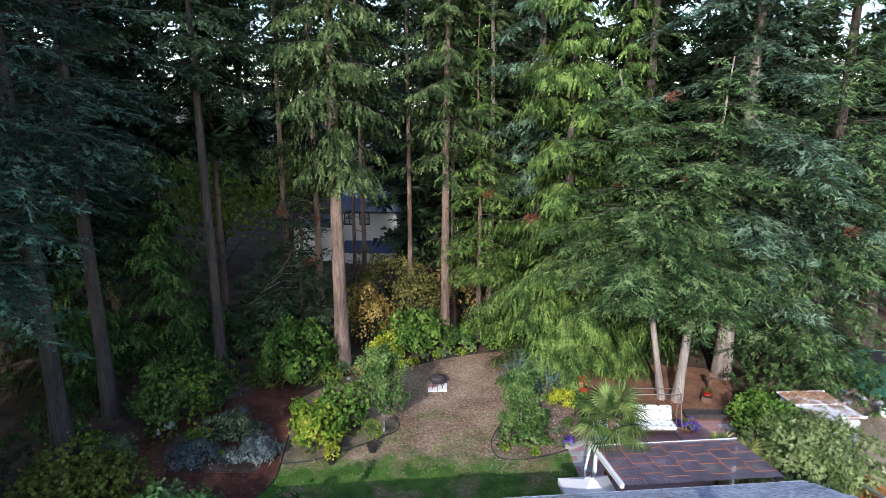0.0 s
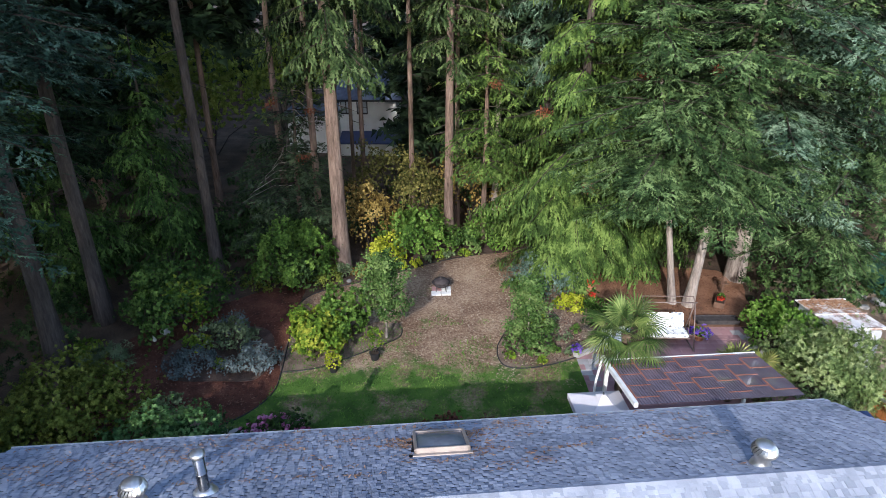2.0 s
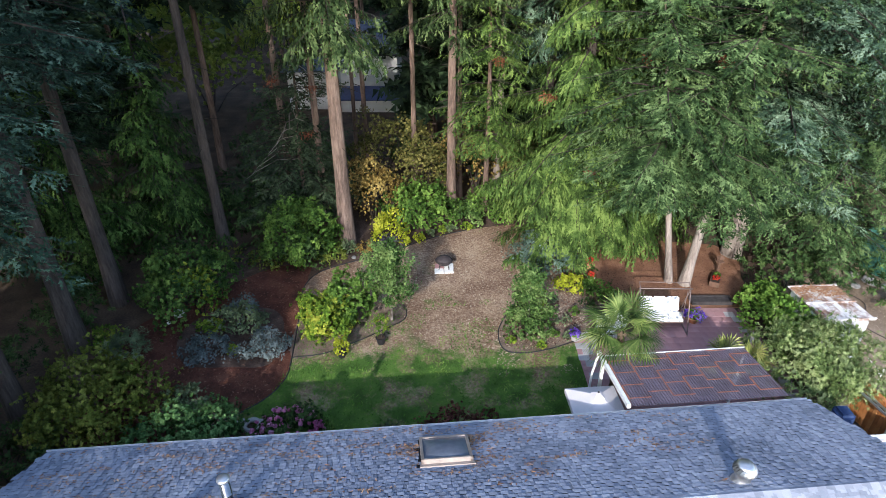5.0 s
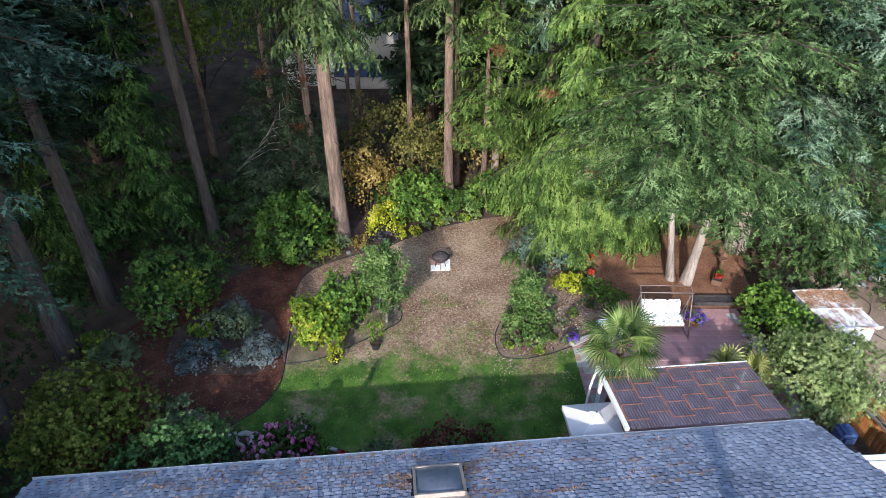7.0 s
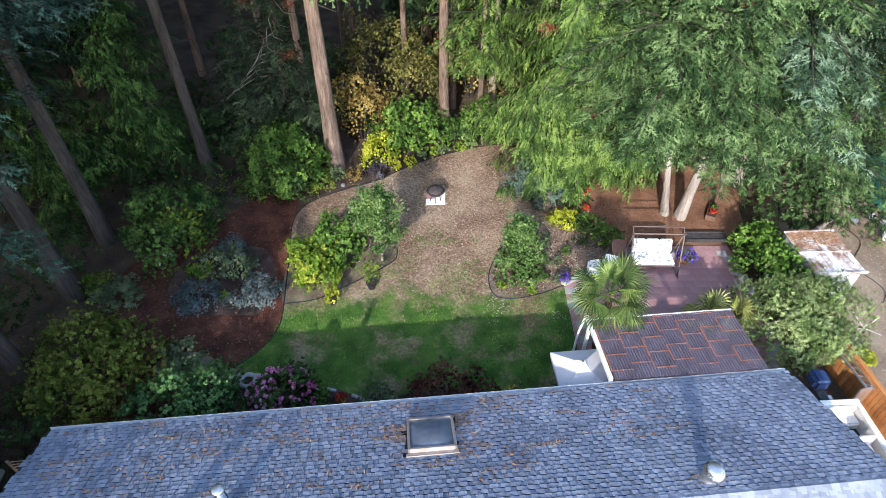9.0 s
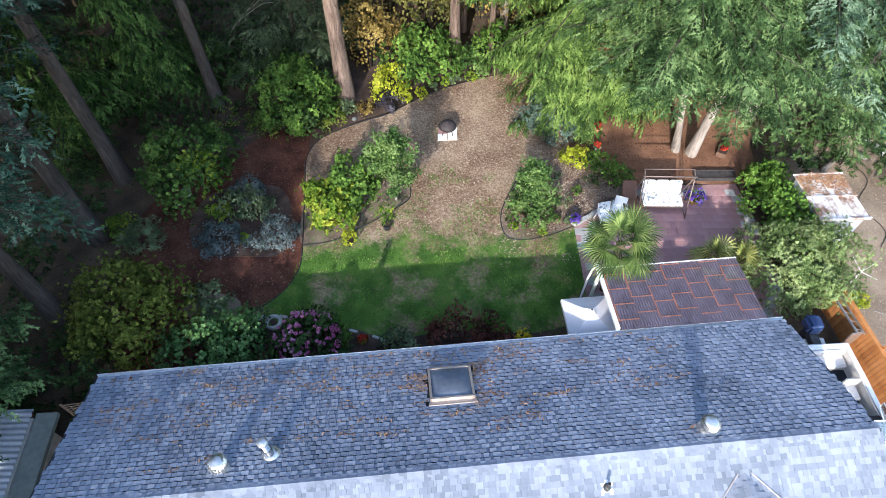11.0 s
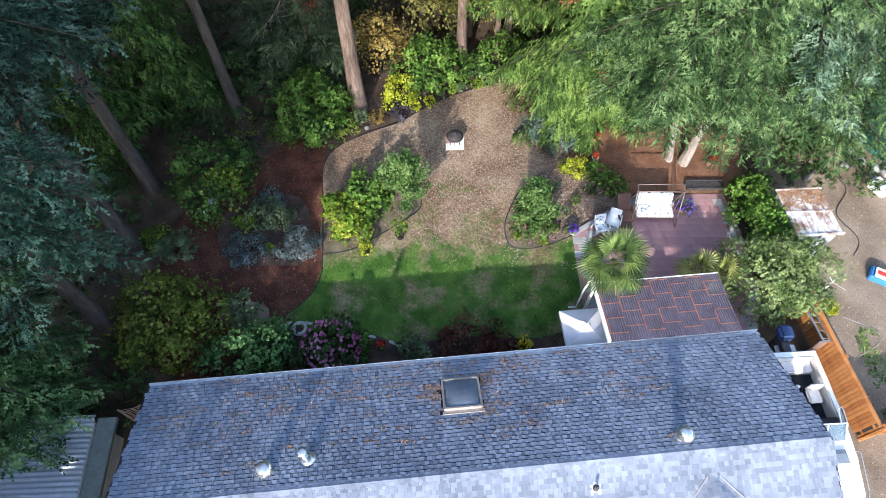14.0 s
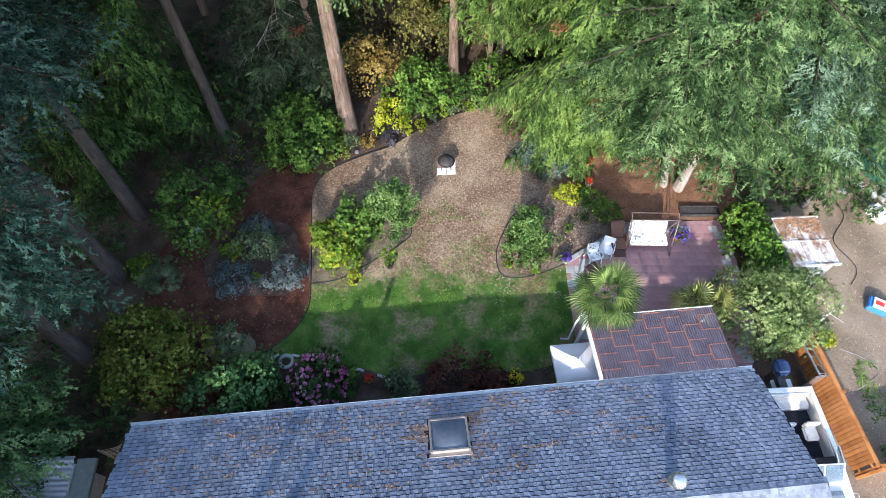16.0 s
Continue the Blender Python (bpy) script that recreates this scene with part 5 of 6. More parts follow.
plant("hedge_shrub", 0.75, 30.3, 0.9, 1.3, 1500, 0.14, FRUIT, 13, "low green shrub by the trunk")
plant("hedge_shrub", 2.3, 30.9, 1.4, 1.8, 3000, 0.14, MIDGREEN, 14, "bright green shrub at the wood edge")
plant("dark_heather", -2.9, 27.8, 0.65, 0.7, 1100, 0.09, BLACKLEAF, 15, "dark purple-leaved low shrub at the lawn edge")
plant("small_shrub", -3.95, 27.35, 0.42, 0.6, 600, 0.09, GOLD, 16, "small orange shrub at the lawn edge")
plant("small_shrub", -5.5, 26.75, 0.75, 0.8, 1100, 0.1, OLIVEDARK, 17, "low olive-green shrub at the lawn edge")
plant("small_shrub", -4.75, 27.3, 0.45, 0.7, 600, 0.1, GREYGREEN, 18, "low bluish-green shrub under the pine")
for k, (x, y, r) in enumerate([(-1.45, 28.45, 0.35), (-0.4, 29.25, 0.3), (0.1, 29.4, 0.35), (-2.1, 28.1, 0.28), (0.9, 29.6, 0.3), (-0.9, 28.9, 0.22)]):
    plant("edge_plant", x, y, r, 0.42, 320, 0.09, (CHARTREUSE, YELLOWGREEN, GREYGREEN)[k % 3], 30 + k, "small bright plant along the lawn edging", group="edge plants", lobes=4, stems=2)
plant("blue_juniper", 4.2, 26.2, 1.35, 1.5, 4200, 0.12, leafy("juniper", (0.045, 0.08, 0.062), (0.11, 0.17, 0.135), (0.21, 0.29, 0.24)), 19, "low spreading blue-green juniper under the cedar", long=2.5)
plant("yellow_shrub", 5.1, 24.2, 0.65, 0.9, 1000, 0.1, CHARTREUSE, 20, "yellow-flowered shrub beside the patio bed")
plant("trailing_shrub", 6.1, 23.9, 0.7, 0.7, 1100, 0.1, MIDGREEN, 21, "low green trailing shrub beside the patio")
plant("trailing_shrub", 6.75, 23.35, 0.6, 0.6, 900, 0.1, MIDGREEN, 22, "low green trailing shrub beside the patio")
plant("heather", -9.0, 19.95, 0.85, 0.75, 2800, 0.09, HEATHER, 23, "grey-blue heather mound in the mulch bed", long=1.8, lobes=8)
plant("heather", -6.95, 20.15, 0.9, 0.8, 3220, 0.09, HEATHER, 24, "grey-blue heather mound in the mulch bed", long=1.8, lobes=8)
plant("heather", -8.35, 22.35, 0.75, 0.9, 1819, 0.09, HEATHER, 25, "grey-blue heather behind the sage shrub", long=1.8)
plant("sage_shrub", -8.15, 21.55, 0.95, 1.1, 2000, 0.1, GREYGREEN, 26, "pale green mounded shrub in the mulch bed")
plant("small_shrub", -9.3, 21.35, 0.5, 0.6, 700, 0.1, YELLOWGREEN, 27, "yellow-green small shrub in the mulch bed")
plant("small_shrub", -8.1, 20.1, 0.25, 0.4, 250, 0.08, YELLOWGREEN, 28, "small yellow-green plant between the heathers", lobes=4)
plant("island_shrub", -8.75, 17.35, 0.7, 0.95, 1200, 0.1, GREYGREEN, 29, "grey-green shrub in the round island bed")
plant("olive_shrub", -11.3, 16.4, 1.95, 2.5, 9000, 0.13, OLIVEDARK, 240, "large olive-green shrub under the firs", lobes=14)
plant("laurel", -8.35, 14.75, 1.2, 2.25, 2600, 0.13, LAUREL, 41, "leafy green shrub reaching over the gutter", lobes=8)
plant("laurel", -7.4, 15.4, 1.2, 1.7, 2600, 0.13, LAUREL, 42, "dark green shrub beside the house", lobes=8)
h = plant("hydrangea", -5.0, 15.5, 1.3, 1.35, 2200, 0.15, DARKGREEN, 43, "hydrangea full of pink flower heads beside the house")
blossoms(h, 1.15, 1.3, 170, 0.062, PINK, 3)
plant("house_shrub", -3.95, 15.9, 0.4, 1.0, 700, 0.1, MIDGREEN, 44, "upright green shrub beside the house", lobes=5)
plant("house_shrub", -1.9, 15.4, 0.65, 1.0, 1300, 0.1, GREYGREEN, 45, "round grey-green shrub beside the house")
plant("barberry", 0.2, 15.65, 1.3, 1.2, 3600, 0.1, REDLEAF, 46, "dark red barberry beside the house", lobes=8)
plant("barberry", 1.3, 15.5, 0.7, 0.9, 1000, 0.1, REDLEAF, 47, "dark red barberry beside the house")
plant("willow_shrub", 12.25, 18.15, 1.95, 2.7, 13500, 0.135, OLIVE, 48, "large pale green bush overhanging the patio cover", lobes=11, long=1.9)
plant("laurel_hedge", 12.6, 21.4, 1.15, 2.0, 3400, 0.13, IVY, 49, "ivy-green hedge between patio and shed", lobes=9)
plant("laurel_hedge", 12.7, 20.3, 0.9, 1.7, 2200, 0.13, IVY, 149, "ivy-green hedge beside the shed", lobes=8)
plant("laurel_hedge", 12.8, 19.6, 1.05, 1.9, 2600, 0.13, IVY, 150, "ivy-green hedge beside the pale bush", lobes=8)
plant("laurel_hedge", 12.3, 22.7, 0.8, 1.5, 1600, 0.13, IVY, 50, "ivy-green hedge at the patio corner")
plant("yucca", -12.0, 20.0, 0.8, 0.9, 900, 0.28, GREYGREEN, 51, "spiky blue-green yucca in the shade", long=5, up=0.9)
plant("yucca", -8.55, 16.85, 0.5, 0.6, 420, 0.24, GREYGREEN, 52, "spiky blue-green yucca in the round island", long=5, up=0.9)
plant("small_shrub", -12.9, 20.4, 0.6, 1.0, 700, 0.11, YELLOWGREEN, 53, "yellow-green shrub in the shade")
rngu = np.random.default_rng(12)
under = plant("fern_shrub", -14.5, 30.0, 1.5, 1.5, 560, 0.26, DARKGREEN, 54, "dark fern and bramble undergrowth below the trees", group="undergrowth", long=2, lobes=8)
for x, y in [(-10, 30.2), (-12.5, 26.3), (-15.5, 24), (-12.2, 31.5), (-9.5, 32.8), (-15.8, 18.3), (-16.5, 14.6), (-14.8, 21.8), (-17, 30), (-13, 34), (-5.8, 33.5), (-9, 29.3), (0.2, 36), (-7, 36.5), (3.6, 32), (7.5, 31), (12, 30), (15.5, 29.5), (16.5, 24.2), (19, 30), (-11, 36), (-2, 38.5), (3, 37), (6, 36), (-15.5, 27.5), (-20, 25), (14.6, 24.6), (-14.8, 12.8), (-12.9, 14.3), (-11, 44), (-9.6, 41), (-12.6, 46), (-8.4, 38.5), (-11.5, 39)]:
    copy_thing(under, pose(x, y, 0, 0, 0, rngu.uniform(0, 360)) @ Matrix.Scale(rngu.uniform(0.75, 1.3), 4))


def small_tree(x, y, h, r, n, seed, label, mat=FRUIT, stem=0.9):
    rng = np.random.default_rng(seed)
    t = thing("fruit_tree", x, y, 0.03, 0, label, "tree")
    n = int(n * 1.6)
    trunk_mesh(np.array([[0.02 * math.sin(k), 0.02 * math.cos(k), h * 0.8 * k / 7] for k in range(8)]), 0.05, 0.015, PALE_SUNLIT_BARK, t, rng, 8)
    verts_bm = bmesh.new()
    q = []
    for k in range(26):
        z = stem + (h - stem) * (k / 26) ** 0.9 * 0.85
        a = k * 2.4 + rng.normal(0, 0.3)
        L = r * (1.05 - 0.6 * k / 26) * rng.uniform(0.6, 1.1)
        e = np.array([math.cos(a) * L, math.sin(a) * L, z + 0.55 * L])
        rod([(0, 0, z - 0.1), (e[0] * 0.6, e[1] * 0.6, z + 0.2 * L), tuple(e)], 0.014, 0.005, 4, verts_bm)
        for j in range(n // 26):
            s = rng.uniform(0.25, 1.1)
            p = np.array([e[0] * s, e[1] * s, z + 0.55 * L * s * s]) + rng.normal(0, 0.11, 3)
            nv = unit(np.array([0, 0, 0.7]) + rng.normal(0, 0.6, 3))
            a1 = unit(np.cross(nv, rng.normal(0, 1, 3))) * 0.1 * rng.uniform(0.7, 1.3)
            b1 = np.cross(nv, a1) * 0.34
            q.append([p, p + a1 * 0.5 + b1, p + a1 - nv * 0.02, p + a1 * 0.5 - b1])
    tagged(part("branchwork", verts_bm, TWIG, t), kind="stuff")
    leaves("crown", np.array(q), mat, t)


small_tree(-2.35, 22.2, 3.8, 1.2, 3800, 61, "young fruit tree with open branches and long leaves")
small_tree(2.95, 21.25, 3.3, 0.9, 3000, 62, "dense young fruit tree in the patio bed", stem=0.5)
plant("fruit_shrub", 2.95, 21.2, 1.0, 1.3, 1500, 0.12, FRUIT, 63, "leafy low growth round the fruit tree stem")
plant("fruit_shrub", 3.2, 22.1, 0.55, 2.8, 800, 0.13, YELLOWGREEN, 64, "yellow-green upright shoots beside the fruit tree", lobes=4)

for k, (x, y, r, mt) in enumerate([(3.95, 21.1, 0.24, MIDGREEN), (4.45, 21.9, 0.3, GREYGREEN), (5.0, 22.5, 0.22, MIDGREEN), (5.7, 23.1, 0.28, DARKGREEN), (4.2, 23.3, 0.3, GREYGREEN), (2.3, 20.7, 0.2, YELLOWGREEN), (4.5, 20.95, 0.2, GREYGREEN), (3.4, 20.45, 0.18, YELLOWGREEN)]):
    plant("bed_plant", x, y, r, 0.35, 170, 0.09, mt, 330 + k, "small perennial growing in the grey bed soil", "plant", z=0.045, lobes=4, stems=2, group="bed plants", base=0.03)

# potted plants
for x, y, r, h, mt, pm, lab, pr, ph, pmat in (
        (-4.04, 19.98, 0.17, 0.26, POT, POT, "black pot on the lawn", 0.36, 0.65, CHARTREUSE),
        (-2.65, 20.75, 0.19, 0.3, POT, POT, "black pot with a tall shrub", 0.4, 1.3, YELLOWGREEN),
        (9.66, 22.05, 0.2, 0.25, TERRA, TERRA, "pot of purple petunias on the patio", 0.42, 0.35, PURPLE),
        (4.75, 20.95, 0.17, 0.25, CURB, CURB, "grey pot of purple and white flowers", 0.2, 0.22, PURPLE),
        (6.34, 26.1, 0.17, 0.28, TERRA, TERRA, "clay pot of red flowers on the soil", 0.16, 0.26, RED),
        (6.19, 24.95, 0.16, 0.28, WHITE, WHITE, "pale pot of red flowers", 0.14, 0.24, RED),
        (-3.2, 15.75, 0.14, 0.2, TERRA, TERRA, "terracotta pot of red flowers", 0.15, 0.22, RED),
        (2.3, 15.75, 0.18, 0.25, DARKBOX, DARKBOX, "dark pot of yellow flowers beside the house", 0.3, 0.4, YELLOW)):
    top = pot(x, y, r, h, mt, lab)
    plant("potted_plant", x, y, pr, ph, 380, 0.085, pmat, int(abs(x * 100)), "small plant growing in a pot", "plant", z=top + 0.02, lobes=5, stems=3, base=0.03)
    if pmat in (PURPLE, RED, YELLOW):
        plant("potted_plant", x, y, pr * 0.95, ph * 0.75, 220, 0.085, MIDGREEN, int(abs(x * 90)), "green foliage under the flowers", "plant", z=top + 0.02, lobes=5, stems=1, base=0.03)

# fire bowl on slabs
for k, (x, y) in enumerate([(-0.47, 25.75), (-0.03, 25.78), (-0.45, 26.15), (-0.03, 26.17)]):
    b = thing("paving_slab", x, y, 0.03, 2, "pale concrete slab under the fire bowl", "slab", "fire bowl slabs")
    part("slab", boxed(-0.205, 0.205, -0.19, 0.19, 0, 0.05 + 0.006 * (k % 2)), WHITE if k != 2 else PAVER, b, bevel=0.006)
fire = thing("fire_bowl", -0.25, 26.05, 0.08, 0, "rusty round metal fire bowl with mesh lid", "fire pit")
RUSTY = mat1("rusty_iron", (0.06, 0.05, 0.05), 0.8, 0.3, vary=0.4, scale=8)
part("bowl", spun([(0.12, 0.16), (0.28, 0.22), (0.36, 0.34), (0.4, 0.36), (0.4, 0.375), (0.34, 0.37)], 28), RUSTY, fire, smooth=True)
part("lid", spun([(0.36, 0.375), (0.33, 0.46), (0.22, 0.54), (0.08, 0.57), (0.01, 0.575)], 24), RUSTY, fire, "dark mesh lid", smooth=True)
part("lid_ring", spun([(0.05, 0.57), (0.05, 0.62), (0.03, 0.62)], 12), RUSTY, fire)
for a in (45, 135, 225, 315):
    part("leg", rod([(0.26 * math.cos(radians(a)), 0.26 * math.sin(radians(a)), 0.24), (0.32 * math.cos(radians(a)), 0.32 * math.sin(radians(a)), 0.0)], 0.02), RUSTY, fire)

# stone ring, edging stones, ornaments
ring = thing("stone_ring_planter", -6.42, 16.5, 0.045, 0, "round pale stone ring planter at the lawn corner", "planter")
bm = bmesh.new()
tor = [(0.24 + 0.075 * math.cos(a), 0.1 + 0.1 * math.sin(a)) for a in [2 * math.pi * k / 10 for k in range(10)]]
ringv = [[bm.verts.new((r * math.cos(2 * math.pi * k / 24), r * math.sin(2 * math.pi * k / 24), z)) for r, z in tor] for k in range(24)]
for k in range(24):
    for j in range(10):
        bm.faces.new((ringv[k][j], ringv[(k + 1) % 24][j], ringv[(k + 1) % 24][(j + 1) % 10], ringv[k][(j + 1) % 10]))
part("ring", bm, STONE, ring, smooth=True)
for k, (x, y, tu) in enumerate([(-3.95, 16.25, -8), (-3.6, 16.18, -14), (-2.75, 15.92, -22), (-2.45, 15.78, -20), (1.9, 15.75, 30), (-6.9, 16.72, 30), (-6.1, 16.75, -10)]):
    b = thing("edging_stone", x, y, 0.03, tu, "pale stone edging block beside the house border", "edging stone", "border stones")
    part("block", boxed(-0.17, 0.17, -0.05, 0.05, 0, 0.1), STONE, b, bevel=0.015)
orn = thing("garden_ornament", -11.2, 21.95, 0.022, 40, "small white garden figure on the mulch", "ornament")
bm = spun([(0.06, 0), (0.08, 0.04), (0.04, 0.12), (0.06, 0.2), (0.04, 0.26), (0.01, 0.29)], 12)
part("figure", bm, WHITE, orn, smooth=True)
st = thing("garden_stone", -11.0, 22.55, 0.0, 20, "pale rock beside the rhododendron", "rock")
bm = bmesh.new()
bmesh.ops.create_icosphere(bm, subdivisions=2, radius=0.24)
for v in bm.verts:
    v.co *= 1 + 0.25 * noise.noise(v.co * 5)
    v.co.z = v.co.z * 0.6 + 0.08
part("rock", bm, STONE, st)
st = thing("garden_stone", -4.45, 26.95, 0.0, 20, "small grey rock at the lawn edge", "rock")
bm = bmesh.new()
bmesh.ops.create_icosphere(bm, subdivisions=2, radius=0.12)
for v in bm.verts:
    v.co *= 1 + 0.3 * noise.noise(v.co * 6 + Vector((4, 0, 0)))
    v.co.z = v.co.z * 0.6 + 0.06
part("rock", bm, mat1("grey_field_stone", (0.17, 0.17, 0.16), 0.9, scale=4), st)
pl = thing("planter_box", 11.65, 24.95, 0.018, 62, "long dark wooden planter box with red flowers", "planter")
RUSTWOOD = mat1("dark_rusty_wood", (0.13, 0.075, 0.05), 0.85, vary=0.3)
WOOD = mat1("weathered_wood", (0.3, 0.22, 0.16), 0.85, vary=0.3, scale=6)
for y in (-0.2, 0.17):
    part("side", boxed(-0.45, 0.45, y, y + 0.03, 0, 0.24), RUSTWOOD, pl)
for x in (-0.45, 0.42):
    part("end", boxed(x, x + 0.03, -0.17, 0.17, 0, 0.24), RUSTWOOD, pl)
part("soil", boxed(-0.42, 0.42, -0.17, 0.17, 0, 0.2), SOIL, pl)
plant("potted_plant", 11.72, 25.08, 0.16, 0.2, 160, 0.07, MIDGREEN, 72, "green foliage in the wooden planter", "plant", z=0.22, lobes=4, stems=2, base=0.02)
plant("potted_plant", 11.58, 24.82, 0.15, 0.18, 120, 0.07, RED, 71, "red flowers in the wooden planter", "plant", z=0.22, lobes=4, stems=2, base=0.02)
fd = thing("bird_feeder", 12.05, 25.75, 0.018, 10, "wooden bird feeder on a short post", "bird feeder")
part("post", boxed(-0.05, 0.05, -0.05, 0.05, 0, 0.55), RUSTWOOD, fd)
part("tray", boxed(-0.16, 0.16, -0.16, 0.16, 0.55, 0.59), RUSTWOOD, fd)
part("roof", spun([(0.2, 0.74), (0.03, 0.88)], 4, m=pose(0, 0, 0, 0, 0, 45)), RUSTWOOD, fd)
for sx in (-1, 1):
    part("upright", boxed(sx * 0.13 - 0.02, sx * 0.13 + 0.02, -0.02, 0.02, 0.59, 0.75), RUSTWOOD, fd)

# ---- shed beside the patio ----
TARP = mat1("grey_white_sheeting", (0.42, 0.43, 0.44), 0.6, vary=0.15, scale=3)
shed = thing("garden_shed", 13.85, 20.75, 0, 3, "small white shed with a peeling slatted roof", "shed")
PEEL = material("peeling_white_paint", [(0.34, (0.26, 0.15, 0.1)), (0.47, (0.48, 0.4, 0.36)), (0.6, (0.74, 0.71, 0.68))], scale=2.2, fine=12, rough=0.85, island=0.2, objrand=0.25)
for x in (-0.82, 0.78):
    part("side_wall", boxed(x, x + 0.04, -1.05, 1.05, 0, 1.82), TARP, shed)
part("rear_wall", boxed(-0.78, 0.78, 1.01, 1.05, 0, 1.76), WHITE, shed)
for x0, x1 in ((-0.78, -0.3), (-0.29, 0.24), (0.25, 0.78)):
    part("front_panel", boxed(x0, x1, -1.05, -1.01, 0, 1.9), TARP, shed, bevel=0.006)
for x in (-0.6, 0.5):
    part("brace", boxed(x - 0.03, x + 0.03, -1.08, -1.052, 0.1, 1.8), WHITE, shed)
for k in range(8):
    x = -0.92 + 0.23 * k
    m = Matrix.Translation((0, 0, 1.93)) @ pose(0, 0, 0, -4, 0, 0)
    part("roof_plank", boxed(x, x + 0.21, -1.2, 1.2, 0, 0.03, m=m), PEEL, shed)
for y in (-1.18, -0.05, 1.1):
    part("roof_batten", boxed(-0.95, 0.95, y, y + 0.06, 0.032, 0.07, m=m), PEEL, shed)

rng = np.random.default_rng(45)
qs = []
for k in range(900):
    px, py = rng.uniform(-0.9, 0.9), 1.18 - abs(rng.normal(0, 0.5))
    if py < -0.3:
        continue
    q = m @ pose(px, py, 0.05 + rng.uniform(0, 0.02), rng.normal(0, 10), rng.normal(0, 10), rng.uniform(0, 180))
    a, b = rng.uniform(0.03, 0.08), rng.uniform(0.01, 0.025)
    qs.append([tuple(q @ Vector(p)) for p in ((-a, -b, 0), (a, -b * 0.6, 0), (a, b, 0), (-a, b * 0.7, 0))])
lit = leaves("needle_litter", qs, LITTER, None)
lit.matrix_world = pose(13.85, 20.75, 0, 0, 0, 3)
tagged(lit, "brown needles heaped on the rear of the shed roof", "litter", kind="stuff")

# ---- cedar fence ----
CEDARWOOD = material("orange_cedar_boards", [(0.2, (0.22, 0.075, 0.02)), (0.5, (0.38, 0.15, 0.045)), (0.85, (0.5, 0.23, 0.085))], scale=2.5, fine=30, rough=0.75, objrand=0.35, bump=0.4)


def fence(p0, p1, h, label):
    a, b = Vector((*p0, 0)), Vector((*p1, 0))
    ln = (b - a).length
    t = thing("cedar_fence", a.x, a.y, 0, math.degrees(math.atan2(b.y - a.y, b.x - a.x)), label, "fence")
    n = int(ln / 0.145)
    first = None
    for k in range(n):
        if first is None:
            first = part("board", boxed(0.009, 0.136, -0.01, 0.01, 0.04, h - 0.05), CEDARWOOD, t)
            o = first
        else:
            o = new("board", first.data)
            o.parent = t
            o.location = (0.145 * k, 0.003 * (k % 2), 0)
    for z in (0.35, h - 0.4):
        part("rail", boxed(0, ln, 0.015, 0.055, z, z + 0.09), CEDARWOOD, t)
    part("cap_rail", boxed(-0.03, ln + 0.03, -0.05, 0.09, h - 0.05, h - 0.01), CEDARWOOD, t, "pale weathered cap rail")
    k = 0
    while k <= ln:
        part("post", boxed(k - 0.045, k + 0.045, 0.056, 0.146, 0, h + 0.05), CEDARWOOD, t)
        k += ln / max(1, round(ln / 2.4))


fence((13.1, 17.3), (13.92, 12.3), 1.5, "orange-stained cedar board fence with cap rail")
fence((18.5, 13.0), (14.0, 12.3), 1.5, "orange-stained cedar board fence turning the corner")

# ---- boat on its stand ----
GEL = mat1("white_gelcoat", (0.8, 0.8, 0.79), 0.2, vary=0.05, bump=0, spec=0.5)
VINYL = mat1("cream_vinyl", (0.62, 0.58, 0.54), 0.55, vary=0.1)
BLACKV = mat1("black_carpet", (0.025, 0.025, 0.03), 0.9)
BLUE = mat1("dark_blue_cowl", (0.03, 0.05, 0.12), 0.25, bump=0, spec=0.5)
GLASS = see_through("tinted_windscreen", (0.12, 0.17, 0.22), 0.45, 0.08)
boat = thing("motor_boat", 11.75, 15.05, 0, -177, "white motor boat with cream cockpit and tinted windscreen", "boat")
# hull sections along +y (stern to bow)
sec = [(0.0, 0.93, 1.3), (1.2, 0.98, 1.32), (2.6, 0.99, 1.36), (3.8, 0.9, 1.42), (4.9, 0.66, 1.5), (5.6, 0.38, 1.56), (6.1, 0.04, 1.6)]
bm = bmesh.new()
rings = []
for y, w, z in sec:
    rings.append([bm.verts.new(p) for p in ((-w, y, z), (-w * 0.92, y, 0.85), (-w * 0.6, y, 0.6), (0, y, 0.45 + 0.05 * y), (w * 0.6, y, 0.6), (w * 0.92, y, 0.85), (w, y, z))])
for a, b in zip(rings, rings[1:]):
    for k in range(6):
        bm.faces.new((a[k], a[k + 1], b[k + 1], b[k]))
bm.faces.new(rings[0])
bmesh.ops.recalc_face_normals(bm, faces=bm.faces[:])
part("hull", bm, GEL, boat, smooth=True)
bm = bmesh.new()
deck = []
for y, w, z in sec:
    if y < 2.7:
        deck.append([bm.verts.new(p) for p in ((-w, y, z), (-w + 0.16, y, z + 0.02), (w - 0.16, y, z + 0.02), (w, y, z))])
    else:
        deck.append([bm.verts.new(p) for p in ((-w, y, z), (-w * 0.6, y, z + 0.16), (w * 0.6, y, z + 0.16), (w, y, z))])
for k, (a, b) in enumerate(zip(deck, deck[1:])):
    bm.faces.new((a[0], b[0], b[1], a[1]))
    bm.faces.new((a[2], b[2], b[3], a[3]))
    if k >= 2:
        bm.faces.new((a[1], b[1], b[2], a[2]))
part("deck", bm, GEL, boat)
part("cockpit_floor", boxed(-0.8, 0.8, 0.05, 2.7, 0.72, 0.76), BLACKV, boat, "dark carpeted cockpit floor")
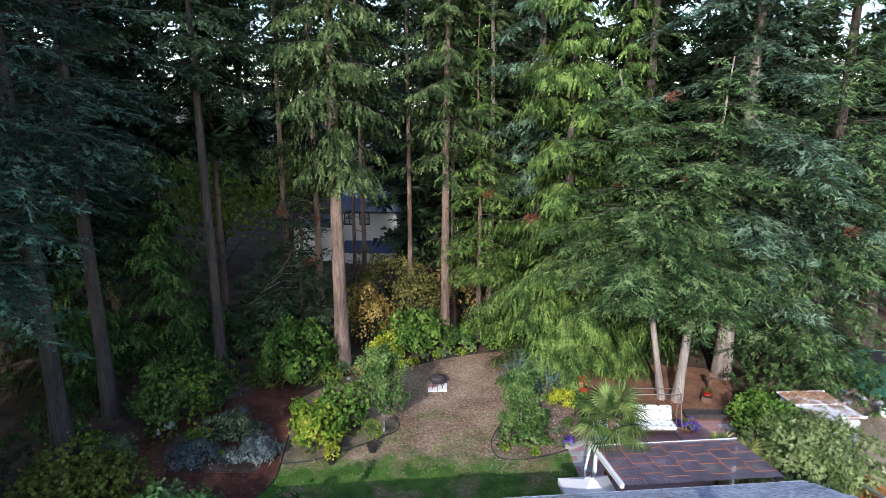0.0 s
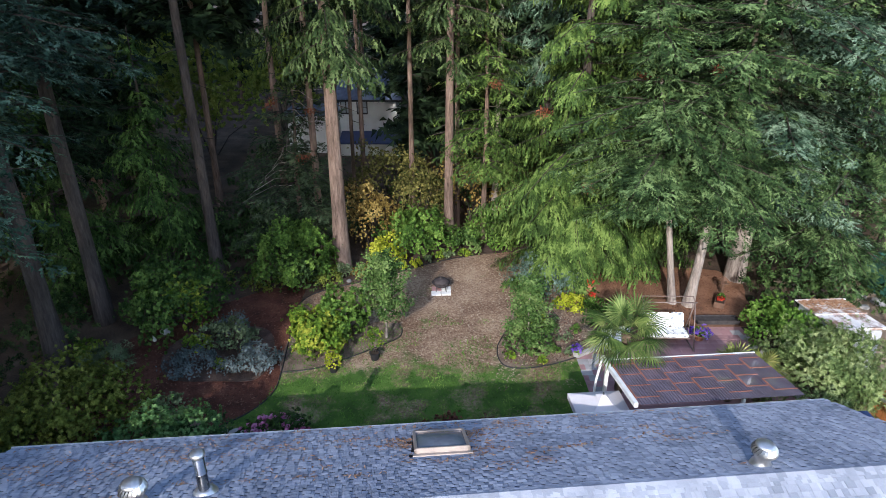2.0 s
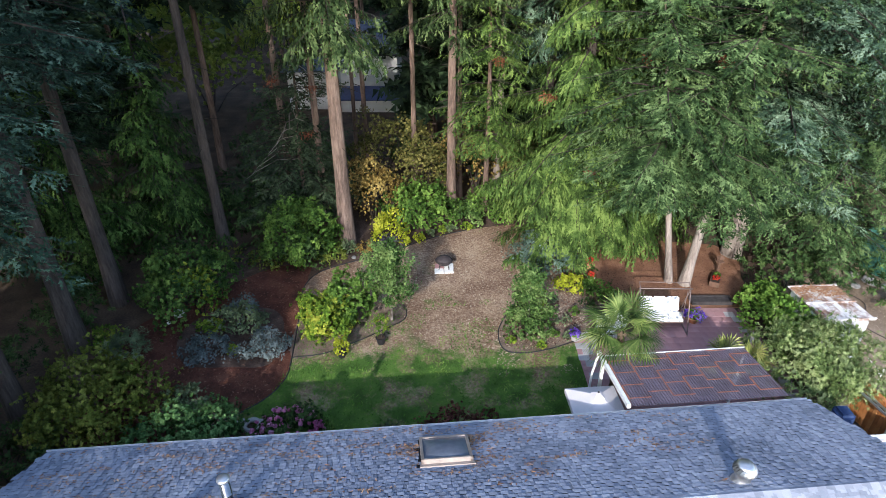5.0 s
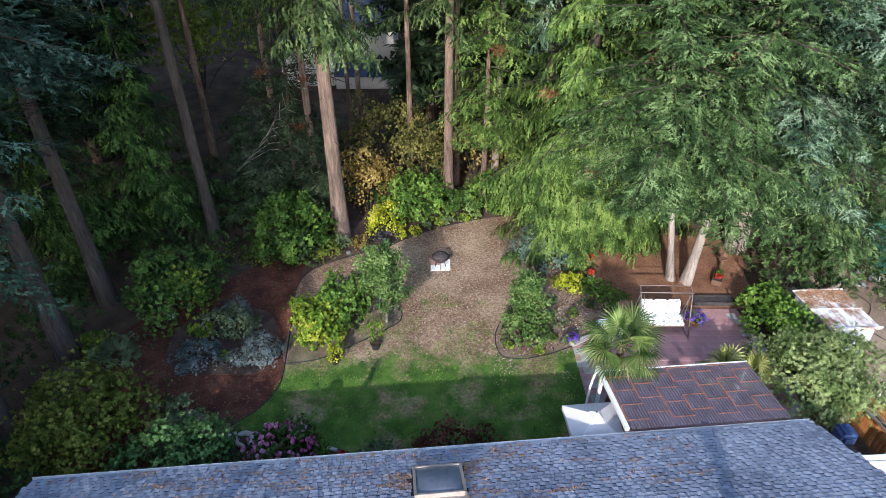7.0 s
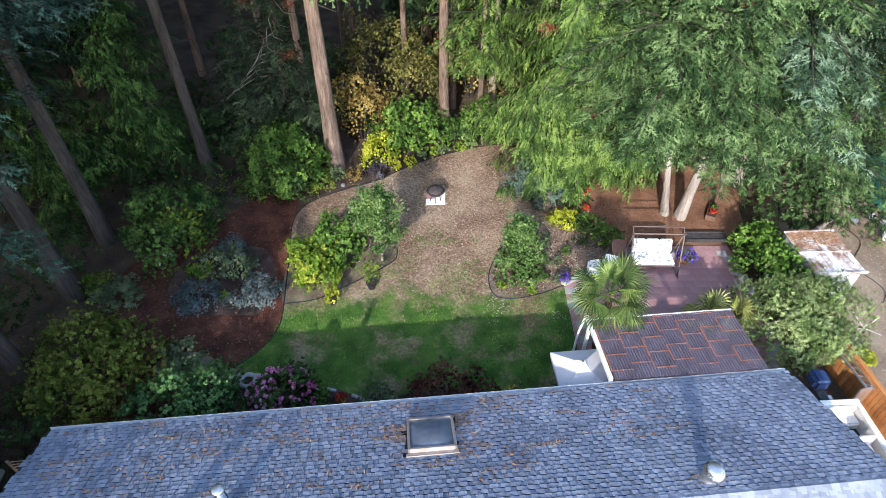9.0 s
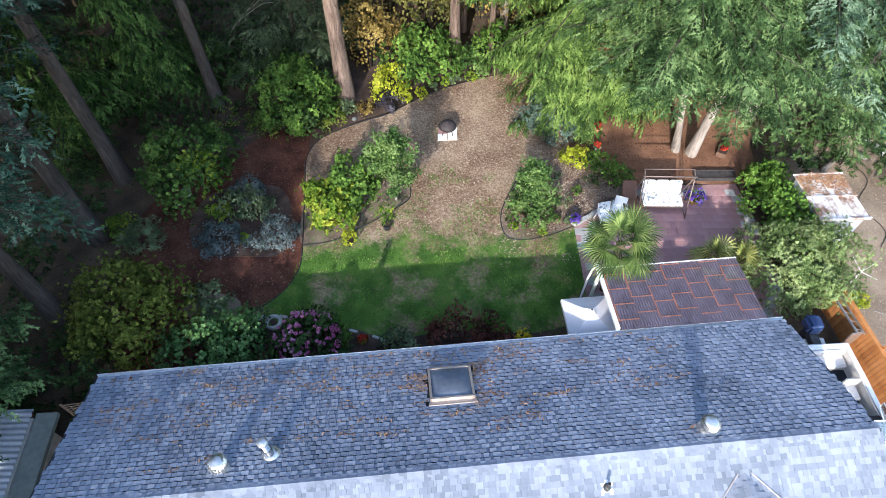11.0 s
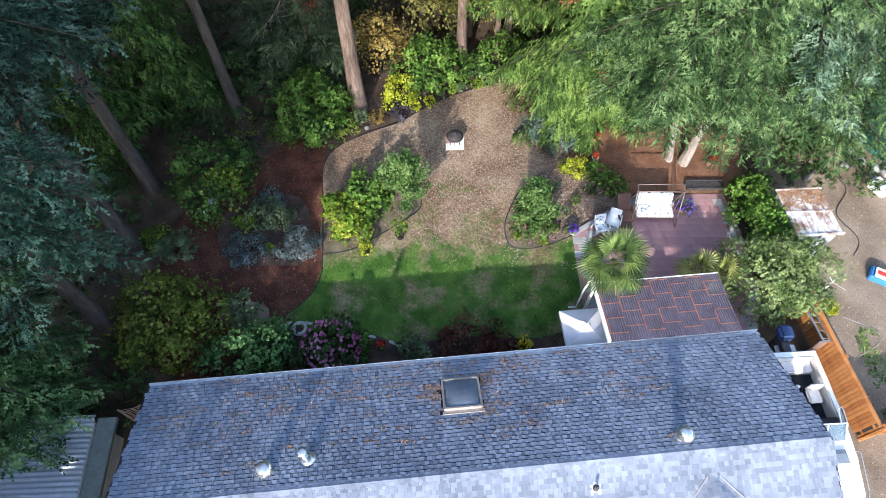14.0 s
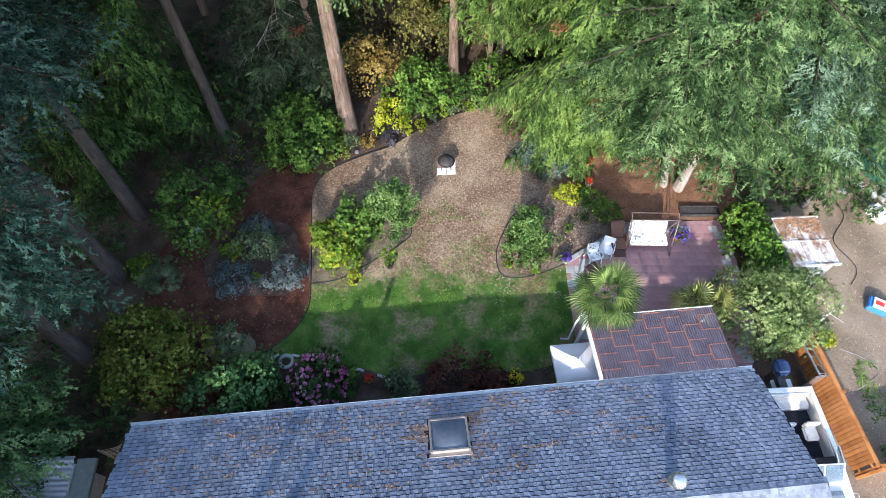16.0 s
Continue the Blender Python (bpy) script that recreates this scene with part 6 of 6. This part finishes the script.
for sx in (-1, 1):
    part("cockpit_side", boxed(sx * 0.8 - 0.02, sx * 0.8 + 0.02, 0.05, 2.7, 0.74, 1.33), VINYL, boat)
part("transom", boxed(-0.9, 0.9, 0.02, 0.2, 0.75, 1.34), GEL, boat, bevel=0.02)
part("rear_bench", soft_box(-0.76, 0.76, 0.22, 0.72, 0.76, 1.06, 0.05), VINYL, boat, "cream vinyl rear bench")
part("bench_back", soft_box(-0.76, 0.76, 0.2, 0.32, 1.0, 1.34, 0.04), VINYL, boat)
for sx in (-0.42, 0.42):
    seat = part("helm_seat", soft_box(sx - 0.24, sx + 0.24, 1.35, 1.85, 1.0, 1.14, 0.05), VINYL, boat, "white helm seat")
    part("seat_back", soft_box(sx - 0.24, sx + 0.24, 1.28, 1.4, 1.05, 1.52, 0.04), VINYL, seat)
    part("pedestal", spun([(0.16, 0.76), (0.05, 0.8), (0.05, 1.02)], 12, m=pose(sx, 1.6, 0)), DARKMETAL, seat)
part("dashboard", boxed(-0.78, 0.78, 2.45, 2.75, 1.15, 1.42), BLACKV, boat, bevel=0.03)
for x0, x1 in ((-0.62, -0.05), (0.05, 0.62)):
    bm = bmesh.new()
    bm.faces.new([bm.verts.new(p) for p in ((x0, 3.25, 1.55), (x1, 3.25, 1.55), (x1, 2.8, 1.95), (x0, 2.8, 1.95))])
    r = bmesh.ops.extrude_face_region(bm, geom=bm.faces[:])
    bmesh.ops.translate(bm, vec=(0, 0.01, 0.01), verts=[v for v in r["geom"] if isinstance(v, bmesh.types.BMVert)])
    part("windscreen_pane", bm, GLASS, boat, "tinted glass")
for sx in (-1, 1):
    bm = bmesh.new()
    bm.faces.new([bm.verts.new(p) for p in ((sx * 0.64, 3.25, 1.54), (sx * 0.92, 2.2, 1.38), (sx * 0.84, 2.2, 1.7), (sx * 0.64, 2.8, 1.95))])
    r = bmesh.ops.extrude_face_region(bm, geom=bm.faces[:])
    bmesh.ops.translate(bm, vec=(sx * 0.01, 0, 0), verts=[v for v in r["geom"] if isinstance(v, bmesh.types.BMVert)])
    part("side_window", bm, GLASS, boat, "tinted glass")
    part("window_rail", rod([(sx * 0.64, 3.27, 1.54), (sx * 0.64, 2.8, 1.97), (sx * 0.84, 2.2, 1.72), (sx * 0.93, 2.15, 1.38)], 0.022), GEL, boat)
    part("hatch", boxed(sx * 0.28 - 0.2, sx * 0.28 + 0.2, 3.55, 4.0, 1.56, 1.6), GLASS, boat, "dark deck hatch", bevel=0.01)
    part("bow_rail", rod([(sx * 0.85, 3.6, 1.44), (sx * 0.85, 3.7, 1.75), (sx * 0.6, 4.9, 1.82), (sx * 0.3, 5.6, 1.86), (0, 5.95, 1.88)], 0.016), GALV, boat)
part("window_rail", rod([(-0.64, 2.8, 1.97), (0.64, 2.8, 1.97)], 0.022), GEL, boat)
part("window_rail", rod([(0, 3.26, 1.56), (0, 2.8, 1.97)], 0.022), GEL, boat)
part("swim_step", boxed(-0.55, 0.2, -0.45, 0.0, 0.75, 0.82), GEL, boat, bevel=0.02)
motor = part("outboard_motor", soft_box(-0.26, 0.26, -0.95, -0.4, 1.15, 1.62, 0.1), BLUE, boat, "dark blue outboard cowling")
part("motor_leg", boxed(-0.1, 0.1, -0.75, -0.5, 0.3, 1.2), DARKMETAL, motor)
part("motor_bracket", boxed(-0.14, 0.14, -0.5, 0.03, 0.95, 1.2), DARKMETAL, motor)
for y in (1.0, 3.6):
    part("stand", boxed(-0.7, 0.7, y - 0.06, y + 0.06, 0.0, 0.6), DARKMETAL, boat)

lad = thing("ladder", 12.98, 16.3, 0, 100.5, "aluminium ladder leaning flat along the fence", "ladder")
for y in (-0.1, 0.1):
    part("stile", boxed(-0.95, 0.95, y * 1.9 - 0.02, y * 1.9 + 0.02, 1.38 + y, 1.45 + y), GALV, lad)
for k in range(6):
    part("rung", rod([(-0.8 + 0.32 * k, -0.19, 1.31), (-0.8 + 0.32 * k, 0.19, 1.51)], 0.016), GALV, lad)
for x in (-0.85, 0.85):
    part("hook", boxed(x - 0.02, x + 0.02, -0.24, 0.2, 0.0, 1.28), GALV, lad)

# ---- neighbouring things ----
ns = thing("metal_roof_shed", -14.2, 9.6, 0, 3, "neighbouring shed with corrugated metal roof", "shed")
part("wall", boxed(-2.2, 2.1, -3.2, 2.6, 0, 2.1), WALL, ns)
verts, faces = [], []
nn = 380
for j in range(2):
    for i in range(nn + 1):
        y = -3.5 + 6.3 * i / nn
        wave = math.sin(2 * math.pi * y / 0.165)
        verts.append((-2.6 + 4.75 * j, y, 2.55 - 0.25 * j + 0.026 * math.copysign(abs(wave) ** 0.6, wave)))
faces = [(i, i + 1, nn + 2 + i, nn + 1 + i) for i in range(nn)]
raw("metal_roof", verts, faces, mat1("ribbed_roof_metal", (0.62, 0.64, 0.68), 0.32, 0.7, vary=0.12), ns, smooth=True)
part("fascia", boxed(2.15, 2.75, -0.4, 2.75, 1.95, 2.1), mat1("grey_green_board", (0.17, 0.19, 0.17), 0.8), ns, "grey-green flat board")
trell = thing("trellis", -11.2, 12.9, 0, 20, "weathered wooden lattice panel by the house end", "trellis")
for k in range(7):
    part("lath", boxed(-0.55, 0.55, -0.008, 0.0, -0.018, 0.018, m=pose(0, 0, 0.95 + 0.14 * k, 0, 20, 0)), WOOD, trell)
    part("lath", boxed(-0.55, 0.55, 0.001, 0.009, -0.018, 0.018, m=pose(0, 0, 0.95 + 0.14 * k, 0, -20, 0)), WOOD, trell)
for x in (-0.5, 0.5):
    part("post", boxed(x - 0.03, x + 0.03, 0.01, 0.05, 0, 2.0), WOOD, trell)

pool = thing("garden_pool", 20.7, 26.3, 0, 0, "round green garden pool partly under a black cover", "pool")
GREENT = mat1("green_liner", (0.04, 0.14, 0.11), 0.5)
part("wall", spun([(1.9, 0), (1.95, 0.5), (2.0, 0.95), (1.85, 0.97), (1.8, 0.85)], 32), GREENT, pool)
part("cover", spun([(1.0, 0.98), (0.95, 1.04), (0.02, 1.08)], 24, m=pose(0.3, 0.6, 0)), BLACKV, pool, "black cover")
for k, (x, y, s) in enumerate([(18.4, 24.9, 0.3), (18.9, 24.4, 0.25), (19.4, 24.1, 0.35), (18.0, 25.5, 0.22), (19.9, 23.7, 0.28), (17.6, 24.6, 0.18)]):
    st = thing("rubble_stone", x, y, 0.01, 50 * k, "grey rubble stone lying on bare soil", "rock", "rubble")
    bm = bmesh.new()
    bmesh.ops.create_icosphere(bm, subdivisions=2, radius=s)
    for v in bm.verts:
        v.co *= 1 + 0.4 * noise.noise(v.co * 4 + Vector((k, 0, 0)))
        v.co.z = v.co.z * 0.55 + s * 0.3
    part("rock", bm, CURB, st)
cool = thing("cool_box", 17.05, 18.75, 0.01, 60, "blue plastic tub with red and white lid lying in the yard", "cool box")
part("tub", soft_box(-0.3, 0.3, -0.42, 0.42, 0, 0.3, 0.04), mat1("bright_blue", (0.05, 0.2, 0.5), 0.5), cool)
part("lid", soft_box(-0.26, 0.26, -0.3, 0.3, 0.301, 0.36, 0.03), PLASTIC, cool)
part("strap", boxed(-0.1, 0.1, -0.12, 0.2, 0.362, 0.372), mat1("red_plastic", (0.5, 0.05, 0.04), 0.5), cool)
tank = thing("white_tank", 18.6, 23.2, 0.01, 30, "white plastic tank on the next yard", "tank")
part("body", soft_box(-0.3, 0.3, -0.45, 0.45, 0, 0.5, 0.1), PLASTIC, tank)
part("cap", spun([(0.1, 0.49), (0.1, 0.56)], 14), BLUE, tank)
tagged(part("garden_hose", rod([(17.0 + 0.35 * math.sin(k * 0.5) - 0.03 * k, 24.0 - 0.22 * k, 0.04) for k in range(20)], 0.013, seg=6), POT), "black garden hose lying across the bare yard", "hose")
tagged(part("garden_hose", rod([(15.0 + 1.2 * math.sin(k * 0.28), 17.0 - 0.15 * k, 0.04) for k in range(12)], 0.009, seg=6), CURB), "pale hose lying on the grass beyond the fence", "hose")
rack = thing("drying_rack", 14.5, 18.1, 0, 25, "white metal rotary drying rack", "drying rack")
part("pole", rod([(0, 0, 0), (0, 0, 1.1)], 0.025), WHITE, rack)
for a in range(4):
    part("arm", rod([(0, 0, 0.9), (0.55 * math.cos(a * 1.571), 0.55 * math.sin(a * 1.571), 1.15)], 0.008), WHITE, rack)
pot(13.6, 17.9, 0.28, 0.35, POT, "large black tub beside the fence")
plant("yard_plant", 14.35, 17.3, 0.4, 0.6, 420, 0.11, CHARTREUSE, 81, "yellowing weeds beside the fence post")
fb = thing("log", 16.2, 24.2, 0.03, 35, "grey fallen log on the next yard", "log")
part("log", rod([(-0.9, 0, 0.12), (0, 0.05, 0.13), (0.9, 0, 0.12)], 0.12, 0.09, 10), PALE_SUNLIT_BARK, fb, smooth=True)

# ---- house beyond the woods ----
far = thing("far_house", -6.1, 52.5, 0, 0, "white two-storey house with a slate-blue roof beyond the trees", "house")
FARWALL = mat1("white_render", (0.72, 0.72, 0.7), 0.85, vary=0.08, scale=2)
SLATE = mat1("slate_blue_roof", (0.1, 0.12, 0.17), 0.8, vary=0.3, scale=4)
TIMBER = mat1("black_timber", (0.02, 0.02, 0.022), 0.7)
part("wall", boxed(-2.1, 2.3, -2.5, 2.5, 0, 4.1), FARWALL, far)
bm = bmesh.new()
pr = [(-2.5, -2.95, 3.95), (2.7, -2.95, 3.95), (2.7, 2.95, 3.95), (-2.5, 2.95, 3.95), (-2.1, 0, 5.9), (2.3, 0, 5.9)]
v = [bm.verts.new(p) for p in pr]
for f in ((0, 1, 5, 4), (2, 3, 4, 5), (3, 0, 4), (1, 2, 5), (3, 2, 1, 0)):
    bm.faces.new([v[k] for k in f])
part("roof", bm, SLATE, far)
part("fascia", boxed(-2.5, 2.7, -2.99, -2.952, 3.8, 3.95), TIMBER, far)
for x in (-1.6, -0.35):
    w = part("window", boxed(x - 0.42, x + 0.42, -2.56, -2.502, 2.75, 3.85), TIMBER, far, "black-framed window")
    for sx in (-0.19, 0.19):
        for z in (2.88, 3.33):
            part("pane", boxed(x + sx - 0.15, x + sx + 0.15, -2.57, -2.562, z, z + 0.4), mat1("window_glass", (0.35, 0.38, 0.42), 0.1, bump=0), w)
lowr = part("porch_roof", boxed(-6.2, -2.0, -4.5, 0, 3.0, 3.1, m=pose(0, 0, 0, 0, 0, 0)), SLATE, far)
part("porch_wall", boxed(-5.9, -2.12, -3.8, 0, 0, 2.99), FARWALL, far)
part("lean_to_roof", boxed(-2.0, 2.8, 0, 2.0, 0, 0.1, m=pose(0, -4.6, 0.9, 14, 0, 0)), mat1("blue_metal_roof", (0.06, 0.08, 0.16), 0.6), far)
part("lean_to_wall", boxed(-1.9, 2.7, -4.5, -2.55, 0, 0.9), FARWALL, far)
plant("far_maple", -17.8, 48, 3.6, 9.0, 3120, 0.35, BRIGHT_BG, 91, "sunlit yellow-green broadleaf tree beyond the woods", "tree", lobes=14, stems=9, base=1.0)
plant("far_maple", -14.0, 56, 3.6, 8.0, 2520, 0.38, BRIGHT_BG, 92, "sunlit yellow-green broadleaf tree beyond the woods", "tree", lobes=14, stems=9, base=1.0)
plant("far_maple", -27.0, 58, 4.5, 11.0, 2520, 0.45, BRIGHT_BG, 93, "sunlit yellow-green broadleaf tree beyond the woods", "tree", lobes=14, stems=9, base=1.0)

# ---- chips, straw and blades lying on the ground ----
def flecks(name, n, x0, x1, y0, y1, z, lo, hi, mat, label, seed, keep, upright=0.0, wide=0.22):
    rng = np.random.default_rng(seed)
    x, y = rng.uniform(x0, x1, n), rng.uniform(y0, y1, n)
    ok = np.array([keep(a, b) for a, b in zip(x, y)])
    x, y = x[ok], y[ok]
    m = len(x)
    a = rng.uniform(0, 6.283, m)
    ln = rng.uniform(lo, hi, m)
    d = np.stack([np.cos(a), np.sin(a), rng.uniform(-0.1, 0.25, m) + upright], 1) * ln[:, None]
    s = np.stack([-np.sin(a), np.cos(a), rng.normal(0, 0.3, m)], 1) * (ln * wide)[:, None]
    c = np.stack([x, y, np.full(m, z) + rng.uniform(0.004, 0.02, m)], 1)
    q = np.stack([c - s, c + s * 0.8, c + d + s * 0.3, c + d - s * 0.4], 1) if not upright else np.stack([c - s, c + s, c + d], 1)
    tagged(leaves(name, q, mat, None), label, "ground litter", kind="stuff")


STRAW = material("dry_straw", [(0.2, (0.16, 0.1, 0.07)), (0.5, (0.33, 0.25, 0.17)), (0.9, (0.5, 0.42, 0.31))], island=0.8, rough=0.9, bump=0)
CHIP = material("mulch_chip", [(0.2, (0.05, 0.02, 0.012)), (0.5, (0.12, 0.05, 0.032)), (1.0, (0.24, 0.13, 0.085))], island=0.9, rough=0.9, bump=0)
BLADE = leafy("grass_blades", (0.035, 0.09, 0.012), (0.085, 0.19, 0.025), (0.2, 0.3, 0.06))
lawn_shape = [(-7.1, 17.2), (-6.2, 18.0), (-5.8, 19.5), (-6.1, 22.8), (-6.2, 24.6), (-5.6, 25.7), (-4.2, 26.6), (-2.9, 27.2), (-1.6, 28.2), (-0.2, 29.0), (1.5, 29.7), (4.1, 29.8), (5.0, 27.0), (4.8, 24.5), (3.2, 24.0), (2.0, 22.0), (2.0, 20.5), (4.7, 20.6), (4.8, 16.0), (-7.0, 16.6)]
mulch_shape = [(-7.1, 17.0), (-6.4, 17.9), (-6.0, 19.0), (-6.2, 22.8), (-6.4, 26.0), (-7.8, 26.0), (-9.3, 24.9), (-12.3, 21.5), (-12.3, 18.5), (-11.3, 15.5), (-9.0, 15.0)]
soil_shape = [(4.9, 27.4), (5.2, 24.6), (6.3, 24.4), (7.3, 23.3), (12.0, 23.4), (12.7, 25.0), (13.0, 27.6), (9.0, 28.3)]


def patchy(x, y):
    return noise.noise(Vector((x * 0.7, y * 0.7, 4.0))) + 0.4 * noise.noise(Vector((x * 2.3, y * 2.3, 8.0)))


flecks("straw_litter", 14000, -6.3, 5.0, 18.0, 30.0, 0.03, 0.03, 0.1, STRAW, "dry straw and leaf flecks lying on the lawn", 501, lambda x, y: inside(x, y, lawn_shape) and (y - 20.9) * 0.25 + patchy(x, y) > 0.0)
flecks("grass_blades", 26000, -7.1, 5.0, 16.0, 29.5, 0.028, 0.05, 0.1, BLADE, "short green grass blades of the lawn", 502, lambda x, y: inside(x, y, lawn_shape) and (y - 21.2) * 0.22 + patchy(x, y) < 0.12, upright=0.55, wide=0.2)
flecks("bark_chips", 7000, -12.5, -5.8, 14.8, 26.2, 0.022, 0.03, 0.09, CHIP, "loose bark chips and twigs on the mulch", 503, lambda x, y: inside(x, y, mulch_shape), wide=0.3)
flecks("bark_chips", 6000, 4.6, 13.0, 23.0, 28.5, 0.018, 0.02, 0.065, CHIP, "loose bark chips and twigs on the red soil", 504, lambda x, y: inside(x, y, soil_shape), wide=0.3)
bed_shape = [(2.5, 23.0), (1.95, 21.4), (2.1, 20.5), (2.7, 20.3), (3.7, 20.5), (4.7, 20.95), (6.5, 22.1), (7.0, 23.0), (6.1, 24.5), (5.0, 24.8), (3.6, 24.1)]
flecks("straw_litter", 6000, 1.8, 7.1, 20.1, 24.9, 0.047, 0.03, 0.09, STRAW, "dry leaf litter on the bed beside the patio", 507, lambda x, y: inside(x, y, bed_shape))
flecks("bark_chips", 4500, 1.8, 7.1, 20.1, 24.9, 0.047, 0.03, 0.08, CHIP, "bark chips on the bed beside the patio", 508, lambda x, y: inside(x, y, bed_shape), wide=0.3)
flecks("straw_litter", 11000, 13.6, 24.0, 8.0, 27.0, 0.012, 0.03, 0.08, STRAW, "dry leaf flecks on the bare next yard", 505, lambda x, y: x > 14.2)
flecks("grass_blades", 6000, 15.2, 20.0, 11.0, 16.5, 0.012, 0.06, 0.13, BLADE, "weedy green patch on the next yard", 506, lambda x, y: patchy(x, y) < 0.1, upright=0.5, wide=0.25)

# ---- shingles, course by course ----
EXPO = 0.1435
SL = math.hypot(SPAN, RIDGE - EAVE)
rng = np.random.default_rng(77)
tab_mesh = {}


def tab_form(w, thick, b=0.138):
    """A shingle tab: y runs down the slope, butt edge thicker."""
    a = w / 2 - 0.002
    top = [(-a, 0, 0.005 + thick * 0.6), (a, 0, 0.005 + thick * 0.6), (a, b, 0.0095 + thick), (-a, b, 0.0095 + thick), (-a, 0, -0.02), (a, 0, -0.02), (a, b, -0.02), (-a, b, -0.02)]
    return top, [(0, 1, 2, 3), (2, 1, 5, 6), (3, 2, 6, 7), (0, 3, 7, 4)]


for side in (1, -1):
    verts, faces = [], []
    rows = int(SL / EXPO)
    for r in range(rows + 1):
        d = SL - (r + 1) * EXPO
        if d < -0.09:
            continue
        d = max(d, 0.0)
        u = U0 + rng.uniform(0.0, 0.12)
        tooth = r % 2 == 0
        while u < U1 - 0.08:
            tooth = not tooth
            w = float(rng.choice([0.13, 0.16, 0.19] if tooth else [0.07, 0.1, 0.13]))
            w = min(w, U1 - u)
            c = u + w / 2
            u += w
            v = d * math.cos(SLOPE) * side
            if side > 0 and abs(c - 0.016) < 0.6 + w / 2 and 1.93 < v + 0.06 < 3.22:
                continue
            if side < 0 and any(abs(c - gu) < min(-v - v0, hf) for gu, v0, hf in GABLE_RIDGES):
                continue
            m = on_roof(c, v if v else 0.001 * side, 0.004)
            thick = 0.011 if tooth else 0.0
            near = side > 0 and -2.3 < c < -0.7 and 1.0 < v < 4.05
            if near and abs(w - round(w, 2)) < 1e-6:
                key = (w, thick)
                if key not in tab_mesh:
                    tv, tf = tab_form(w, thick, 0.121)
                    me = bpy.data.meshes.new("shingle")
                    me.from_pydata(tv, [], tf)
                    me.materials.append(SHINGLE_ONE)
                    tab_mesh[key] = me
                o = new("shingle", tab_mesh[key])
                o.parent = roof
                o.matrix_local = m
            else:
                # shorter tabs on the back slope leave dark gaps as painted course shadows
                tv, tf = tab_form(w, thick, 0.121 if side > 0 else 0.15)
                k = len(verts)
                verts += [tuple(m @ Vector(p)) for p in tv]
                faces += [tuple(k + i for i in f) for f in tf]
    tagged(raw("shingle_field", verts, faces, SHINGLE, roof), kind="stuff")
for gu, v0, half in GABLE_RIDGES:
    top = RIDGE - v0 * math.tan(SLOPE)
    verts, faces = [], []
    for sgn in (-1, 1):
        for r in range(int(half / math.cos(SLOPE) / EXPO)):
            hh = r * EXPO * math.cos(SLOPE)
            v = -v0 - hh - 0.25
            while v > -SPAN - 0.8:
                w = float(rng.choice([0.13, 0.18, 0.24, 0.3]))
                m = pose(gu + sgn * hh, v - w / 2, top - hh * math.tan(SLOPE), 0, 0, -90 * sgn) @ pose(0, 0, 0.004, -math.degrees(SLOPE), 0, 0)
                v -= w
                tv, tf = tab_form(w, 0.004 if rng.uniform() < 0.55 else 0.0)
                k = len(verts)
                verts += [tuple(m @ Vector(p)) for p in tv]
                faces += [tuple(k + i for i in f) for f in tf]
    tagged(raw("shingle_field", verts, faces, SHINGLE, roof), kind="stuff")
for k in range(int((U1 - U0) / 0.2)):
    u = U0 + 0.2 * k
    bm = bmesh.new()
    vs = [bm.verts.new((u + du, v, z + 0.008 * q)) for q, du in ((0, 0.0), (1, 0.21)) for v, z in ((-0.15, RIDGE - 0.05), (0, RIDGE + 0.022), (0.15, RIDGE - 0.05))]
    bm.faces.new((vs[0], vs[1], vs[4], vs[3]))
    bm.faces.new((vs[1], vs[2], vs[5], vs[4]))
    part("ridge_cap", bm, SHINGLE_ONE, roof)

# ---- patio pavers ----
P = 0.4
forms = {}
count = 0
for j in range(20):
    for i in range(20):
        x, y = 4.72 + P * i + (0.2 if j % 2 else 0) - 0.2, 16.6 + 0.33 * j
        if not all(inside(x + dx, y + dy, patio_outline) for dx in (-0.17, 0.17) for dy in (-0.13, 0.13)):
            continue
        edge = not all(inside(x + dx, y + dy, patio_outline) for dx in (-0.42, 0.42) for dy in (-0.42, 0.42))
        mat = PAVER_GREY if edge else PAVER
        if mat.name not in forms:
            me = bpy.data.meshes.new("paver")
            b = bmesh.new()
            box(b, -P / 2 + 0.002, P / 2 - 0.002, -0.163, 0.163, 0, 0.012)
            bmesh.ops.bevel(b, geom=[e for e in b.edges if e.verts[0].co.z > 0.01 and e.verts[1].co.z > 0.01], offset=0.003, segments=1, affect="EDGES")
            b.to_mesh(me)
            b.free()
            me.materials.append(mat)
            forms[mat.name] = me
        o = new("paver", forms[mat.name])
        o.parent = patio
        o.location = (x, y, 0.052 + random.uniform(0, 0.004))
